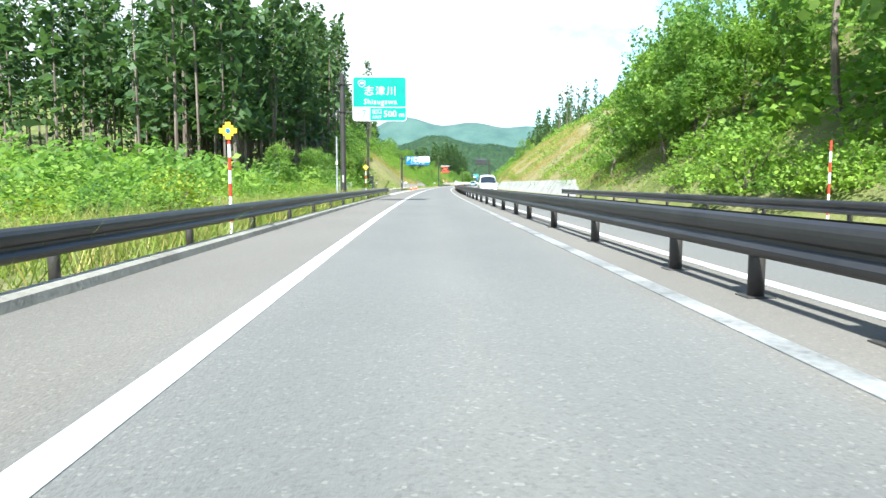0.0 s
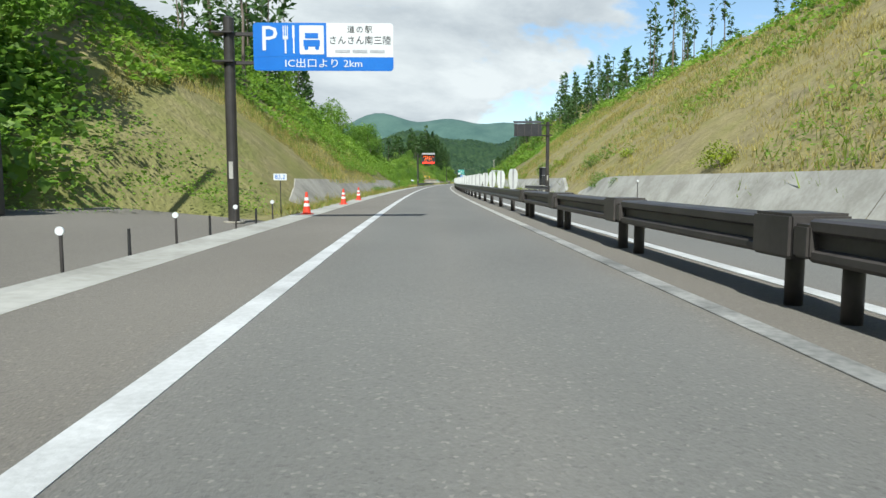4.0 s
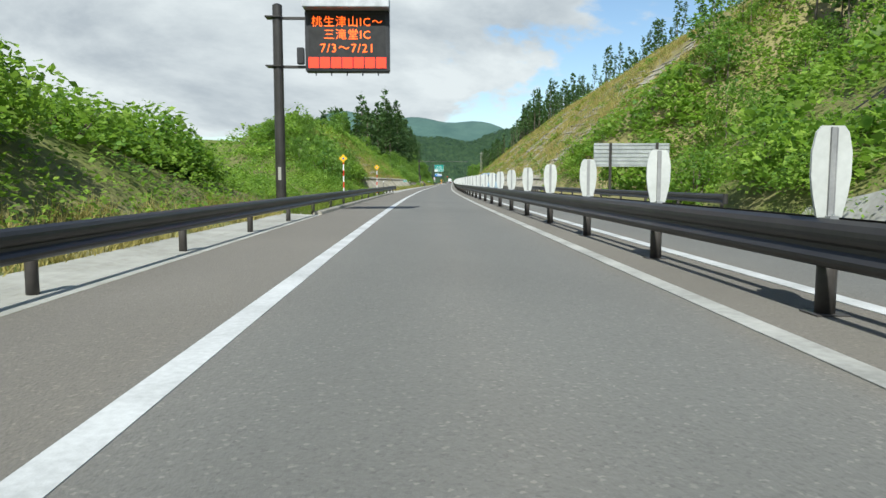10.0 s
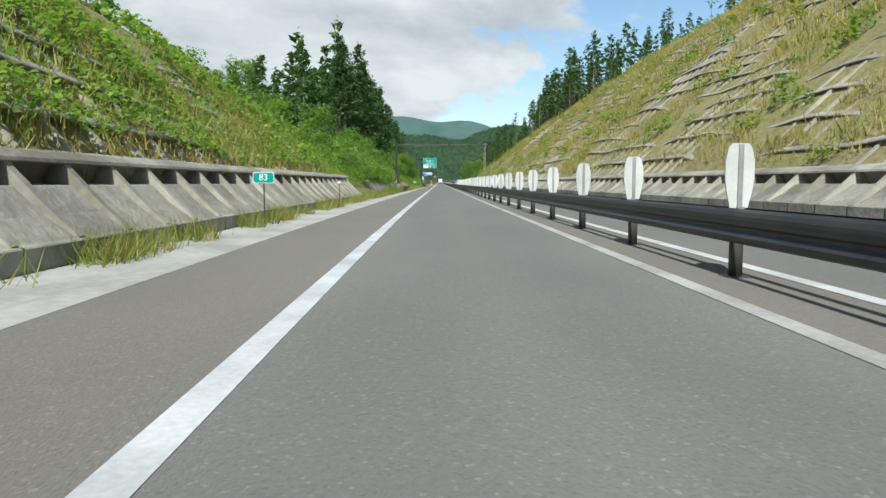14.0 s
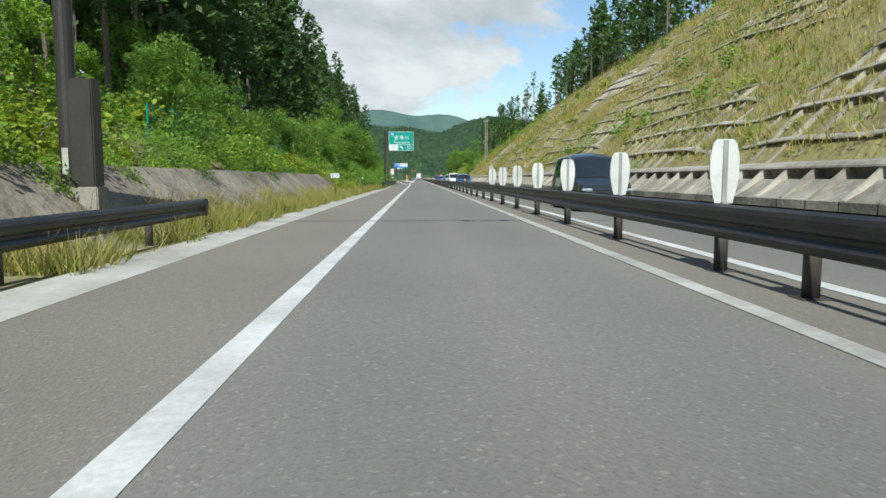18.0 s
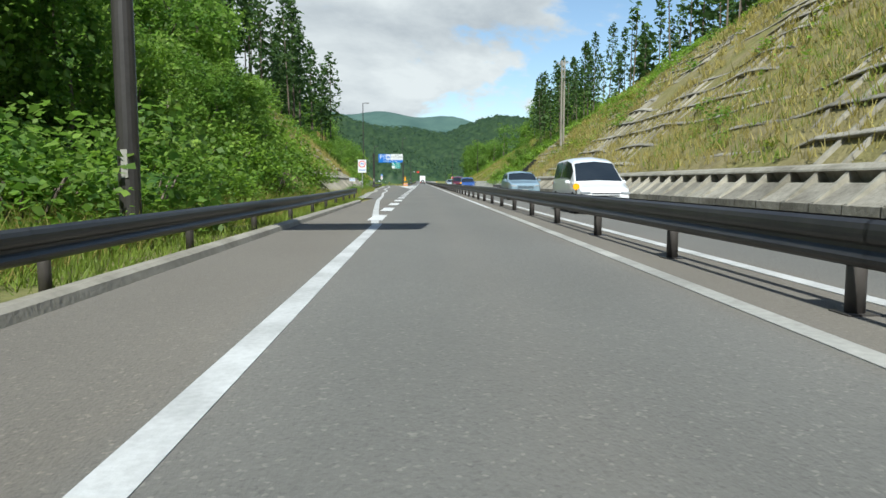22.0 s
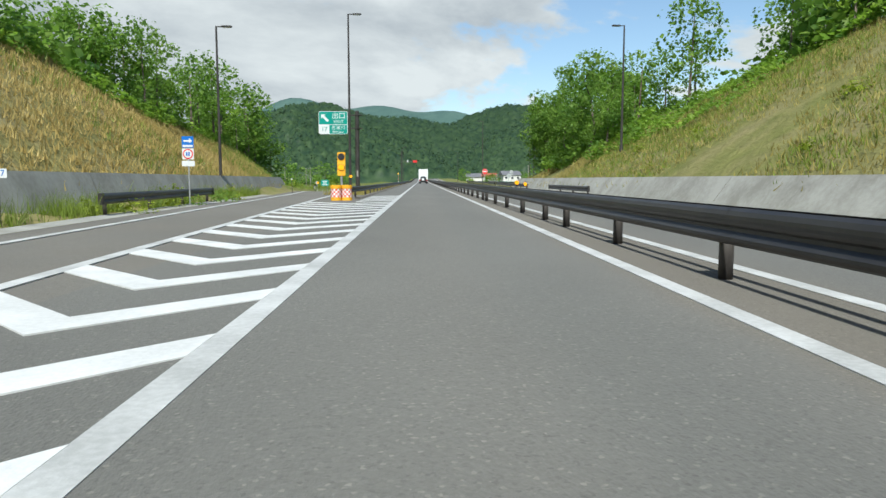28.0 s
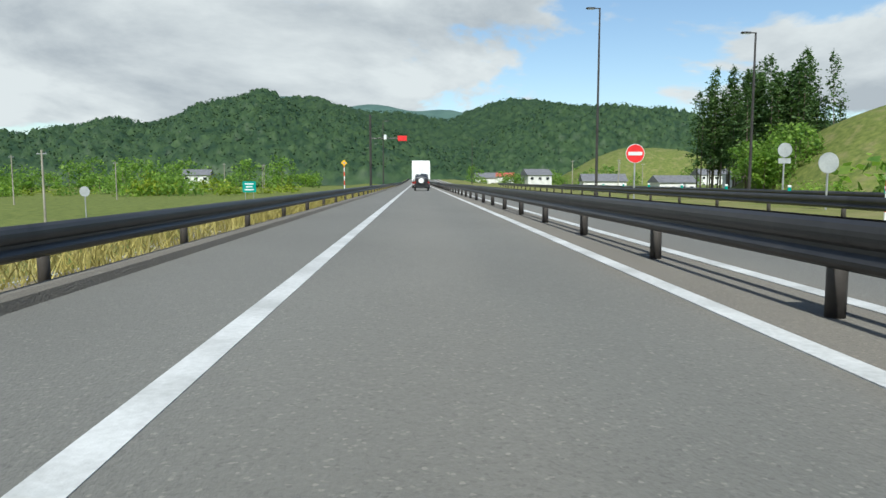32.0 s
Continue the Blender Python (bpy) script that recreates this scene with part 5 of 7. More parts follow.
grass(-1, 572, 664, .05, .95, 230000, .22, .05, GRASS_GOLD)
grass(-1, 650, 680, .05, 1.0, 30000, .3, .05, GRASS_GREEN)
grass(-1, 572, 664, .05, 1.0, 24000, .42, .045, GRASS_GREEN, patch=.7)
grass(1, 40, 215, .04, .5, 130000, .26, .045, patch=-1)
grass(1, 40, 215, .45, .95, 80000, .32, .07, patch=-1)
grass(1, 34, 215, .02, .8, 90000, .40, .05, GRASS_GREEN, patch=.1)
grass(1, 264, 548, .065, .4, 230000, .36, .05, patch=-1.2)
grass(1, 264, 548, .35, 1.0, 170000, .50, .09, patch=-1.3)
grass(1, 264, 548, .065, .9, 150000, .42, .06, GRASS_GREEN, patch=.3)
grass(1, 572, 650, .04, 1.0, 120000, .24, .05, GRASS_GREEN, patch=-.6)
grass(1, 572, 650, .04, 1.0, 120000, .22, .05, patch=-1.3)
grass(1, 680, 716, .0, 1.0, 26000, .36, .05, GRASS_GREEN)


def verge(side, s0, s1, d0, d1, n, h, mat, patch=-.5, edge=None):
    s = rng.uniform(s0, s1, n)
    u = rng.uniform(0, 1, n)
    d = side * (d0 + (d1 - d0) * u)
    if edge:
        d = np.interp(s, *tab(RAMP_EDGE, 1)) - d0 - (d1 - d0) * u
    keep = np.sin(s * .7) + np.sin(s * 1.9 + 1) + .6 * np.sin(s * 3.7) + rng.normal(size=n) * .6 > patch
    s, d = s[keep], d[keep]
    P = lay(s, d, land(s, d) - .02)
    cover("grass", P, blade_quads(P, h, .022, .45), mat, "dry straw-coloured grass on the verge" if mat is GRASS_DRY else "green grass and weeds on the verge")


verge(-1, -30, 64, 3.45, 6.5, 26000, .42, GRASS_GREEN, -2)
verge(-1, -30, 64, 3.45, 6.5, 12000, .5, GRASS_DRY)
for q, d, r in ((357.5, -4.7, .4), (358.8, -4.6, .5), (360.2, -4.8, .55), (361.6, -4.9, .45), (351.5, -4.8, .35), (172.0, -4.6, .35), (173.5, -4.5, .3), (146.0, -4.6, .4), (147.3, -4.5, .35), (152.5, -4.5, .4)):
    bush(q, d, r, 1, "leafy green bush on the verge beside the gutter")
verge(-1, 104, 212, 3.75, 4.9, 22000, .26, GRASS_DRY, .7)
verge(-1, 104, 212, 3.75, 4.9, 16000, .2, GRASS_GREEN, .5)
verge(-1, 208, 229, 4.3, 5.6, 7000, .32, GRASS_DRY, -.2)
verge(-1, 229, 264, 3.5, 5.6, 15000, .4, GRASS_GREEN, -.9)
verge(-1, 283, 345, 3.9, 4.6, 9000, .36, GRASS_DRY, .6)
verge(-1, 290, 372, 4.0, 5.0, 18000, .38, GRASS_GREEN, .3)
verge(-1, 380, 442, 3.7, 5.6, 36000, .36, GRASS_DRY, .2)
verge(-1, 380, 442, 3.7, 5.4, 20000, .3, GRASS_GREEN, -.2)
verge(-1, 436, 500, 3.5, 4.3, 14000, .16, GRASS_GREEN, -.6)
verge(-1, 436, 500, 4.25, 6.0, 26000, .45, GRASS_GREEN, -1)
verge(-1, 456, 500, 4.25, 6.0, 12000, .45, GRASS_DRY, -.6)
verge(-1, 500, 545, 1.5, 2.4, 22000, .32, GRASS_GREEN, .6, edge=True)
verge(-1, 500, 545, 1.5, 2.4, 9000, .34, GRASS_DRY, .3, edge=True)
for q in (505.5, 507.0, 508.6, 509.8, 513.2, 514.4, 515.5, 516.6, 517.8, 522.5, 524.0, 527.5, 533.0, 534.5, 539.0):
    bush(q, float(np.interp(q, *tab(RAMP_EDGE, 1))) - 1.95 - rng.uniform(0, .35), rng.uniform(.32, .5), 1, "low green bush overgrowing the concrete gutter")
verge(-1, 575, 640, 1.7, 2.9, 18000, .5, GRASS_GREEN, -.1, edge=True)
verge(-1, 640, 800, 3.5, 6.5, 34000, .3, GRASS_DRY, -1.2)
verge(-1, 660, 820, 9, 30, 20000, .3, GRASS_GREEN, -2.5)
verge(1, 137, 226, 9.85, 10.5, 9000, .4, GRASS_GREEN, 1.2)

# ---- concrete slope frames ----
def slope_frame(side, s0, s1, gap, top, label, kerb, pitch=1.44):
    """A lattice of concrete beams lying on the cut slope: a kerb, sprayed-concrete bays, and above each bay a hollow under the beam."""
    fr = tagged(new("slope_frame"), label, "slope frame", kind="structure")

    def foot(s):
        return float(profile(side, s)[0])

    def level(s, o):
        """Ground height o metres out from the foot."""
        return float(land(s, side * (foot(s) + o)))

    f, c, h, far = profile(side, 0.5 * (s0 + s1))
    offs_up = np.arange(1.05 + gap, (c - f) * top, gap)
    shade = lambda pts, q: [(side * (foot(q) + o), z) for o, z in pts]

    def sunk(q, o):
        """How deep turf and soil have buried the frame there."""
        return .34 * min(1.0, max(0.0, .22 + .75 * float(patchy(q * 1.3, o * 2.2)))) if o > 1.5 else 0.0
    run = (12 if side > 0 else 6) * pitch
    s = s0
    while s < s1 - .1:
        e = min(s + run, s1)
        strip("cross_beam", s + .01, e - .01, lambda q: shade([(.95, 1.0), (.78, 1.31), (.60, 1.30), (.57, 1.32), (.59, 1.37), (.74, 1.47), (1.20, 1.54), (1.45, 1.2)], q), CONCRETE_OLD, fr, step=pitch, closed=True)
        for j, o in enumerate(offs_up):
            def sec(q):
                z = level(q, o) + .05 * math.sin(q * .43 + 5 * j) * math.sin(q * .17 + j) - sunk(q, o)
                return shade([(o + .12, z - .25), (o - .10, z - .02), (o - .26, z - .02), (o - .29, z + .01), (o - .27, z + .05), (o - .13, z + .15), (o + .10, z + .18), (o + .30, z - .05)], q)
            strip("cross_beam", s + .01, e - .01, sec, CONCRETE_OLD, fr, step=pitch, closed=True)
        s = e
    s = s0
    while s <= s1:
        V, F = [], []
        low = [(-.30, kerb + .02), (.1, kerb + .10 + .42 * (1.06 - kerb)), (.56, 1.24), (.62, 1.34)]
        high = [(float(o), level(s, float(o)) + .17 - sunk(s, float(o))) for o in np.arange(.95, offs_up[-1] + .1, gap * .5)]
        row = low + high
        for o, z in row:
            d = side * (foot(s) + o)
            for ds, dz in ((-.115, -.55), (-.075, 0), (.075, 0), (.115, -.55)):
                V.append(lay(s + ds, d, z + dz))
        for i in range(len(row) - 1):
            for k in range(3):
                a = 4 * i + k
                F.append((a, a + 1, a + 5, a + 4))
        F.append((0, 3, 2, 1))
        link_mesh("rib", V, F, CONCRETE_OLD, fr)
        s += pitch
    s = s0
    while s < s1 - .1:
        e = min(s + pitch, s1)
        strip("infill_panel", s + .02, e - .02, lambda q: shade([(-.40, -.1), (-.40, kerb - .02), (-.38, kerb), (-.30, kerb), (-.26, kerb + .01), (.12, kerb + .42 * (1.02 - kerb)), (.48, .98), (.54, 1.0), (.98, 1.02), (1.02, 1.5)], q), SPRAYED, fr, step=pitch)
        s = e
    return fr


slope_frame(-1, 266, 332, .88, .80, "weathered concrete lattice frame on the grassy cut slope", .33)
slope_frame(-1, 499, 548, .95, .85, "weathered concrete lattice frame on the grassy cut slope", .36)
slope_frame(1, 272.4, 550, 1.3, .81, "weathered concrete lattice frame on the tall dry cut slope", .48)


def wire_fence(posts, h, label, mat):
    """A light mesh fence between posts at (s, d, z): steel posts, strand wires and diamond netting."""
    f = tagged(new("wire_fence"), label, "fence")
    P = [Vector(lay(*p)) for p in posts]

    def rod(bm, a, b, r, seg=4):
        q = bmesh.ops.create_cone(bm, cap_ends=True, segments=seg, radius1=r, radius2=r, depth=(b - a).length)
        bmesh.ops.transform(bm, matrix=Matrix.Translation((a + b) / 2) @ (b - a).to_track_quat("Z", "Y").to_matrix().to_4x4(), verts=q["verts"])
    for p in P:
        bm = NB(); rod(bm, p - Vector((0, 0, .3)), p + Vector((0, 0, h + .06)), .028, 8); part("post", bm, mat, f)
    for k in range(4):
        bm = NB()
        for a, b in zip(P[:-1], P[1:]):
            o = Vector((0, 0, .05 + (h - .05) * k / 3))
            rod(bm, a + o, b + o, .006)
        part("wire", bm, mat, f)
    V, F = [], []
    for a, b in zip(P[:-1], P[1:]):
        L = (b - a).length
        u = (b - a) / L
        x = -h
        while x < L:
            for up in (0, 1):
                x0, x1 = max(x, 0), min(x + h, L)
                z0, z1 = (x0 - x), (x1 - x)
                if up:
                    z0, z1 = h - z0, h - z1
                w = Vector((0, 0, .006))
                p, q = a + u * x0 + Vector((0, 0, z0)), a + u * x1 + Vector((0, 0, z1))
                k = len(V)
                V += [p - w, q - w, q + w, p + w]; F.append((k, k + 1, k + 2, k + 3))
            x += .12
    link_mesh("netting", V, F, mat, f)
    return f


wire_fence([(51.5, -6.2, .3), (53.6, -6.0, .0), (56.5, -6.4, .15), (59.5, -6.3, .25), (61.5, -6.9, .0)], .85, "sagging grey wire mesh fence among tall weeds", GALV)
wire_fence([(396 + 2.5 * i, -8.9 - .03 * i, float(land(396 + 2.5 * i, -8.9 - .03 * i))) for i in range(12)], 1.2, "green wire mesh fence along the top of the bank", SIGN_GREEN)


# ---- wooded hills ----
def hill(name, s, d, length, width, height, turn, label, n, mat, tree_h=9.0, seed=1, lumpy=1.0):
    """An elongated ridge with an uneven crest; a wooded one is covered by crowns, each a cone of its own height."""
    g = np.random.default_rng(seed)
    base = spot(s, d, -5, turn)
    ph = g.uniform(0, 6, 4)
    wooded = n > 0
    if wooded:
        cell = tree_h * (.55 if length < 600 else .9)
        xs = np.linspace(-1, 1, int(length / cell * 2.6))
        ys = np.concatenate([np.linspace(-1, .25, int(width * .62 / cell * 2.6)), [.45, .7, 1.0]])
    else:
        xs, ys = np.linspace(-1, 1, 64), np.linspace(-1, 1, 26)
    X, Y = np.meshgrid(xs, ys, indexing="ij")
    nx, ny = X.shape

    def hz(x, y):
        env = np.clip(1 - np.abs(x) ** 2.4, 0, 1) * np.clip(1 - np.abs(y) ** 2, 0, 1)
        return height * env * (1 + lumpy * (.16 * np.sin(x * 5 + ph[0]) + .10 * np.sin(x * 11 + ph[1] + y * 2) + .06 * np.sin(x * 23 + ph[2] + 3 * y)))
    Z = hz(X, Y)
    if wooded:
        gx, gy = X * length / 2 / cell + 500, Y * width / 2 / cell + 500
        jx, jy, jh, jr = g.uniform(.1, .9, (1100, 1100)), g.uniform(.1, .9, (1100, 1100)), g.uniform(.35, 1.0, (1100, 1100)), g.uniform(.7, 1.15, (1100, 1100))
        top = np.zeros_like(Z)
        for a in (-1, 0, 1):
            for b in (-1, 0, 1):
                ix, iy = gx.astype(int) + a, gy.astype(int) + b
                r = np.hypot(gx - ix - jx[ix, iy], gy - iy - jy[ix, iy]) / jr[ix, iy]
                top = np.maximum(top, jh[ix, iy] * np.clip(1 - r, 0, 1) ** .8)
        Z = Z + tree_h * 1.05 * top * np.clip(Z / 3, 0, 1)
    V = np.stack([X * length / 2, Y * width / 2, Z], -1).reshape(-1, 3)
    F = [(i * ny + j, (i + 1) * ny + j, (i + 1) * ny + j + 1, i * ny + j + 1) for i in range(nx - 1) for j in range(ny - 1)]
    ob = link_mesh(name, V, F, mat, smooth=True)
    ob.matrix_basis = base
    tagged(ob, label, "hill", kind="structure")
    if wooded:   # sprays that fray the crowns
        n = 4 * n
        x, y = g.uniform(-1, 1, n), g.uniform(-1, .25, n)
        z = hz(x, y)
        ok = z > 2
        P = np.stack([x * length / 2, y * width / 2, z + tree_h * g.uniform(.15, .85, n)], 1)[ok]
        woods = new("woods", quad_mesh("woods", leaf_quads(P, tree_h * .15, .35, .55, droop=.9), mat))
        woods.matrix_basis = base
        tagged(woods, "dense dark conifer wood covering the hill", "woods", kind="stuff")


# forest colour shifted to blue-green: the haze of distance is painted in
HILL_HAZED = material("hazed_distant_forest", (0.044, 0.092, 0.080), (0.070, 0.128, 0.105), scale=.012, rough=1.0, fine=.1, bump=1.5, bump_scale=.06)
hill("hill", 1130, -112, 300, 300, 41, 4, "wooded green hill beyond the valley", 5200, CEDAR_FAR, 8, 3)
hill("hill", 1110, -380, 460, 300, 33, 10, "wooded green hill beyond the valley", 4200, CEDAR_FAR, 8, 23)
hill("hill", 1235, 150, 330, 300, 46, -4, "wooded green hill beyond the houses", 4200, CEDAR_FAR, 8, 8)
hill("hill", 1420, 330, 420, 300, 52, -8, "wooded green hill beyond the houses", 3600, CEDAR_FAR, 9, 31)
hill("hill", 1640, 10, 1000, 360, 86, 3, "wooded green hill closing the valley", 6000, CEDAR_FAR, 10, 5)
hill("hill", 828, 122, 104, 76, 25, 0, "smooth grassy mound beyond the slip road", 0, GROUND, 5, 17, .2)
hill("hill", 1035, 118, 100, 100, 20, 0, "open pale green pasture on the hillside", 0, GROUND, 5, 19, .2)
hill("hill", 1060, -34, 32, 130, 21, 0, "open pale green clearing on the hillside", 0, GROUND, 5, 21, .2)
hill("hill", 3500, -420, 2600, 900, 255, 2, "wooded mountain ridge far away, its blue-green colour holding the haze", 0, HILL_HAZED, 10, 11)
hill("hill", 3700, 900, 2200, 900, 235, -8, "wooded mountain ridge far away, its blue-green colour holding the haze", 0, HILL_HAZED, 10, 13)

# ---- signs and roadside furniture ----
def plate(parent, name, x0, x1, z0, z1, mat, y=0.0, thick=.03, r=.12, corners=(1, 1, 1, 1), label=""):
    """A board facing -y with rounded corners (order: lower left, lower right, upper right, upper left)."""
    pts = []
    for (cx, cz, a0), on in zip(((x0, z0, 180), (x1, z0, 270), (x1, z1, 0), (x0, z1, 90)), corners):
        if on and r:
            ox, oz = (cx + (r if cx == x0 else -r)), (cz + (r if cz == z0 else -r))
            pts += [(ox + r * math.cos(radians(a0 + q)), oz + r * math.sin(radians(a0 + q))) for q in (0, 22.5, 45, 67.5, 90)]
        else:
            pts.append((cx, cz))
    bm = NB()
    a = [bm.verts.new((x, y, z)) for x, z in pts]
    b = [bm.verts.new((x, y + thick, z)) for x, z in pts]
    bm.faces.new(a); bm.faces.new(b[::-1])
    for i in range(len(pts)):
        j = (i + 1) % len(pts)
        bm.faces.new((a[j], a[i], b[i], b[j]))
    return part(name, bm, mat, parent, label)


def big_pole(parent, x, h, r=.16, arms=(), arm_to=0.0):
    bm = NB()
    cyl(bm, (x, 0, -.1), r, h + .1, 16, r2=r * .92)
    cyl(bm, (x, 0, h), r * .95, .05, 16, r2=r * .6)
    p = part("pole", bm, POLE_BROWN, parent)
    bm = NB()
    cyl(bm, (x, 0, 0), r * 1.9, .04, 16)
    part("base_flange", bm, CONCRETE, parent)
    bm = NB()
    box(bm, (x, -r - .004, 1.3), (.10, .012, .42))
    part("label_plate", bm, CONCRETE_PALE, parent, "pale inspection plate")
    for z in arms:
        bm = NB()
        sgn = 1 if arm_to > x else -1
        box(bm, ((x + arm_to) / 2, .10, z), (abs(arm_to - x) + .5, .07, .09), bevel=.01)
        box(bm, (x - sgn * .12, 0, z), (.5, .42, .05), bevel=.01)
        part("arm", bm, POLE_BROWN, parent)
    return p


def arrow_shape(parent, x, z, size, mat, y):
    bm = NB()
    pts = [(-.5, .5), (.08, .5), (-.10, .32), (.5, -.28), (.28, -.5), (-.32, .10), (-.5, -.08)]
    a = [bm.verts.new((x + px * size, y, z + pz * size)) for px, pz in pts]
    b = [bm.verts.new((x + px * size, y + .003, z + pz * size)) for px, pz in pts]
    bm.faces.new(a)
    for i in range(len(pts)):
        j = (i + 1) % len(pts)
        bm.faces.new((a[j], a[i], b[i], b[j]))
    return part("arrow", bm, mat, parent)


def guide_sign(s, x0, x1, z0, zs, z1, xs, bottom):
    """The town's exit guide board on a cantilever pole at the left."""
    t = thing("exit_sign", spot(s, -4.6), "teal green motorway exit board on a dark cantilever pole", "road sign", "motorway exit boards")
    x0, x1, xs = x0 + 4.6, x1 + 4.6, xs + 4.6
    big_pole(t, 0, z1 + .12, arms=(z1 - .42, z0 + .52), arm_to=x1 - .4)
    plate(t, "border", x0, x1, z0, z1, SIGN_WHITE, -.06, .04, .16)
    plate(t, "board", x0 + .035, x1 - .035, zs + .02, z1 - .035, SIGN_GREEN, -.066, .01, .13, (0, 0, 1, 1))
    plate(t, "board", xs + .01, x1 - .035, z0 + .035, zs - .02, SIGN_GREEN, -.066, .01, .13, (0, 1, 0, 0))
    w, m = x1 - x0, (x0 + x1) / 2
    words("志津川", .185 * w, SIGN_WHITE, t, m + .04, -.070, zs + .88, spread=1.25)
    words("Shizugawa", .134 * w, SIGN_WHITE, t, m + .04, -.070, zs + .30, stretch=1.05, spread=1.08)
    words("17", .60, SIGN_GREEN, t, (x0 + xs) / 2 - .02, -.070, (z0 + zs) / 2, spread=1.1)
    # route shield: plain blue shape
    bm = NB()
    pts = [(-.20, .14), (0, .19), (.20, .14), (.21, .0), (.12, -.14), (0, -.22), (-.12, -.14), (-.21, .0)]
    for k, (q, mt) in enumerate(((1.0, SIGN_WHITE), (.86, SIGN_BLUE))):
        bm = NB()
        f = [bm.verts.new((x0 + .52 + px * q, -.070 - .003 * k, z1 - .38 + pz * q)) for px, pz in pts]
        bm.faces.new(f)
        part("route_shield", bm, mt, t)
    bm = NB()
    box(bm, (x0 + .52, -.076, z1 - .35), (.20, .002, .10))
    part("shield_bar", bm, SIGN_WHITE, t)
    if bottom == "500m":
        words("出口", .29, SIGN_WHITE, t, xs + .40, -.070, (z0 + zs) / 2 + .13)
        words("EXIT", .23, SIGN_WHITE, t, xs + .40, -.070, (z0 + zs) / 2 - .17, spread=1.1)
        words("500", .50, SIGN_WHITE, t, xs + 1.14, -.070, (z0 + zs) / 2)
        words("m", .42, SIGN_WHITE, t, x1 - .27, -.070, (z0 + zs) / 2 - .03)
    else:
        arrow_shape(t, xs + .52, (z0 + zs) / 2, .46, SIGN_WHITE, -.070)
        words("出口", .33, SIGN_WHITE, t, x1 - .62, -.070, (z0 + zs) / 2 + .12)
        words("EXIT", .23, SIGN_WHITE, t, x1 - .62, -.070, (z0 + zs) / 2 - .20, spread=1.1)


guide_sign(41.2, -4.02, -.98, 4.55, 5.32, 7.02, -3.05, "500m")
guide_sign(469.8, -4.06, -.67, 4.82, 5.65, 7.38, -2.80, "exit")


def rest_sign(s, pole_d, x0, x1, z0, zs, z1, xs):
    t = thing("rest_area_sign", spot(s, pole_d), "blue and white rest area board on a dark cantilever pole", "road sign", "rest area boards")
    x0, x1, xs = x0 - pole_d, x1 - pole_d, xs - pole_d
    big_pole(t, 0, z1 + .1, r=.14, arms=(z1 - .25, z0 + .2), arm_to=x1 - .5)
    plate(t, "board", x0, xs, zs, z1, SIGN_BLUE, -.05, .035, .08, (0, 0, 0, 1))
    plate(t, "board", xs + .004, x1, zs, z1, SIGN_WHITE, -.05, .035, .08, (0, 0, 1, 0), "white half of the board")
    plate(t, "board", x0, x1, z0, zs - .004, SIGN_BLUE, -.05, .035, .08, (1, 1, 0, 0))
    h = z1 - zs
    words("P", h * 1.05, SIGN_WHITE, t, x0 + .38, -.056, zs + h / 2)
    bm = NB()   # fork and knife
    for q in (-.05, 0, .05):
        box(bm, (x0 + .78 + q, -.056, zs + h * .75), (.022, .004, h * .32))
    box(bm, (x0 + .78, -.056, zs + h * .56), (.125, .004, h * .1))
    box(bm, (x0 + .78, -.056, zs + h * .33), (.04, .004, h * .46))
    box(bm, (x0 + .98, -.056, zs + h * .33), (.035, .004, h * .46)); box(bm, (x0 + .975, -.056, zs + h * .74), (.055, .004, h * .36))
    part("fork_and_knife", bm, SIGN_WHITE, t)
    plate(t, "pictogram", x0 + 1.12, xs - .06, zs + .06, z1 - .06, SIGN_WHITE, -.057, .004, .03)
    bm = NB()
    cx = (x0 + 1.12 + xs - .06) / 2
    for dz, hw, hh in ((.62, .20, .16), (.40, .25, .20)):
        box(bm, (cx, -.060, zs + h * dz), (2 * hw * .8, .004, hh * .8), bevel=.0)
    cyl(bm, (cx - .13, -.062, zs + h * .26), .05, .004, 12, axis="y"); cyl(bm, (cx + .13, -.062, zs + h * .26), .05, .004, 12, axis="y")
    part("car_symbol", bm, SIGN_BLUE, t)
    words("道の駅", h * .23, CABINET, t, (xs + x1) / 2, -.056, z1 - h * .20, spread=1.3)
    words("さんさん南三陸", h * .27, CABINET, t, (xs + x1) / 2, -.056, zs + h * .48)
    bm = NB()
    for i in range(3):
        box(bm, ((xs + x1) / 2 - .42 + .42 * i, -.056, zs + h * .17), (.36, .004, .07))
    part("small_print", bm, GALV, t)
    words("IC出口より 2km", (zs - z0) * .72, SIGN_WHITE, t, (x0 + x1) / 2, -.056, (z0 + zs) / 2, stretch=1.15)


rest_sign(101.5, -4.6, -4.0, -.6, 3.72, 4.05, 4.86, -2.23)
rest_sign(561.2, -7.0, -6.3, -2.78, 3.80, 4.16, 5.02, -4.55)

# board at the nose
t = thing("exit_sign", spot(649.2, -4.98) @ Matrix.Diagonal((1.18, 1, 1.146, 1)), "small teal exit board with an arrow on a dark pole", "road sign", "motorway exit boards")
big_pole(t, 0, 5.55, r=.15, arms=(5.3, 4.4), arm_to=-2.2)
plate(t, "border", -2.55, -.62, 4.0, 5.55, SIGN_WHITE, -.06, .04, .12)
plate(t, "board", -2.52, -.65, 4.66, 5.52, SIGN_GREEN, -.066, .01, .1, (0, 0, 1, 1))
plate(t, "board", -1.84, -.65, 4.03, 4.62, SIGN_GREEN, -.066, .01, .1, (0, 1, 0, 0))
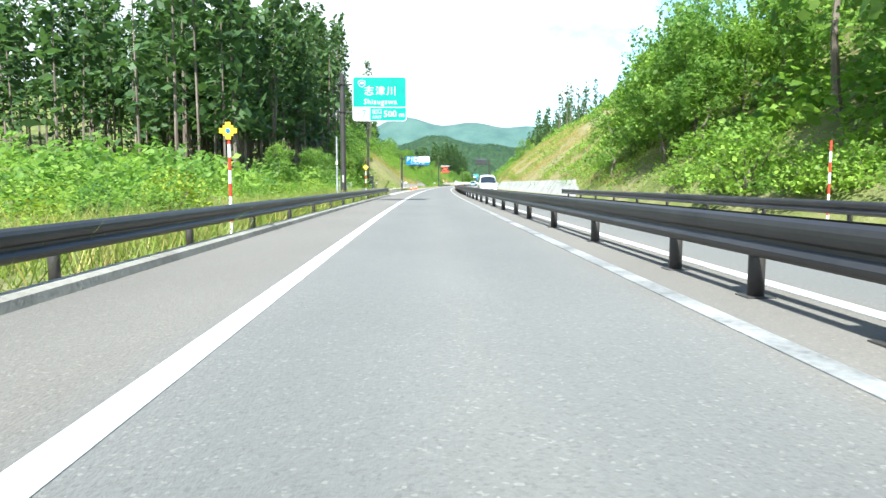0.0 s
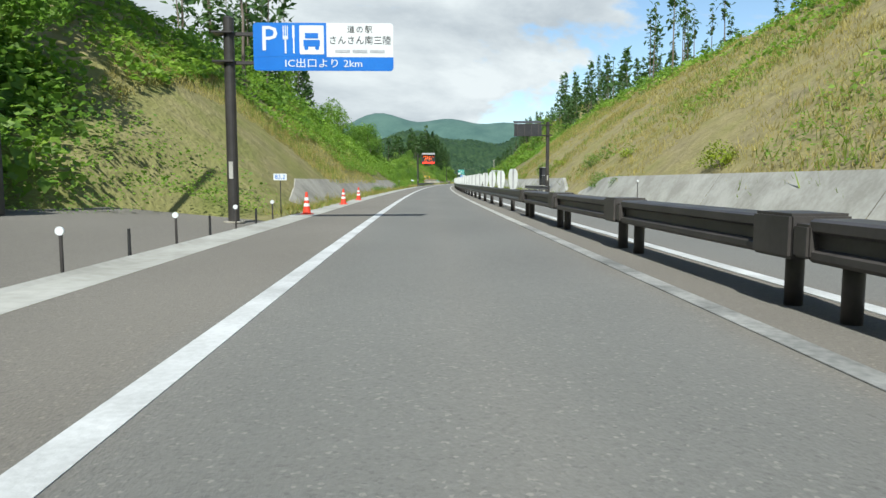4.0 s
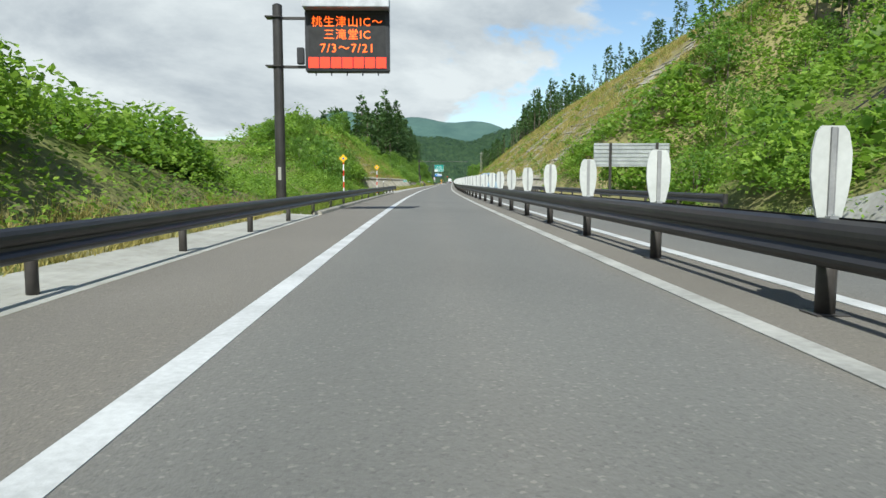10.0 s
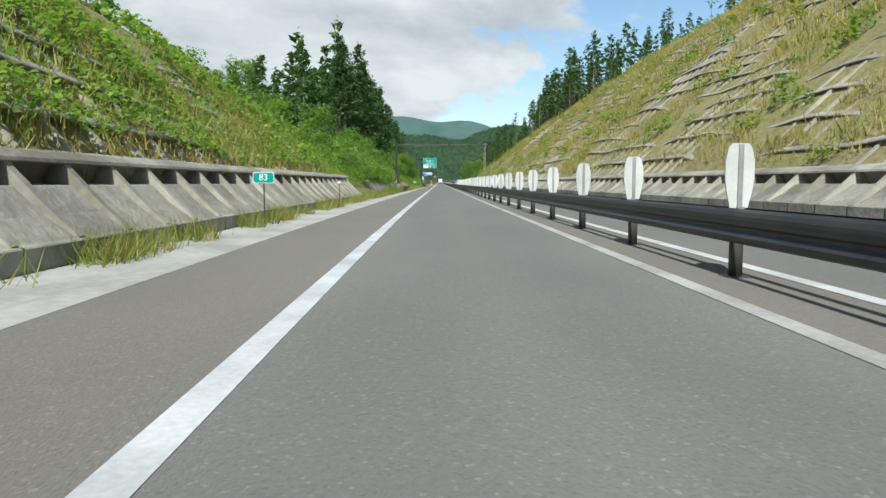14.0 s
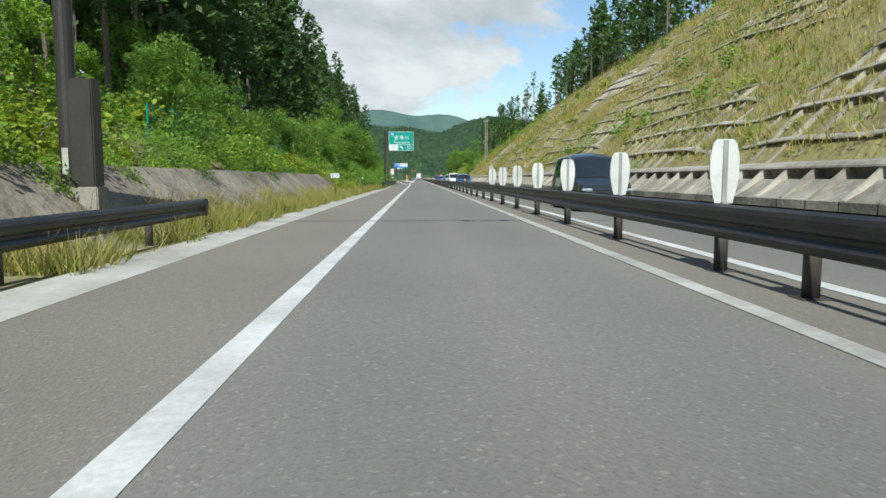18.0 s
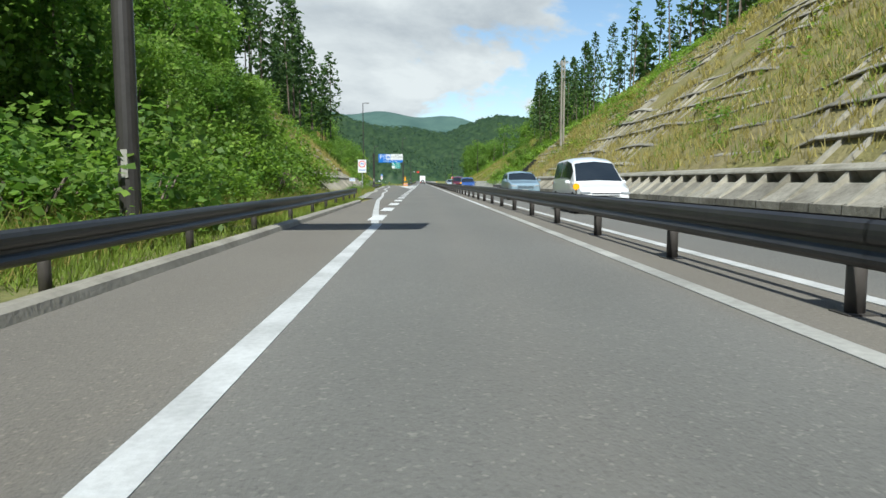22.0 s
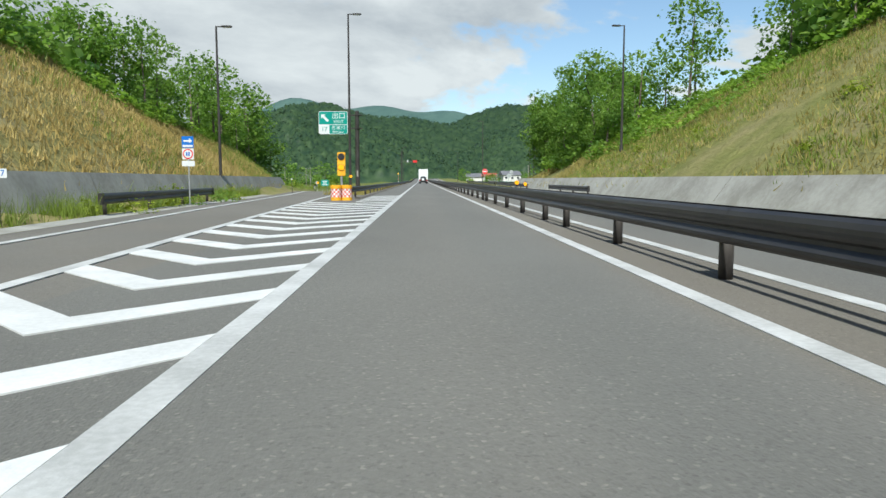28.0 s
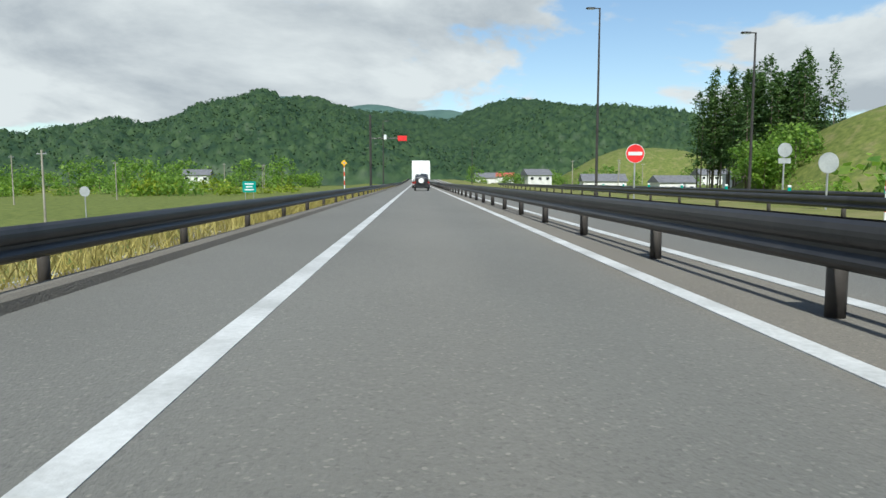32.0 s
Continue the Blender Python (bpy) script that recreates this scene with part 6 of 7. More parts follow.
arrow_shape(t, -2.12, 5.08, .52, SIGN_WHITE, -.070)
words("出口", .46, SIGN_WHITE, t, -1.22, -.070, 5.22)
words("EXIT", .30, SIGN_WHITE, t, -1.22, -.070, 4.84, spread=1.1)
words("17", .42, SIGN_GREEN, t, -2.18, -.070, 4.32)
words("志津川", .29, SIGN_WHITE, t, -1.25, -.070, 4.42, spread=1.15)
words("Shizugawa", .19, SIGN_WHITE, t, -1.25, -.070, 4.16)

# variable message board, left
t = thing("message_board", spot(230, -4.6), "dark LED message board with red and orange characters on a pole", "road sign")
big_pole(t, 0, 6.62, r=.17, arms=(6.25, 4.72), arm_to=3.1)
bm = NB(); box(bm, (2.22, .16, 5.52), (2.70, .40, 1.92), bevel=.03); part("housing", bm, CABINET, t)
bm = NB(); box(bm, (2.22, -.10, 6.66), (2.72, .78, .36), bevel=.02); part("sun_hood", bm, GALV, t, "pale grey sun hood")
bm = NB(); box(bm, (2.22, -.05, 5.50), (2.46, .012, 1.72)); part("screen", bm, BLACK, t)
words("桃生津山IC～", .36, LED_ORANGE, t, 2.22, -.062, 6.10, spread=1.12)
words("三滝堂IC", .36, LED_ORANGE, t, 2.22, -.062, 5.70, spread=1.12)
words("7/3～7/21", .38, LED_ORANGE, t, 2.22, -.062, 5.28, spread=1.15)
bm = NB()
for i in range(7):
    box(bm, (1.14 + .36 * i, -.060, 4.84), (.31, .006, .33), bevel=.0)
part("warning_bar", bm, LED_RED, t, "row of unreadable glowing red characters")
bm = NB(); box(bm, (.72, .02, 5.05), (.22, .22, .52), bevel=.02); part("junction_box", bm, CABINET, t)
bm = NB()
for i in range(5):
    cyl(bm, (1.2 + .5 * i, .02, 4.44), .02, .14, 8)
part("drip_rods", bm, CABINET, t)

# message board across the road, seen from behind
t = thing("message_board", spot(141, 9.8), "back of a dark message board on a tall pole", "road sign")
big_pole(t, 0, 5.75, r=.15, arms=(5.55, 4.72), arm_to=-2.5)
bm = NB(); box(bm, (-1.6, .1, 5.15), (2.2, .35, .98), bevel=.02); part("housing", bm, CABINET, t)
bm = NB(); box(bm, (-1.6, .45, 5.82), (2.25, 1.1, .05), m=Matrix.Rotation(radians(12), 4, "X")); part("sun_hood", bm, POST, t)
bm = NB()
for i in range(4):
    box(bm, (-2.45 + .56 * i, -.12, 5.15), (.05, .06, 1.0))
part("back_ribs", bm, POST, t)
for q, d, w, h in ((144.2, 9.95, .62, 1.50), (142.8, 9.95, .55, .82)):
    c = thing("control_cabinet", spot(q, d), "dark steel control cabinet on a plinth by the rail", "cabinet", "control cabinets")
    bm = NB(); box(bm, (0, 0, .68 + h / 2), (w, .5, h), bevel=.015); part("body", bm, CABINET, c)
    bm = NB(); box(bm, (0, 0, .34), (w + .1, .6, .70), bevel=.02); part("plinth", bm, CONCRETE_PALE, c)
    bm = NB(); box(bm, (0, -.257, .68 + h / 2), (w - .08, .012, h - .1), bevel=.004); part("door", bm, CABINET, c)
    bm = NB(); box(bm, (w * .3, -.272, .68 + h * .5), (.03, .02, .14)); part("handle", bm, GALV, c)
    bm = NB(); box(bm, (0, 0, .70 + h), (w + .06, .58, .04)); part("roof", bm, GALV, c)

# camera gantry
t = thing("camera_gantry", spot(384.25, -5.75), "slim dark gantry arm with small cameras across the lanes", "gantry")
big_pole(t, 0, 6.6, r=.15)
bm = NB(); cyl(bm, (-.2, 0, 6.12), .055, 12.5, 10, axis="x", r2=.04); part("beam", bm, POLE_BROWN, t)
for x, z in ((6.2, 6.0), (7.1, 6.24), (11.85, 5.98)):
    bm = NB(); box(bm, (x, -.05, z), (.20, .32, .15), bevel=.02); cyl(bm, (x, 0, min(z, 6.1)), .02, .2, 8); part("camera_unit", bm, CABINET, t)
bm = NB(); box(bm, (.22, .05, 1.75), (.44, .34, 1.72), bevel=.02); part("equipment_box", bm, POLE_BROWN, t)
bm = NB(); box(bm, (.22, .05, .42), (.52, .42, .95), bevel=.02); part("plinth", bm, CONCRETE, t)

# roadside distance posts
def distance_post(s, d, text, green=False):
    t = thing("distance_post", spot(s, d), "small green kilometre plate on a thin post" if green else "small white distance plate on a thin dark post", "marker post", "distance posts")
    bm = NB(); cyl(bm, (0, .02, -.2), .017, 1.42, 8); part("post", bm, POST, t)
    if green:
        plate(t, "border", -.25, .25, 1.02, 1.28, SIGN_WHITE, -.005, .012, .05)
        plate(t, "plate", -.235, .235, 1.035, 1.265, SIGN_GREEN, -.009, .004, .045)
        words(text, .22, SIGN_WHITE, t, 0, -.012, 1.15)
    else:
        plate(t, "plate", -.205, .205, 1.06, 1.26, SIGN_WHITE, -.005, .012, .02)
        words(text, .19, SIGN_BLUE, t, 0, -.009, 1.16)


for q, d, tx, g in ((105.7, -4.3, "83.2", 0), (206, -4.2, "83.1", 0), (305.2, -4.1, "83", 1), (406.5, -4.1, "82.9", 0), (507.5, -4.9, "82.8", 0), (608.5, -9.0, "82.7", 0)):
    distance_post(q, d, tx, g)


def reflector(s, d, h=1.05, label="thin dark post with a white round reflector"):
    t = thing("reflector_post", spot(s, d), label, "marker post", "reflector posts")
    bm = NB(); cyl(bm, (0, .015, -.1), .022, h + .05, 8); part("post", bm, POST, t)
    bm = NB(); cyl(bm, (0, -.012, h), .05, .024, 16, axis="y"); part("reflector", bm, SIGN_WHITE, t)


for q, d in ((59.0, -4.2), (173.8, -4.2), (272.6, -4.3), (318, -4.1), (357, -4.2), (423.3, -4.1), (517, -5.1), (597.5, -8.9), (646, -9.6), (116, 9.9), (208, 9.9), (300, 9.9), (345, 9.9), (458, 9.9), (596, 9.9)):
    reflector(q, d)
for i in range(22):
    q = 64.2 + 1.85 * i
    if i % 2:
        reflector(q, -3.98, .47, "flexible black marker with a white reflector")
    else:
        t = thing("reflector_post", spot(q, -3.98), "flexible black marker post beside the pull-off", "marker post", "flexible markers")
        bm = NB(); cyl(bm, (0, 0, -.05), .028, .42, 8, r2=.022); part("post", bm, BLACK, t)

for q, d in ((105.7, -3.5), (115.2, -3.5), (122.3, -3.55)):
    t = thing("traffic_cone", spot(q, d), "red traffic cone with white bands on the gutter", "traffic cone", "traffic cones")
    bm = NB(); box(bm, (0, 0, .02), (.36, .36, .04), bevel=.008); part("base", bm, RED_PAINT, t)
    for z0, z1, mt in ((.04, .26, RED_PAINT), (.26, .35, WHITE_PAINT), (.35, .44, RED_PAINT), (.44, .53, WHITE_PAINT), (.53, .70, RED_PAINT)):
        bm = NB()
        cyl(bm, (0, 0, z0), .135 - .145 * z0, z1 - z0, 18, r2=.135 - .145 * z1)
        part("band", bm, mt, t)


def snow_pole(s, d, flower=True, h=2.06, z=0.0):
    t = thing("snow_pole", spot(s, d, z), "red and white snow pole" + (" topped by a yellow blue-eyed plate" if flower else " on the verge"), "marker post", "snow poles")
    n = 8
    for i in range(n):
        bm = NB(); cyl(bm, (0, 0, h * i / n), .03, h / n, 10); part("band", bm, RED_PAINT if i % 2 else WHITE_PAINT, t)
    if flower:
        bm = NB()
        box(bm, (0, -.04, h + .0), (.10, .02, .34)); box(bm, (0, -.042, h), (.34, .02, .10)); box(bm, (0, -.041, h), (.2, .02, .2))
        part("plate", bm, SIGN_YELLOW, t)
        bm = NB(); cyl(bm, (0, -.062, h), .045, .012, 14, axis="y"); part("reflector", bm, SIGN_BLUE, t)


for q, d in ((15.0, -3.65), (46.2, -3.8), (238.2, -3.55), (256.9, -3.55), (724.7, -4.2)):
    snow_pole(q, d)
for q, d in ((17.8, 10.0), (250, 10.3), (700, 11.6), (664, 13)):
    snow_pole(q, d, False)

# speed limit plate
t = thing("speed_sign", spot(523, -5.5, .1), "white plate with a red-ringed 40 on a steel post", "road sign")
bm = NB(); cyl(bm, (0, .04, -.2), .035, 3.1, 12); part("post", bm, GALV, t)
plate(t, "plate", -.38, .38, 1.75, 2.92, SIGN_WHITE, -.01, .02, .03)
bm = NB(); cyl(bm, (0, -.016, 2.52), .31, .006, 36, axis="y"); part("ring", bm, SIGN_RED, t)
bm = NB(); cyl(bm, (0, -.020, 2.52), .24, .006, 36, axis="y"); part("face", bm, SIGN_WHITE, t)
words("40", .32, SIGN_BLUE, t, 0, -.024, 2.52)
bm = NB()
for i in range(4):
    box(bm, (-.21 + .14 * i, -.013, 1.98), (.10, .004, .10))
part("small_print", bm, SIGN_BLUE, t)

# lane arrow, speed limit and plate beside the slip road
t = thing("speed_sign", spot(621.5, -9.2, .05), "blue arrow board above a red-ringed limit plate on one post", "road sign")
bm = NB(); cyl(bm, (0, .04, -.2), .03, 2.85, 12); part("post", bm, GALV, t)
plate(t, "arrow_board", -.23, .23, 2.23, 2.68, SIGN_BLUE, -.01, .02, .03)
bm = NB(); box(bm, (-.04, -.014, 2.50), (.24, .005, .07)); part("arrow_shaft", bm, SIGN_WHITE, t)
bm = NB(); bm.faces.new([bm.verts.new(p) for p in ((.06, -.015, 2.60), (.06, -.015, 2.40), (.19, -.015, 2.50))]); part("arrow_head", bm, SIGN_WHITE, t)
bm = NB(); box(bm, (0, -.014, 2.30), (.40, .005, .08)); part("caption", bm, SIGN_WHITE, t)
plate(t, "plate", -.23, .23, 1.77, 2.20, SIGN_WHITE, -.01, .02, .03)
bm = NB(); cyl(bm, (0, -.016, 1.985), .20, .006, 32, axis="y"); part("ring", bm, SIGN_RED, t)
bm = NB(); cyl(bm, (0, -.020, 1.985), .155, .006, 32, axis="y"); part("face", bm, SIGN_WHITE, t)
bm = NB(); box(bm, (-.045, -.026, 1.985), (.06, .004, .15)); box(bm, (.045, -.026, 1.985), (.06, .004, .15)); part("numerals", bm, SIGN_BLUE, t)
plate(t, "lower_plate", -.25, .25, 1.50, 1.72, SIGN_WHITE, -.01, .02, .02)

# round sign backs on the far side
def sign_back(s, d, h, z=0.0, two=True, r=.30):
    t = thing("road_sign", spot(s, d, z), "grey back of a round sign on a steel post", "road sign", "sign backs")
    bm = NB(); cyl(bm, (0, .05, -.3), .035, h + .3, 12); part("post", bm, GALV, t)
    bm = NB(); cyl(bm, (0, 0, h - r), r, .02, 28, axis="y"); box(bm, (0, .03, h - r), (2 * r, .02, .04)); part("disc", bm, SIGN_BACK, t)
    if two:
        plate(t, "extra_plate", -.26, .26, h - 2 * r - .26, h - 2 * r - .04, SIGN_BACK, 0, .015, .03)


sign_back(467.7, 9.85, 2.75)
sign_back(707, 14.3, 2.0, two=False, r=.36)
sign_back(712, 15.4, 2.6)
sign_back(725, -19.4, 4.6, float(dip(725)) - .1, False)
t = thing("signal_box", spot(706, -16.9, float(dip(706)) - .1), "small dark signal board with a hood on a post", "signal")
bm = NB(); cyl(bm, (0, .06, 0), .045, 2.9, 10); part("post", bm, POLE_BROWN, t)
bm = NB(); box(bm, (0, 0, 2.65), (.52, .10, .70), bevel=.02); part("housing", bm, CABINET, t)
bm = NB(); box(bm, (0, -.07, 2.65), (.36, .03, .50), bevel=.01); part("display", bm, GALV, t)
bm = NB(); box(bm, (0, -.14, 3.02), (.56, .30, .03), bevel=.01); part("hood", bm, CABINET, t)
t = thing("direction_sign", spot(806, -29.0, -4.4), "small teal direction board with white bars on two posts", "road sign")
for x in (-.7, .7):
    bm = NB(); cyl(bm, (x, .06, 0), .06, 5.2, 10); part("post", bm, GALV, t)
plate(t, "board", -1.15, 1.15, 3.4, 5.3, SIGN_GREEN, 0, .04, .12)
for z, w in ((4.85, 1.5), (4.35, 1.1), (3.85, 1.6)):
    bm = NB(); box(bm, (0, -.03, z), (w, .01, .22)); part("bar", bm, SIGN_WHITE, t)
t = thing("no_entry_sign", spot(720, 11.6), "red no-entry disc with a white bar on a post", "road sign")
bm = NB(); cyl(bm, (0, .05, -.2), .04, 3.1, 12); part("post", bm, GALV, t)
bm = NB(); cyl(bm, (0, 0, 2.45), .50, .02, 40, axis="y"); part("disc", bm, SIGN_WHITE, t)
bm = NB(); cyl(bm, (0, -.006, 2.45), .475, .02, 40, axis="y"); part("face", bm, SIGN_RED, t)
bm = NB(); box(bm, (0, -.012, 2.45), (.74, .016, .19)); part("bar", bm, SIGN_WHITE, t)

# back of a large board
t = thing("large_sign", spot(256, 14.3), "ribbed grey back of a large board on two dark posts", "road sign")
for i in range(6):
    plate(t, "panel", -2.65, 2.65, 2.1 + .27 * i, 2.1 + .27 * i + .262, SIGN_BACK, 0, .02, 0, (0, 0, 0, 0))
    bm = NB(); box(bm, (0, -.02, 2.235 + .27 * i), (5.3, .03, .03)); part("rib", bm, GALV, t)
for x in (-1.5, 1.75):
    bm = NB(); box(bm, (x, -.08, 1.75), (.18, .12, 4.0), bevel=.01); part("post", bm, POLE_BROWN, t)

# warning lamp and drums at the nose
t = thing("warning_beacon", spot(629.2, -4.0), "tall yellow beacon box with two round lamps on a post", "signal")
bm = NB(); cyl(bm, (0, 0, -.05), .06, 1.3, 14); part("post", bm, GALV, t)
bm = NB(); box(bm, (0, 0, 1.80), (.40, .16, 1.20), bevel=.02); part("housing", bm, CUSHION_YELLOW, t)
for z, mt in ((2.18, CABINET), (1.64, ORANGE)):
    bm = NB(); cyl(bm, (0, -.13, z), .155, .06, 26, axis="y"); part("lamp", bm, mt, t)
    bm = NB(); cyl(bm, (0, -.095, z), .175, .03, 26, axis="y"); part("rim", bm, POST, t)
disc(629.1, -3.52, 1.02, True, "bright orange round reflector beside the beacon")
for q, d in ((627.6, -4.10), (627.8, -3.60), (628.25, -3.85)):
    t = thing("impact_drum", spot(q, d), "yellow impact drum with red and white chequers", "crash cushion", "impact drums")
    R, N = .26, 16
    bm = NB(); cyl(bm, (0, 0, 0), R, .16, 24); part("base", bm, CUSHION_YELLOW, t)
    bm = NB(); cyl(bm, (0, 0, .58), R + .012, .15, 24); cyl(bm, (0, 0, .73), R * .98, .02, 24); part("lid", bm, CUSHION_YELLOW, t)
    bm = NB(); cyl(bm, (0, 0, .16), R - .004, .42, 24); part("wall", bm, WHITE_PAINT, t)
    bm = NB()
    for row in range(4):
        for c in range(N):
            if (row + c) % 2:
                a0, a1 = 2 * math.pi * c / N, 2 * math.pi * (c + 1) / N
                z0 = .162 + .104 * row
                bm.faces.new([bm.verts.new((R * math.cos(a), R * math.sin(a), z)) for a, z in ((a0, z0), (a1, z0), (a1, z0 + .104), (a0, z0 + .104))])
    part("chequer_band", bm, RED_PAINT, t)

# lamps
def street_lamp(s, d, h, reach=-.9, z=0.0):
    t = thing("street_lamp", spot(s, d, z), "tall slim dark street lamp with a flat head", "street lamp", "junction street lamps")
    bm = NB(); cyl(bm, (0, 0, -.3), .10, h + .3, 12, r2=.055); cyl(bm, (0, 0, 0), .16, .5, 12, r2=.12); part("pole", bm, POLE_BROWN, t)
    bm = NB(); box(bm, (reach * .5, 0, h - .03), (abs(reach), .05, .06)); part("arm", bm, POLE_BROWN, t)
    bm = NB(); box(bm, (reach, 0, h - .02), (.62, .24, .10), bevel=.03); part("lamp_head", bm, POLE_BROWN, t)
    bm = NB(); box(bm, (reach, 0, h - .075), (.42, .18, .02)); part("lens", bm, LAMP_CLEAR, t)


for q, d, h, rch in ((564, -8.7, 12.6, .6), (634.8, -11.7, 9.8, .6), (642.5, -4.9, 12.3, .6), (645, 14.9, 12.2, -.6), (689, 15.5, 12.3, -.6), (729.5, 12.0, 12.2, -.6), (726, 20.7, 10.0, -.6), (790, -5, 10, .6), (860, 14, 11, -.6)):
    g = max(0.0, float(land(q, d))) if abs(d) > 12 else 0.0
    street_lamp(q, d, h - g, rch, g)


def utility_pole(s, d, h, mat=None, r=.13, label="slim grey concrete utility pole"):
    t = thing("utility_pole", spot(s, d, float(land(s, d)) - .1), label, "utility pole", "utility poles")
    bm = NB(); cyl(bm, (0, 0, 0), r, h, 12, r2=r * .75); part("pole", bm, mat or CONCRETE, t)
    bm = NB(); box(bm, (0, 0, h - .4), (1.1, .08, .08)); cyl(bm, (.4, 0, h - .36), .04, .16, 8); cyl(bm, (-.4, 0, h - .36), .04, .16, 8); part("crossarm", bm, GALV, t)


t = thing("camera_pole", spot(98, -9.0), "very tall dark steel pole with an equipment box", "pole")
bm = NB(); cyl(bm, (0, 0, -.1), .17, 13, 16, r2=.12); part("pole", bm, POLE_BROWN, t)
bm = NB(); box(bm, (.45, .1, 1.2), (.5, .4, 1.7), bevel=.02); part("equipment_box", bm, CABINET, t)
t = thing("marker_pole", spot(41.5, -5.0), "thin pale steel pole beside the exit board", "pole")
bm = NB(); cyl(bm, (0, 0, -.1), .06, 3.8, 12, r2=.05); part("pole", bm, GALV, t)
bm = NB(); box(bm, (0, -.07, 2.2), (.10, .06, .22), bevel=.01); part("box", bm, SIGN_WHITE, t)
for q, d, h in ((9, 12.5, 11), (19, 15.5, 12), (540, 16, 10), (541.5, 16.6, 10)):
    utility_pole(q, d, h, label="tall bare grey pole standing in the bushes")
for q, d, h in ((820, -77, 9.5), (840, -66, 8.5), (905, -60, 9), (925, -52, 9), (950, -58, 9), (890, 60, 9), (930, 72, 9), (880, 44, 8), (960, 90, 9), (760, -40, 8)):
    utility_pole(q, d, h)
t = thing("camera_pole", spot(750, -4.3), "dark pole with an arm carrying cameras and an orange sign", "pole")
bm = NB(); cyl(bm, (0, 0, -.1), .12, 7.3, 12, r2=.1); part("pole", bm, POLE_BROWN, t)
bm = NB(); cyl(bm, (0, 0, 5.0), .04, 3.2, 8, axis="x"); part("arm", bm, POLE_BROWN, t)
bm = NB(); box(bm, (1.4, 0, 5.1), (.25, .3, .5), bevel=.04); part("camera_unit", bm, SIGN_WHITE, t)
bm = NB(); box(bm, (3.0, 0, 5.0), (.85, .2, .5), bevel=.02); part("sign_box", bm, SIGN_RED, t)

# stairways up the cut slopes
def stairs(s, d0, n, label):
    t = thing("stairway", spot(s, d0, float(land(s, d0))), label, "stairs", "maintenance stairs")
    slope = (float(land(s, d0 + 7)) - float(land(s, d0))) / 7
    for i in range(n):
        bm = NB(); box(bm, (.3 + .34 * i, 0, .34 * slope * i + .12), (.36, .8, .16)); part("step", bm, CONCRETE, t)
    for y in (-.45, .45):
        bm = NB()
        for i in range(0, n, 3):
            cyl(bm, (.3 + .34 * i, y, .34 * slope * i), .022, 1.05, 8)
        part("baluster", bm, BLACK, t)
        bm = NB()
        L = .34 * n
        box(bm, (.3 + L / 2, y, slope * L / 2 + .98), (L * math.hypot(1, slope), .045, .045), m=Matrix.Rotation(-math.atan(slope), 4, "Y"))
        box(bm, (.3 + L / 2, y, slope * L / 2 + .55), (L * math.hypot(1, slope), .03, .03), m=Matrix.Rotation(-math.atan(slope), 4, "Y"))
        part("handrail", bm, BLACK, t)


stairs(229, 11.5, 18, "concrete stairs with black handrails climbing the slope")

# a smooth drainage chute climbs askew at the end of the slope frames, with black steel steps beside it
t = thing("drainage_chute", Matrix(), "smooth pale concrete drainage chute climbing the slope", "drain")
u = np.linspace(0, 1, 12)
rows = []
for side, w in ((-1, -.55), (1, .55)):
    for lift in (0.0, .16 if side < 0 else .12):
        sq, dq = 544.0 + 5.0 * u - w * .72, 9.95 + 5.6 * u + w * .70
        rows.append(lay(sq, dq, .22 + 3.95 * u + lift - .12))
R = np.stack([rows[0], rows[1], rows[3], rows[2]], 1)
V = R.reshape(-1, 3)
F = [(i * 4 + j, i * 4 + (j + 1) % 4, i * 4 + 4 + (j + 1) % 4, i * 4 + 4 + j) for i in range(11) for j in range(4)] + [(0, 3, 2, 1), (44, 45, 46, 47)]
link_mesh("channel", V, F, CONCRETE_PALE, t)
t = thing("stairway", spot(542.9, 11.25, 1.15), "black steel steps on the slope beside a concrete chute", "stairs", "maintenance stairs")
for i in range(11):
    c = (.28 * i, .26 * i, .235 * i)
    bm = NB(); box(bm, (c[0], c[1], c[2] + .22), (.34, .80, .05), m=Matrix.Rotation(radians(43), 4, "Z")); part("step", bm, BLACK, t)
    bm = NB(); box(bm, (c[0] - .12, c[1] - .11, c[2] + .09), (.03, .80, .26), m=Matrix.Rotation(radians(43), 4, "Z")); part("riser", bm, BLACK, t)
for i in (0, 5, 10):
    bm = NB(); cyl(bm, (.28 * i - .30, .26 * i + .26, .235 * i - .3), .022, 1.25, 8); part("post", bm, BLACK, t)

# ---- vehicles ----
def car_paint(name, c):
    m = material(name, tuple(x * .94 for x in c), c, scale=1.5, rough=.28, spec=.6)
    m.node_tree.nodes["Principled BSDF"].inputs["Coat Weight"].default_value = .8
    m.node_tree.nodes["Principled BSDF"].inputs["Coat Roughness"].default_value = .05
    return m


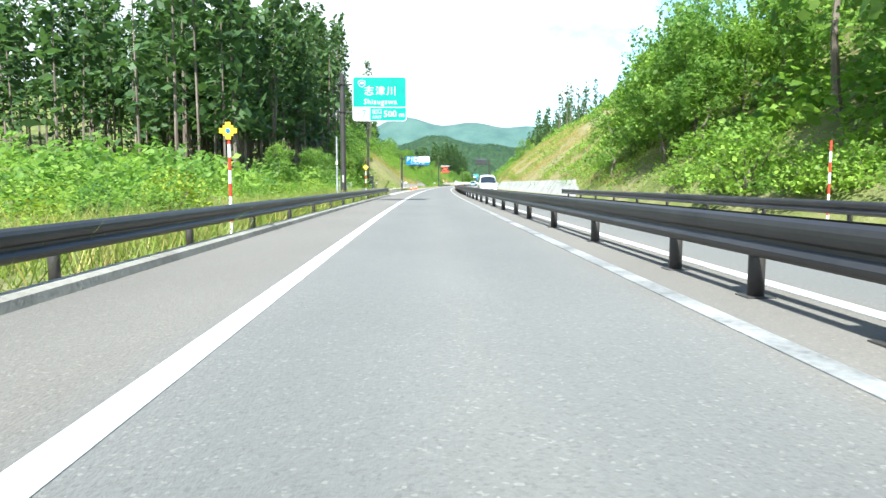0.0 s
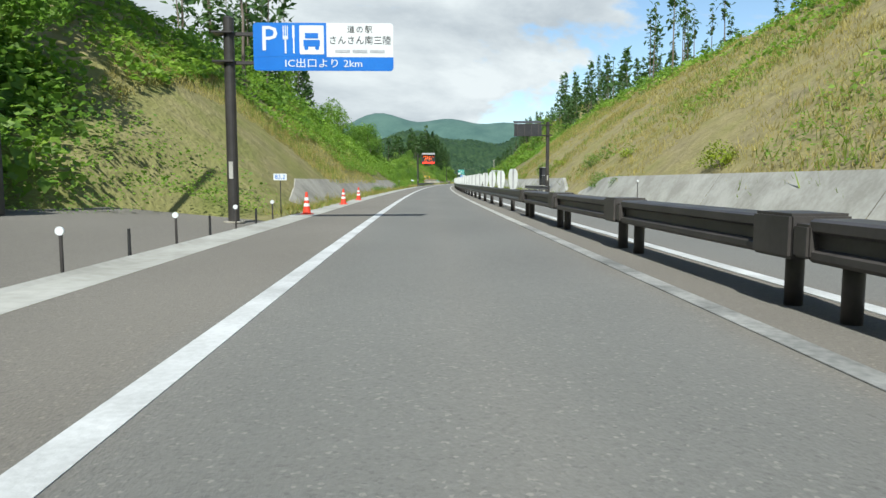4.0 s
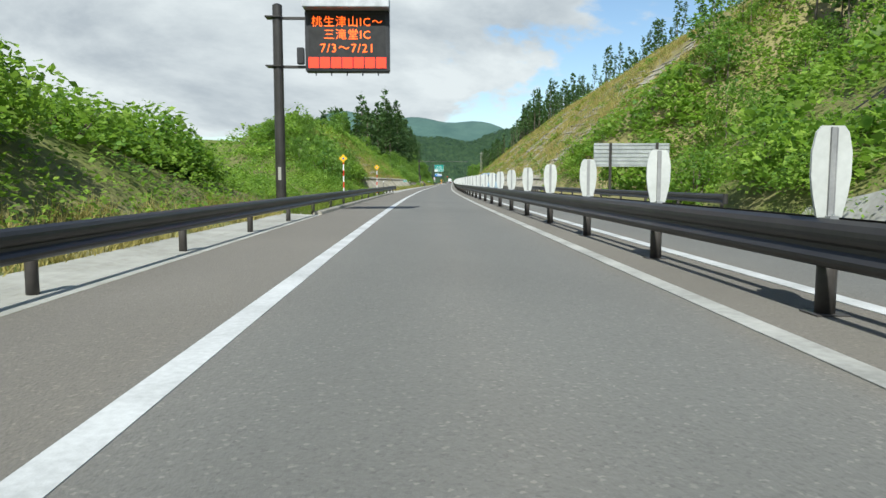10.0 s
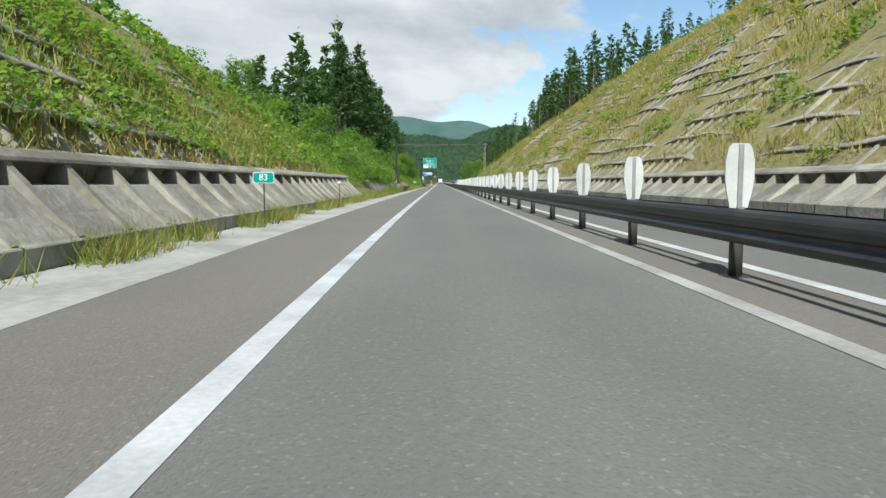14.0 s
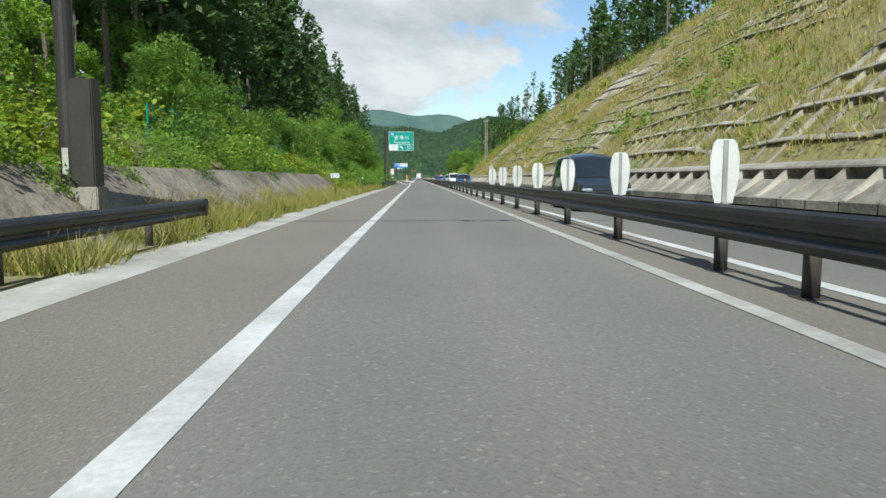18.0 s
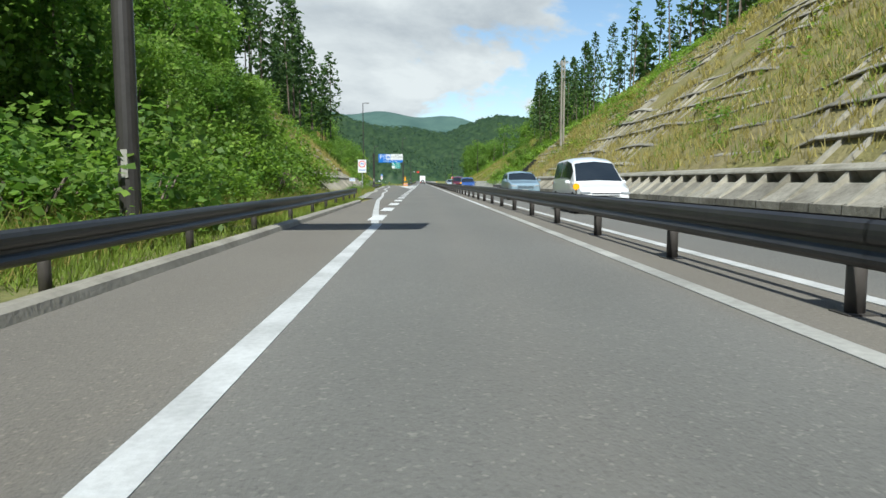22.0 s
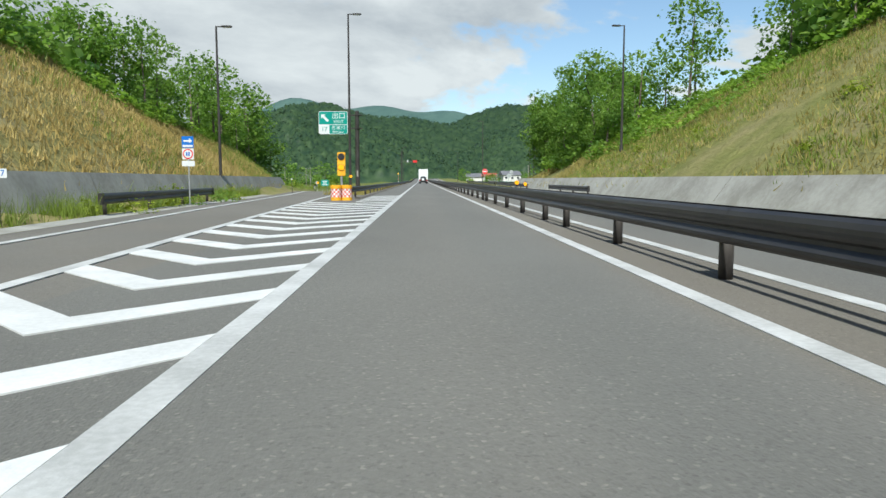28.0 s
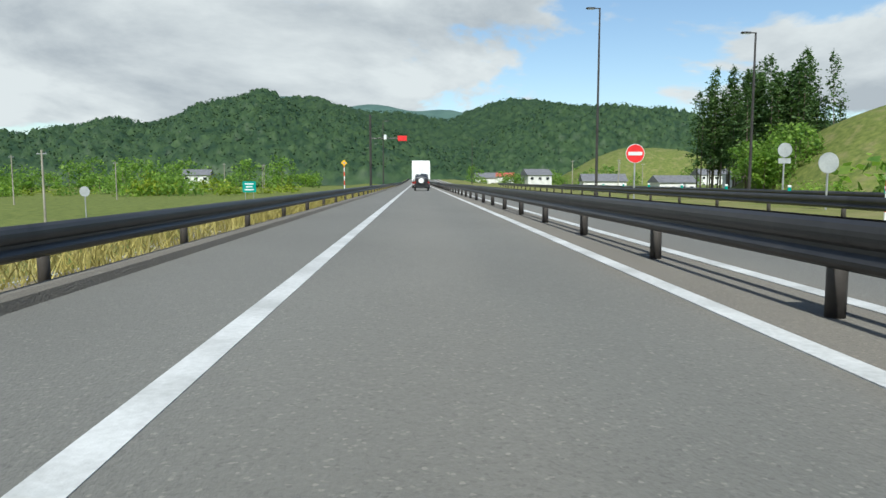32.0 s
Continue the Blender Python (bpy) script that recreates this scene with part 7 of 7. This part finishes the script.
SHAPES = {   # length, width, and stations: (y, z_low, z_belt, z_roof) from nose to tail; None: no cabin there
    "minivan": (4.7, 1.70, ((0, .30, .56, None), (.18, .22, .80, None), (.80, .20, .96, .97), (1.75, .20, 1.10, 1.72), (2.4, .20, 1.10, 1.83), (4.2, .20, 1.10, 1.80), (4.6, .25, 1.05, 1.55), (4.7, .35, .95, None))),
    "sedan": (4.7, 1.78, ((0, .32, .58, None), (.15, .22, .72, None), (1.35, .18, .92, .93), (2.15, .18, .95, 1.40), (2.9, .18, .95, 1.45), (3.6, .18, .97, 1.32), (4.25, .20, 1.0, 1.02), (4.7, .35, .85, None))),
    "compact": (4.2, 1.70, ((0, .30, .56, None), (.16, .22, .74, None), (.85, .20, .90, .91), (1.75, .20, 1.02, 1.46), (2.4, .20, 1.02, 1.55), (3.6, .20, 1.04, 1.45), (4.1, .26, 1.0, 1.05), (4.2, .36, .9, None))),
    "crossover": (4.5, 1.80, ((0, .36, .70, None), (.16, .28, .92, None), (1.15, .26, 1.06, 1.07), (1.95, .26, 1.10, 1.55), (2.6, .26, 1.10, 1.62), (3.8, .26, 1.12, 1.52), (4.4, .30, 1.05, 1.08), (4.5, .40, .9, None))),
    "jeep": (3.4, 1.475, ((0, .45, .80, None), (.08, .38, .98, None), (1.05, .36, 1.02, 1.03), (1.30, .36, 1.04, 1.66), (1.6, .36, 1.04, 1.70), (3.2, .36, 1.04, 1.69), (3.36, .36, 1.0, 1.60), (3.4, .45, .9, None))),
}


def lofted(st, w, L):
    """The body's skin as a function of the way along it and round it; the roof fades into the bonnet and the tail."""
    ys = [q[0] for q in st]
    cols = [[q[1] for q in st], [q[2] for q in st], [q[2] + .012 if q[3] is None else q[3] for q in st]]

    def smooth(y, col):
        a = np.interp([y - .10, y - .05, y, y + .05, y + .10], ys, col)
        return float(a.mean())

    def skin(y, v):
        """v from 0 at the sill over 4 at the belt and 7 at the roof's edge to 9 at the middle."""
        z0, zb, zr = (smooth(y, c) for c in cols)
        zr = max(zr, zb + .01)
        h = w / 2 * (1 - .16 * math.exp(-y / .22) - .12 * math.exp(-(L - y) / .2))
        k = min(1.0, max(0.0, (zr - zb) / .5))
        hr = h * (.965 - .16 * k)
        pts = [(h * .90, z0), (h * .985, z0 + .10), (h, z0 + .45 * (zb - z0)), (h * .992, z0 + .8 * (zb - z0)), (h * .962, zb),
               (h * .962 + (hr - h * .962) * .4, zb + (zr - zb) * .38), (h * .962 + (hr - h * .962) * .8, zb + (zr - zb) * .74), (hr, zr - .07 * k), (hr * .82, zr - .012 * k), (0.0, zr + .02 + .02 * k)]
        i = min(int(v), 8)
        f = v - i
        return pts[i][0] + (pts[i + 1][0] - pts[i][0]) * f, pts[i][1] + (pts[i + 1][1] - pts[i][1]) * f
    return skin


def vehicle(kind, s, d, colour, label, towards=True, category="car"):
    L, w, st = SHAPES[kind]
    p = spot(s, d, 0.0, 0 if towards else 180)
    t = thing("car", p @ pose(0, 0, 0), label, category, "cars on the road")
    skin = lofted(st, w, L)
    bm = NB()
    ys = np.unique(np.concatenate([np.linspace(0, .3, 5), np.linspace(.3, L - .3, 26), np.linspace(L - .3, L, 5), [q[0] for q in st]]))
    vs = []
    for y in ys:
        half = [skin(float(y), v) for v in range(10)]
        vs.append([bm.verts.new((-x, y, z)) for x, z in half] + [bm.verts.new((x, y, z)) for x, z in half[-2::-1]])
    n = len(vs[0])
    for a, b in zip(vs, vs[1:]):
        for k in range(n):
            bm.faces.new((a[k], b[k], b[(k + 1) % n], a[(k + 1) % n]))
    bm.faces.new(vs[0]); bm.faces.new(vs[-1][::-1])
    bmesh.ops.recalc_face_normals(bm, faces=bm.faces)
    body = part("body", bm, colour, t)
    body.data.polygons.foreach_set("use_smooth", [len(q.vertices) == 4 for q in body.data.polygons])

    def pane(name, y0, y1, v0, v1, side, lift):
        """Glass lying on the skin; side -1, 1, or 0 for a pane right across."""
        bm = NB()
        rows = []
        for y in np.linspace(y0, y1, 5):
            if side:
                q = [skin(float(y), v) for v in np.linspace(v0, v1, 4)]
                rows.append([bm.verts.new((side * (x + .012), y, z + .002)) for x, z in q])
            else:
                q = [skin(float(y), v) for v in np.linspace(v0, 9, 5)]
                rows.append([bm.verts.new((-x, y + lift, z + .014)) for x, z in q] + [bm.verts.new((x, y + lift, z + .014)) for x, z in q[-2::-1]])
        for a, b in zip(rows, rows[1:]):
            for k in range(len(a) - 1):
                bm.faces.new((a[k], a[k + 1], b[k + 1], b[k]))
        bmesh.ops.recalc_face_normals(bm, faces=bm.faces)
        ob = part(name, bm, GLASS_DARK, t)
        ob.data.polygons.foreach_set("use_smooth", [True] * len(ob.data.polygons))
        return ob
    ya, yb = st[2][0], st[3][0]
    tail = next(q[0] for q in st[:2:-1] if q[3] is not None and q[3] - q[2] < .75)
    roof_end = st[-3][0]
    pane("windscreen", ya + .10 * (yb - ya), yb - .10 * (yb - ya), 7.35, 9, 0, -.012)
    pane("rear_window", roof_end + .15 * (tail - roof_end), tail - .1 * (tail - roof_end), 7.35, 9, 0, .012)
    mid_y = .5 * (yb + roof_end)
    for x in (-1, 1):
        pane("side_window", ya + .62 * (yb - ya), mid_y - .05, 4.25, 6.75, x, 0)
        pane("side_window", mid_y + .05, roof_end + .05, 4.25, 6.75, x, 0)
    zb = st[1][2]
    for x in (-1, 1):
        bm = NB(); box(bm, (x * w * .36, .10, zb - .12), (w * .19, .20, .09), bevel=.03); part("headlight", bm, LAMP_CLEAR, t)
        bm = NB(); box(bm, (x * w * .42, L - .05, st[-1][2] - .05), (.14, .1, .26), bevel=.02); part("tail_light", bm, LAMP_RED, t)
        bm = NB(); box(bm, (x * (w / 2 + .07), 1.35, st[2][2] + .06), (.16, .12, .13), bevel=.03); part("mirror", bm, colour, t)
    bm = NB()
    for i in range(3):
        box(bm, (0, .03, zb - .28 + .075 * i), (w * .5, .08, .03))
    part("grille", bm, BLACK, t)
    bm = NB(); box(bm, (0, .07, st[1][1] + .10), (w * .72, .16, .14), bevel=.02); part("lower_intake", bm, BLACK, t)
    bm = NB(); box(bm, (0, -.012, st[1][1] + .24), (.33, .02, .165)); box(bm, (0, L + .012, st[1][1] + .42), (.33, .02, .165)); part("number_plate", bm, SIGN_YELLOW if kind == "jeep" else SIGN_WHITE, t)
    rw = .36 if kind == "jeep" else .32
    for x in (-1, 1):
        for y in (L * .19, L * .79):
            a, b = x * (w / 2 - .16), x * (w / 2 + .004)
            bm = NB(); cyl(bm, (min(a, b), y, rw + .01), rw + .055, abs(b - a), 26, axis="x"); part("wheel_arch", bm, BLACK, t)
            b = x * (w / 2 + .012)
            bm = NB(); cyl(bm, (min(a, b), y, rw), rw, abs(b - a), 24, axis="x"); wh = part("wheel", bm, BLACK, t)
            bm = NB(); cyl(bm, (b - .006, y, rw), rw * .64, .016, 20, axis="x"); cyl(bm, (b - .012, y, rw), rw * .16, .028, 12, axis="x"); part("rim", bm, GALV, wh)
    if kind == "jeep":
        bm = NB(); cyl(bm, (.05, L + .02, 1.02), .33, .19, 24, axis="y"); sw = part("spare_wheel", bm, BLACK, t)
        bm = NB(); cyl(bm, (.05, L + .21, 1.02), .26, .012, 24, axis="y"); part("spare_cover", bm, WHITE_PAINT, sw)
        bm = NB(); box(bm, (0, L + .05, .42), (w * .96, .12, .14), bevel=.02); part("bumper", bm, BLACK, t)
    return t


WHITE_CAR = car_paint("white_car_paint", (.78, .79, .80))
BLUE_CAR = car_paint("dark_blue_car_paint", (.018, .055, .13))
BRIGHT_BLUE_CAR = car_paint("bright_blue_car_paint", (.03, .085, .30))
TEAL_CAR = car_paint("pale_blue_car_paint", (.24, .335, .40))
SILVER_CAR = car_paint("silver_blue_car_paint", (.42, .47, .52))
BLACK_CAR = car_paint("black_car_paint", (.018, .02, .024))
RED_CAR = car_paint("dark_red_car_paint", (.12, .014, .02))
vehicle("minivan", 66, 5.6, WHITE_CAR, "white minivan in the oncoming lane")
vehicle("minivan", 270, 5.55, TEAL_CAR, "pale blue minivan in the oncoming lane")
vehicle("minivan", 393.5, 5.55, BLACK_CAR, "black minivan in the oncoming lane")
vehicle("compact", 457.2, 5.55, BLUE_CAR, "dark blue hatchback in the oncoming lane")
vehicle("minivan", 480.5, 5.55, WHITE_CAR, "white minivan in the oncoming lane")
vehicle("crossover", 497.5, 5.6, TEAL_CAR, "pale blue crossover car in the oncoming lane")
vehicle("compact", 543.5, 5.55, BRIGHT_BLUE_CAR, "bright blue compact car in the oncoming lane")
vehicle("minivan", 566, 5.55, RED_CAR, "dark red minivan in the oncoming lane")
vehicle("sedan", 591, 5.6, SILVER_CAR, "silver blue sedan in the oncoming lane")
vehicle("jeep", 756.6, .55, BLACK_CAR, "small black off-road car with a spare wheel cover", towards=False)

# box truck ahead
t = thing("box_truck", spot(776, .62), "white box truck seen from behind, twin rear doors shut", "truck")
W, Lk = 2.4, 8.0
bm = NB(); box(bm, (0, Lk / 2, 2.28), (W, Lk, 2.75), bevel=.03); part("cargo_box", bm, WHITE_CAR, t)
for x in (-1, 1):
    bm = NB(); box(bm, (x * W * .245, -.025, 2.28), (W * .475, .03, 2.6), bevel=.01); dr = part("rear_door", bm, WHITE_PAINT, t)
    bm = NB(); cyl(bm, (x * .16, -.06, 1.0), .018, 2.55, 8); part("lock_bar", bm, GALV, dr)
    bm = NB(); box(bm, (x * W * .40, -.03, .72), (.34, .06, .14), bevel=.01); part("tail_light", bm, LAMP_RED, t)
    for y in (1.6, 2.7, 7.9):
        bm = NB(); cyl(bm, (x * (W / 2 - .3) - .28 + (0 if x > 0 else .0), y, .46), .46, .56, 24, axis="x"); wh = part("wheel", bm, BLACK, t)
        bm = NB(); cyl(bm, (x * (W / 2 - .01) - .01, y, .46), .27, .02, 20, axis="x"); part("rim", bm, GALV, wh)
    bm = NB(); box(bm, (x * .8, .35, .42), (.55, .02, .5)); part("mud_flap", bm, BLACK, t)
bm = NB(); box(bm, (0, Lk / 2, .80), (1.0, Lk, .22)); part("chassis", bm, BLACK, t)
bm = NB(); box(bm, (0, -.03, .52), (W * .94, .10, .16), bevel=.01); part("underride_bar", bm, GALV, t)
bm = NB(); box(bm, (0, -.05, .74), (.44, .02, .2)); part("number_plate", bm, SIGN_WHITE, t)
bm = NB(); box(bm, (0, Lk + 1.1, 1.6), (2.3, 1.8, 2.2), bevel=.12); part("cab", bm, WHITE_CAR, t)


# ---- houses in the valley ----
def house(s, d, w, dp, h, turn, label, roof=None, gable=True, z=-3.2):
    t = thing("house", spot(s, d, z, turn), label, "house", "houses in the valley")
    bm = NB(); box(bm, (0, 0, h / 2), (w, dp, h)); part("wall", bm, WALL_WHITE, t)
    if gable:
        bm = NB()
        o = .45
        P = [(-w / 2 - o, -dp / 2 - o, h), (w / 2 + o, -dp / 2 - o, h), (w / 2 + o, dp / 2 + o, h), (-w / 2 - o, dp / 2 + o, h), (-w / 2 - o, 0, h + dp * .28), (w / 2 + o, 0, h + dp * .28)]
        v = [bm.verts.new(q) for q in P]
        for f in ((0, 1, 5, 4), (2, 3, 4, 5), (0, 4, 3), (1, 2, 5), (3, 2, 1, 0)):
            bm.faces.new([v[i] for i in f])
        part("roof", bm, roof or ROOF, t)
    else:
        bm = NB(); box(bm, (0, 0, h + .12), (w + .5, dp + .5, .24)); part("roof", bm, roof or ROOF, t)
    k = max(2, int(w / 2.6))
    for fl in range(max(1, int(h / 2.7))):
        for i in range(k):
            x = -w / 2 + w * (i + .5) / k
            bm = NB(); box(bm, (x, -dp / 2 - .02, 1.5 + 2.7 * fl), (1.3, .06, 1.1)); win = part("window", bm, WHITE_PAINT, t)
            bm = NB(); box(bm, (x, -dp / 2 - .055, 1.5 + 2.7 * fl), (1.16, .02, .96)); part("pane", bm, GLASS_DARK, win)


RED_ROOF = material("red_roof", (.30, .06, .04), (.42, .10, .07), scale=1.5, rough=.7)
house(930, -76, 9, 7, 5.4, 8, "white two-storey house in the fields")
house(915, 62, 14, 9, 3.4, -5, "low white house behind the slip road")
house(900, 80, 12, 8, 3.2, 6, "low white house behind the slip road")
house(880, 97, 16, 9, 5.6, -4, "flat-roofed white building beside the junction", GALV, False)
house(940, 44, 9, 8, 5.4, 10, "grey-roofed house near the climbing road")
house(975, 37, 7, 6, 4.6, -10, "small red-roofed house near the climbing road", RED_ROOF)
house(905, 108, 14, 8, 5.6, 4, "white two-storey building beside the junction", GALV, False)
house(960, 118, 13, 9, 5.4, 2, "white house at the foot of the wood")
house(985, 30, 9, 8, 4, -8, "dark-roofed farmhouse near the climbing road")

# mast on the slope
t = thing("radio_mast", spot(1210, 92, 2), "slender grey lattice radio mast among trees", "mast")
for i in range(4):
    a = radians(45 + 90 * i)
    bm = NB(); cyl(bm, (1.2 * math.cos(a), 1.2 * math.sin(a), 0), .10, 36, 6); part("leg", bm, GALV, t)
for i in range(12):
    bm = NB(); z = 3 * i + .5
    for x0, y0, ax in ((-.85, -.85, "x"), (-.85, .85, "x"), (-.85, -.85, "y"), (.85, -.85, "y")):
        cyl(bm, (x0, y0, z), .06, 1.7, 6, axis=ax)
    box(bm, (0, -.85, z + 1.5), (2.3, .08, .08), m=Matrix.Rotation(radians(55 if i % 2 else -55), 4, "Y"))
    part("brace", bm, GALV, t)
bm = NB(); box(bm, (0, 0, 34), (3.4, 3.4, .3)); box(bm, (0, 0, 36), (2.6, 2.6, .3)); part("antenna_ring", bm, GALV, t)
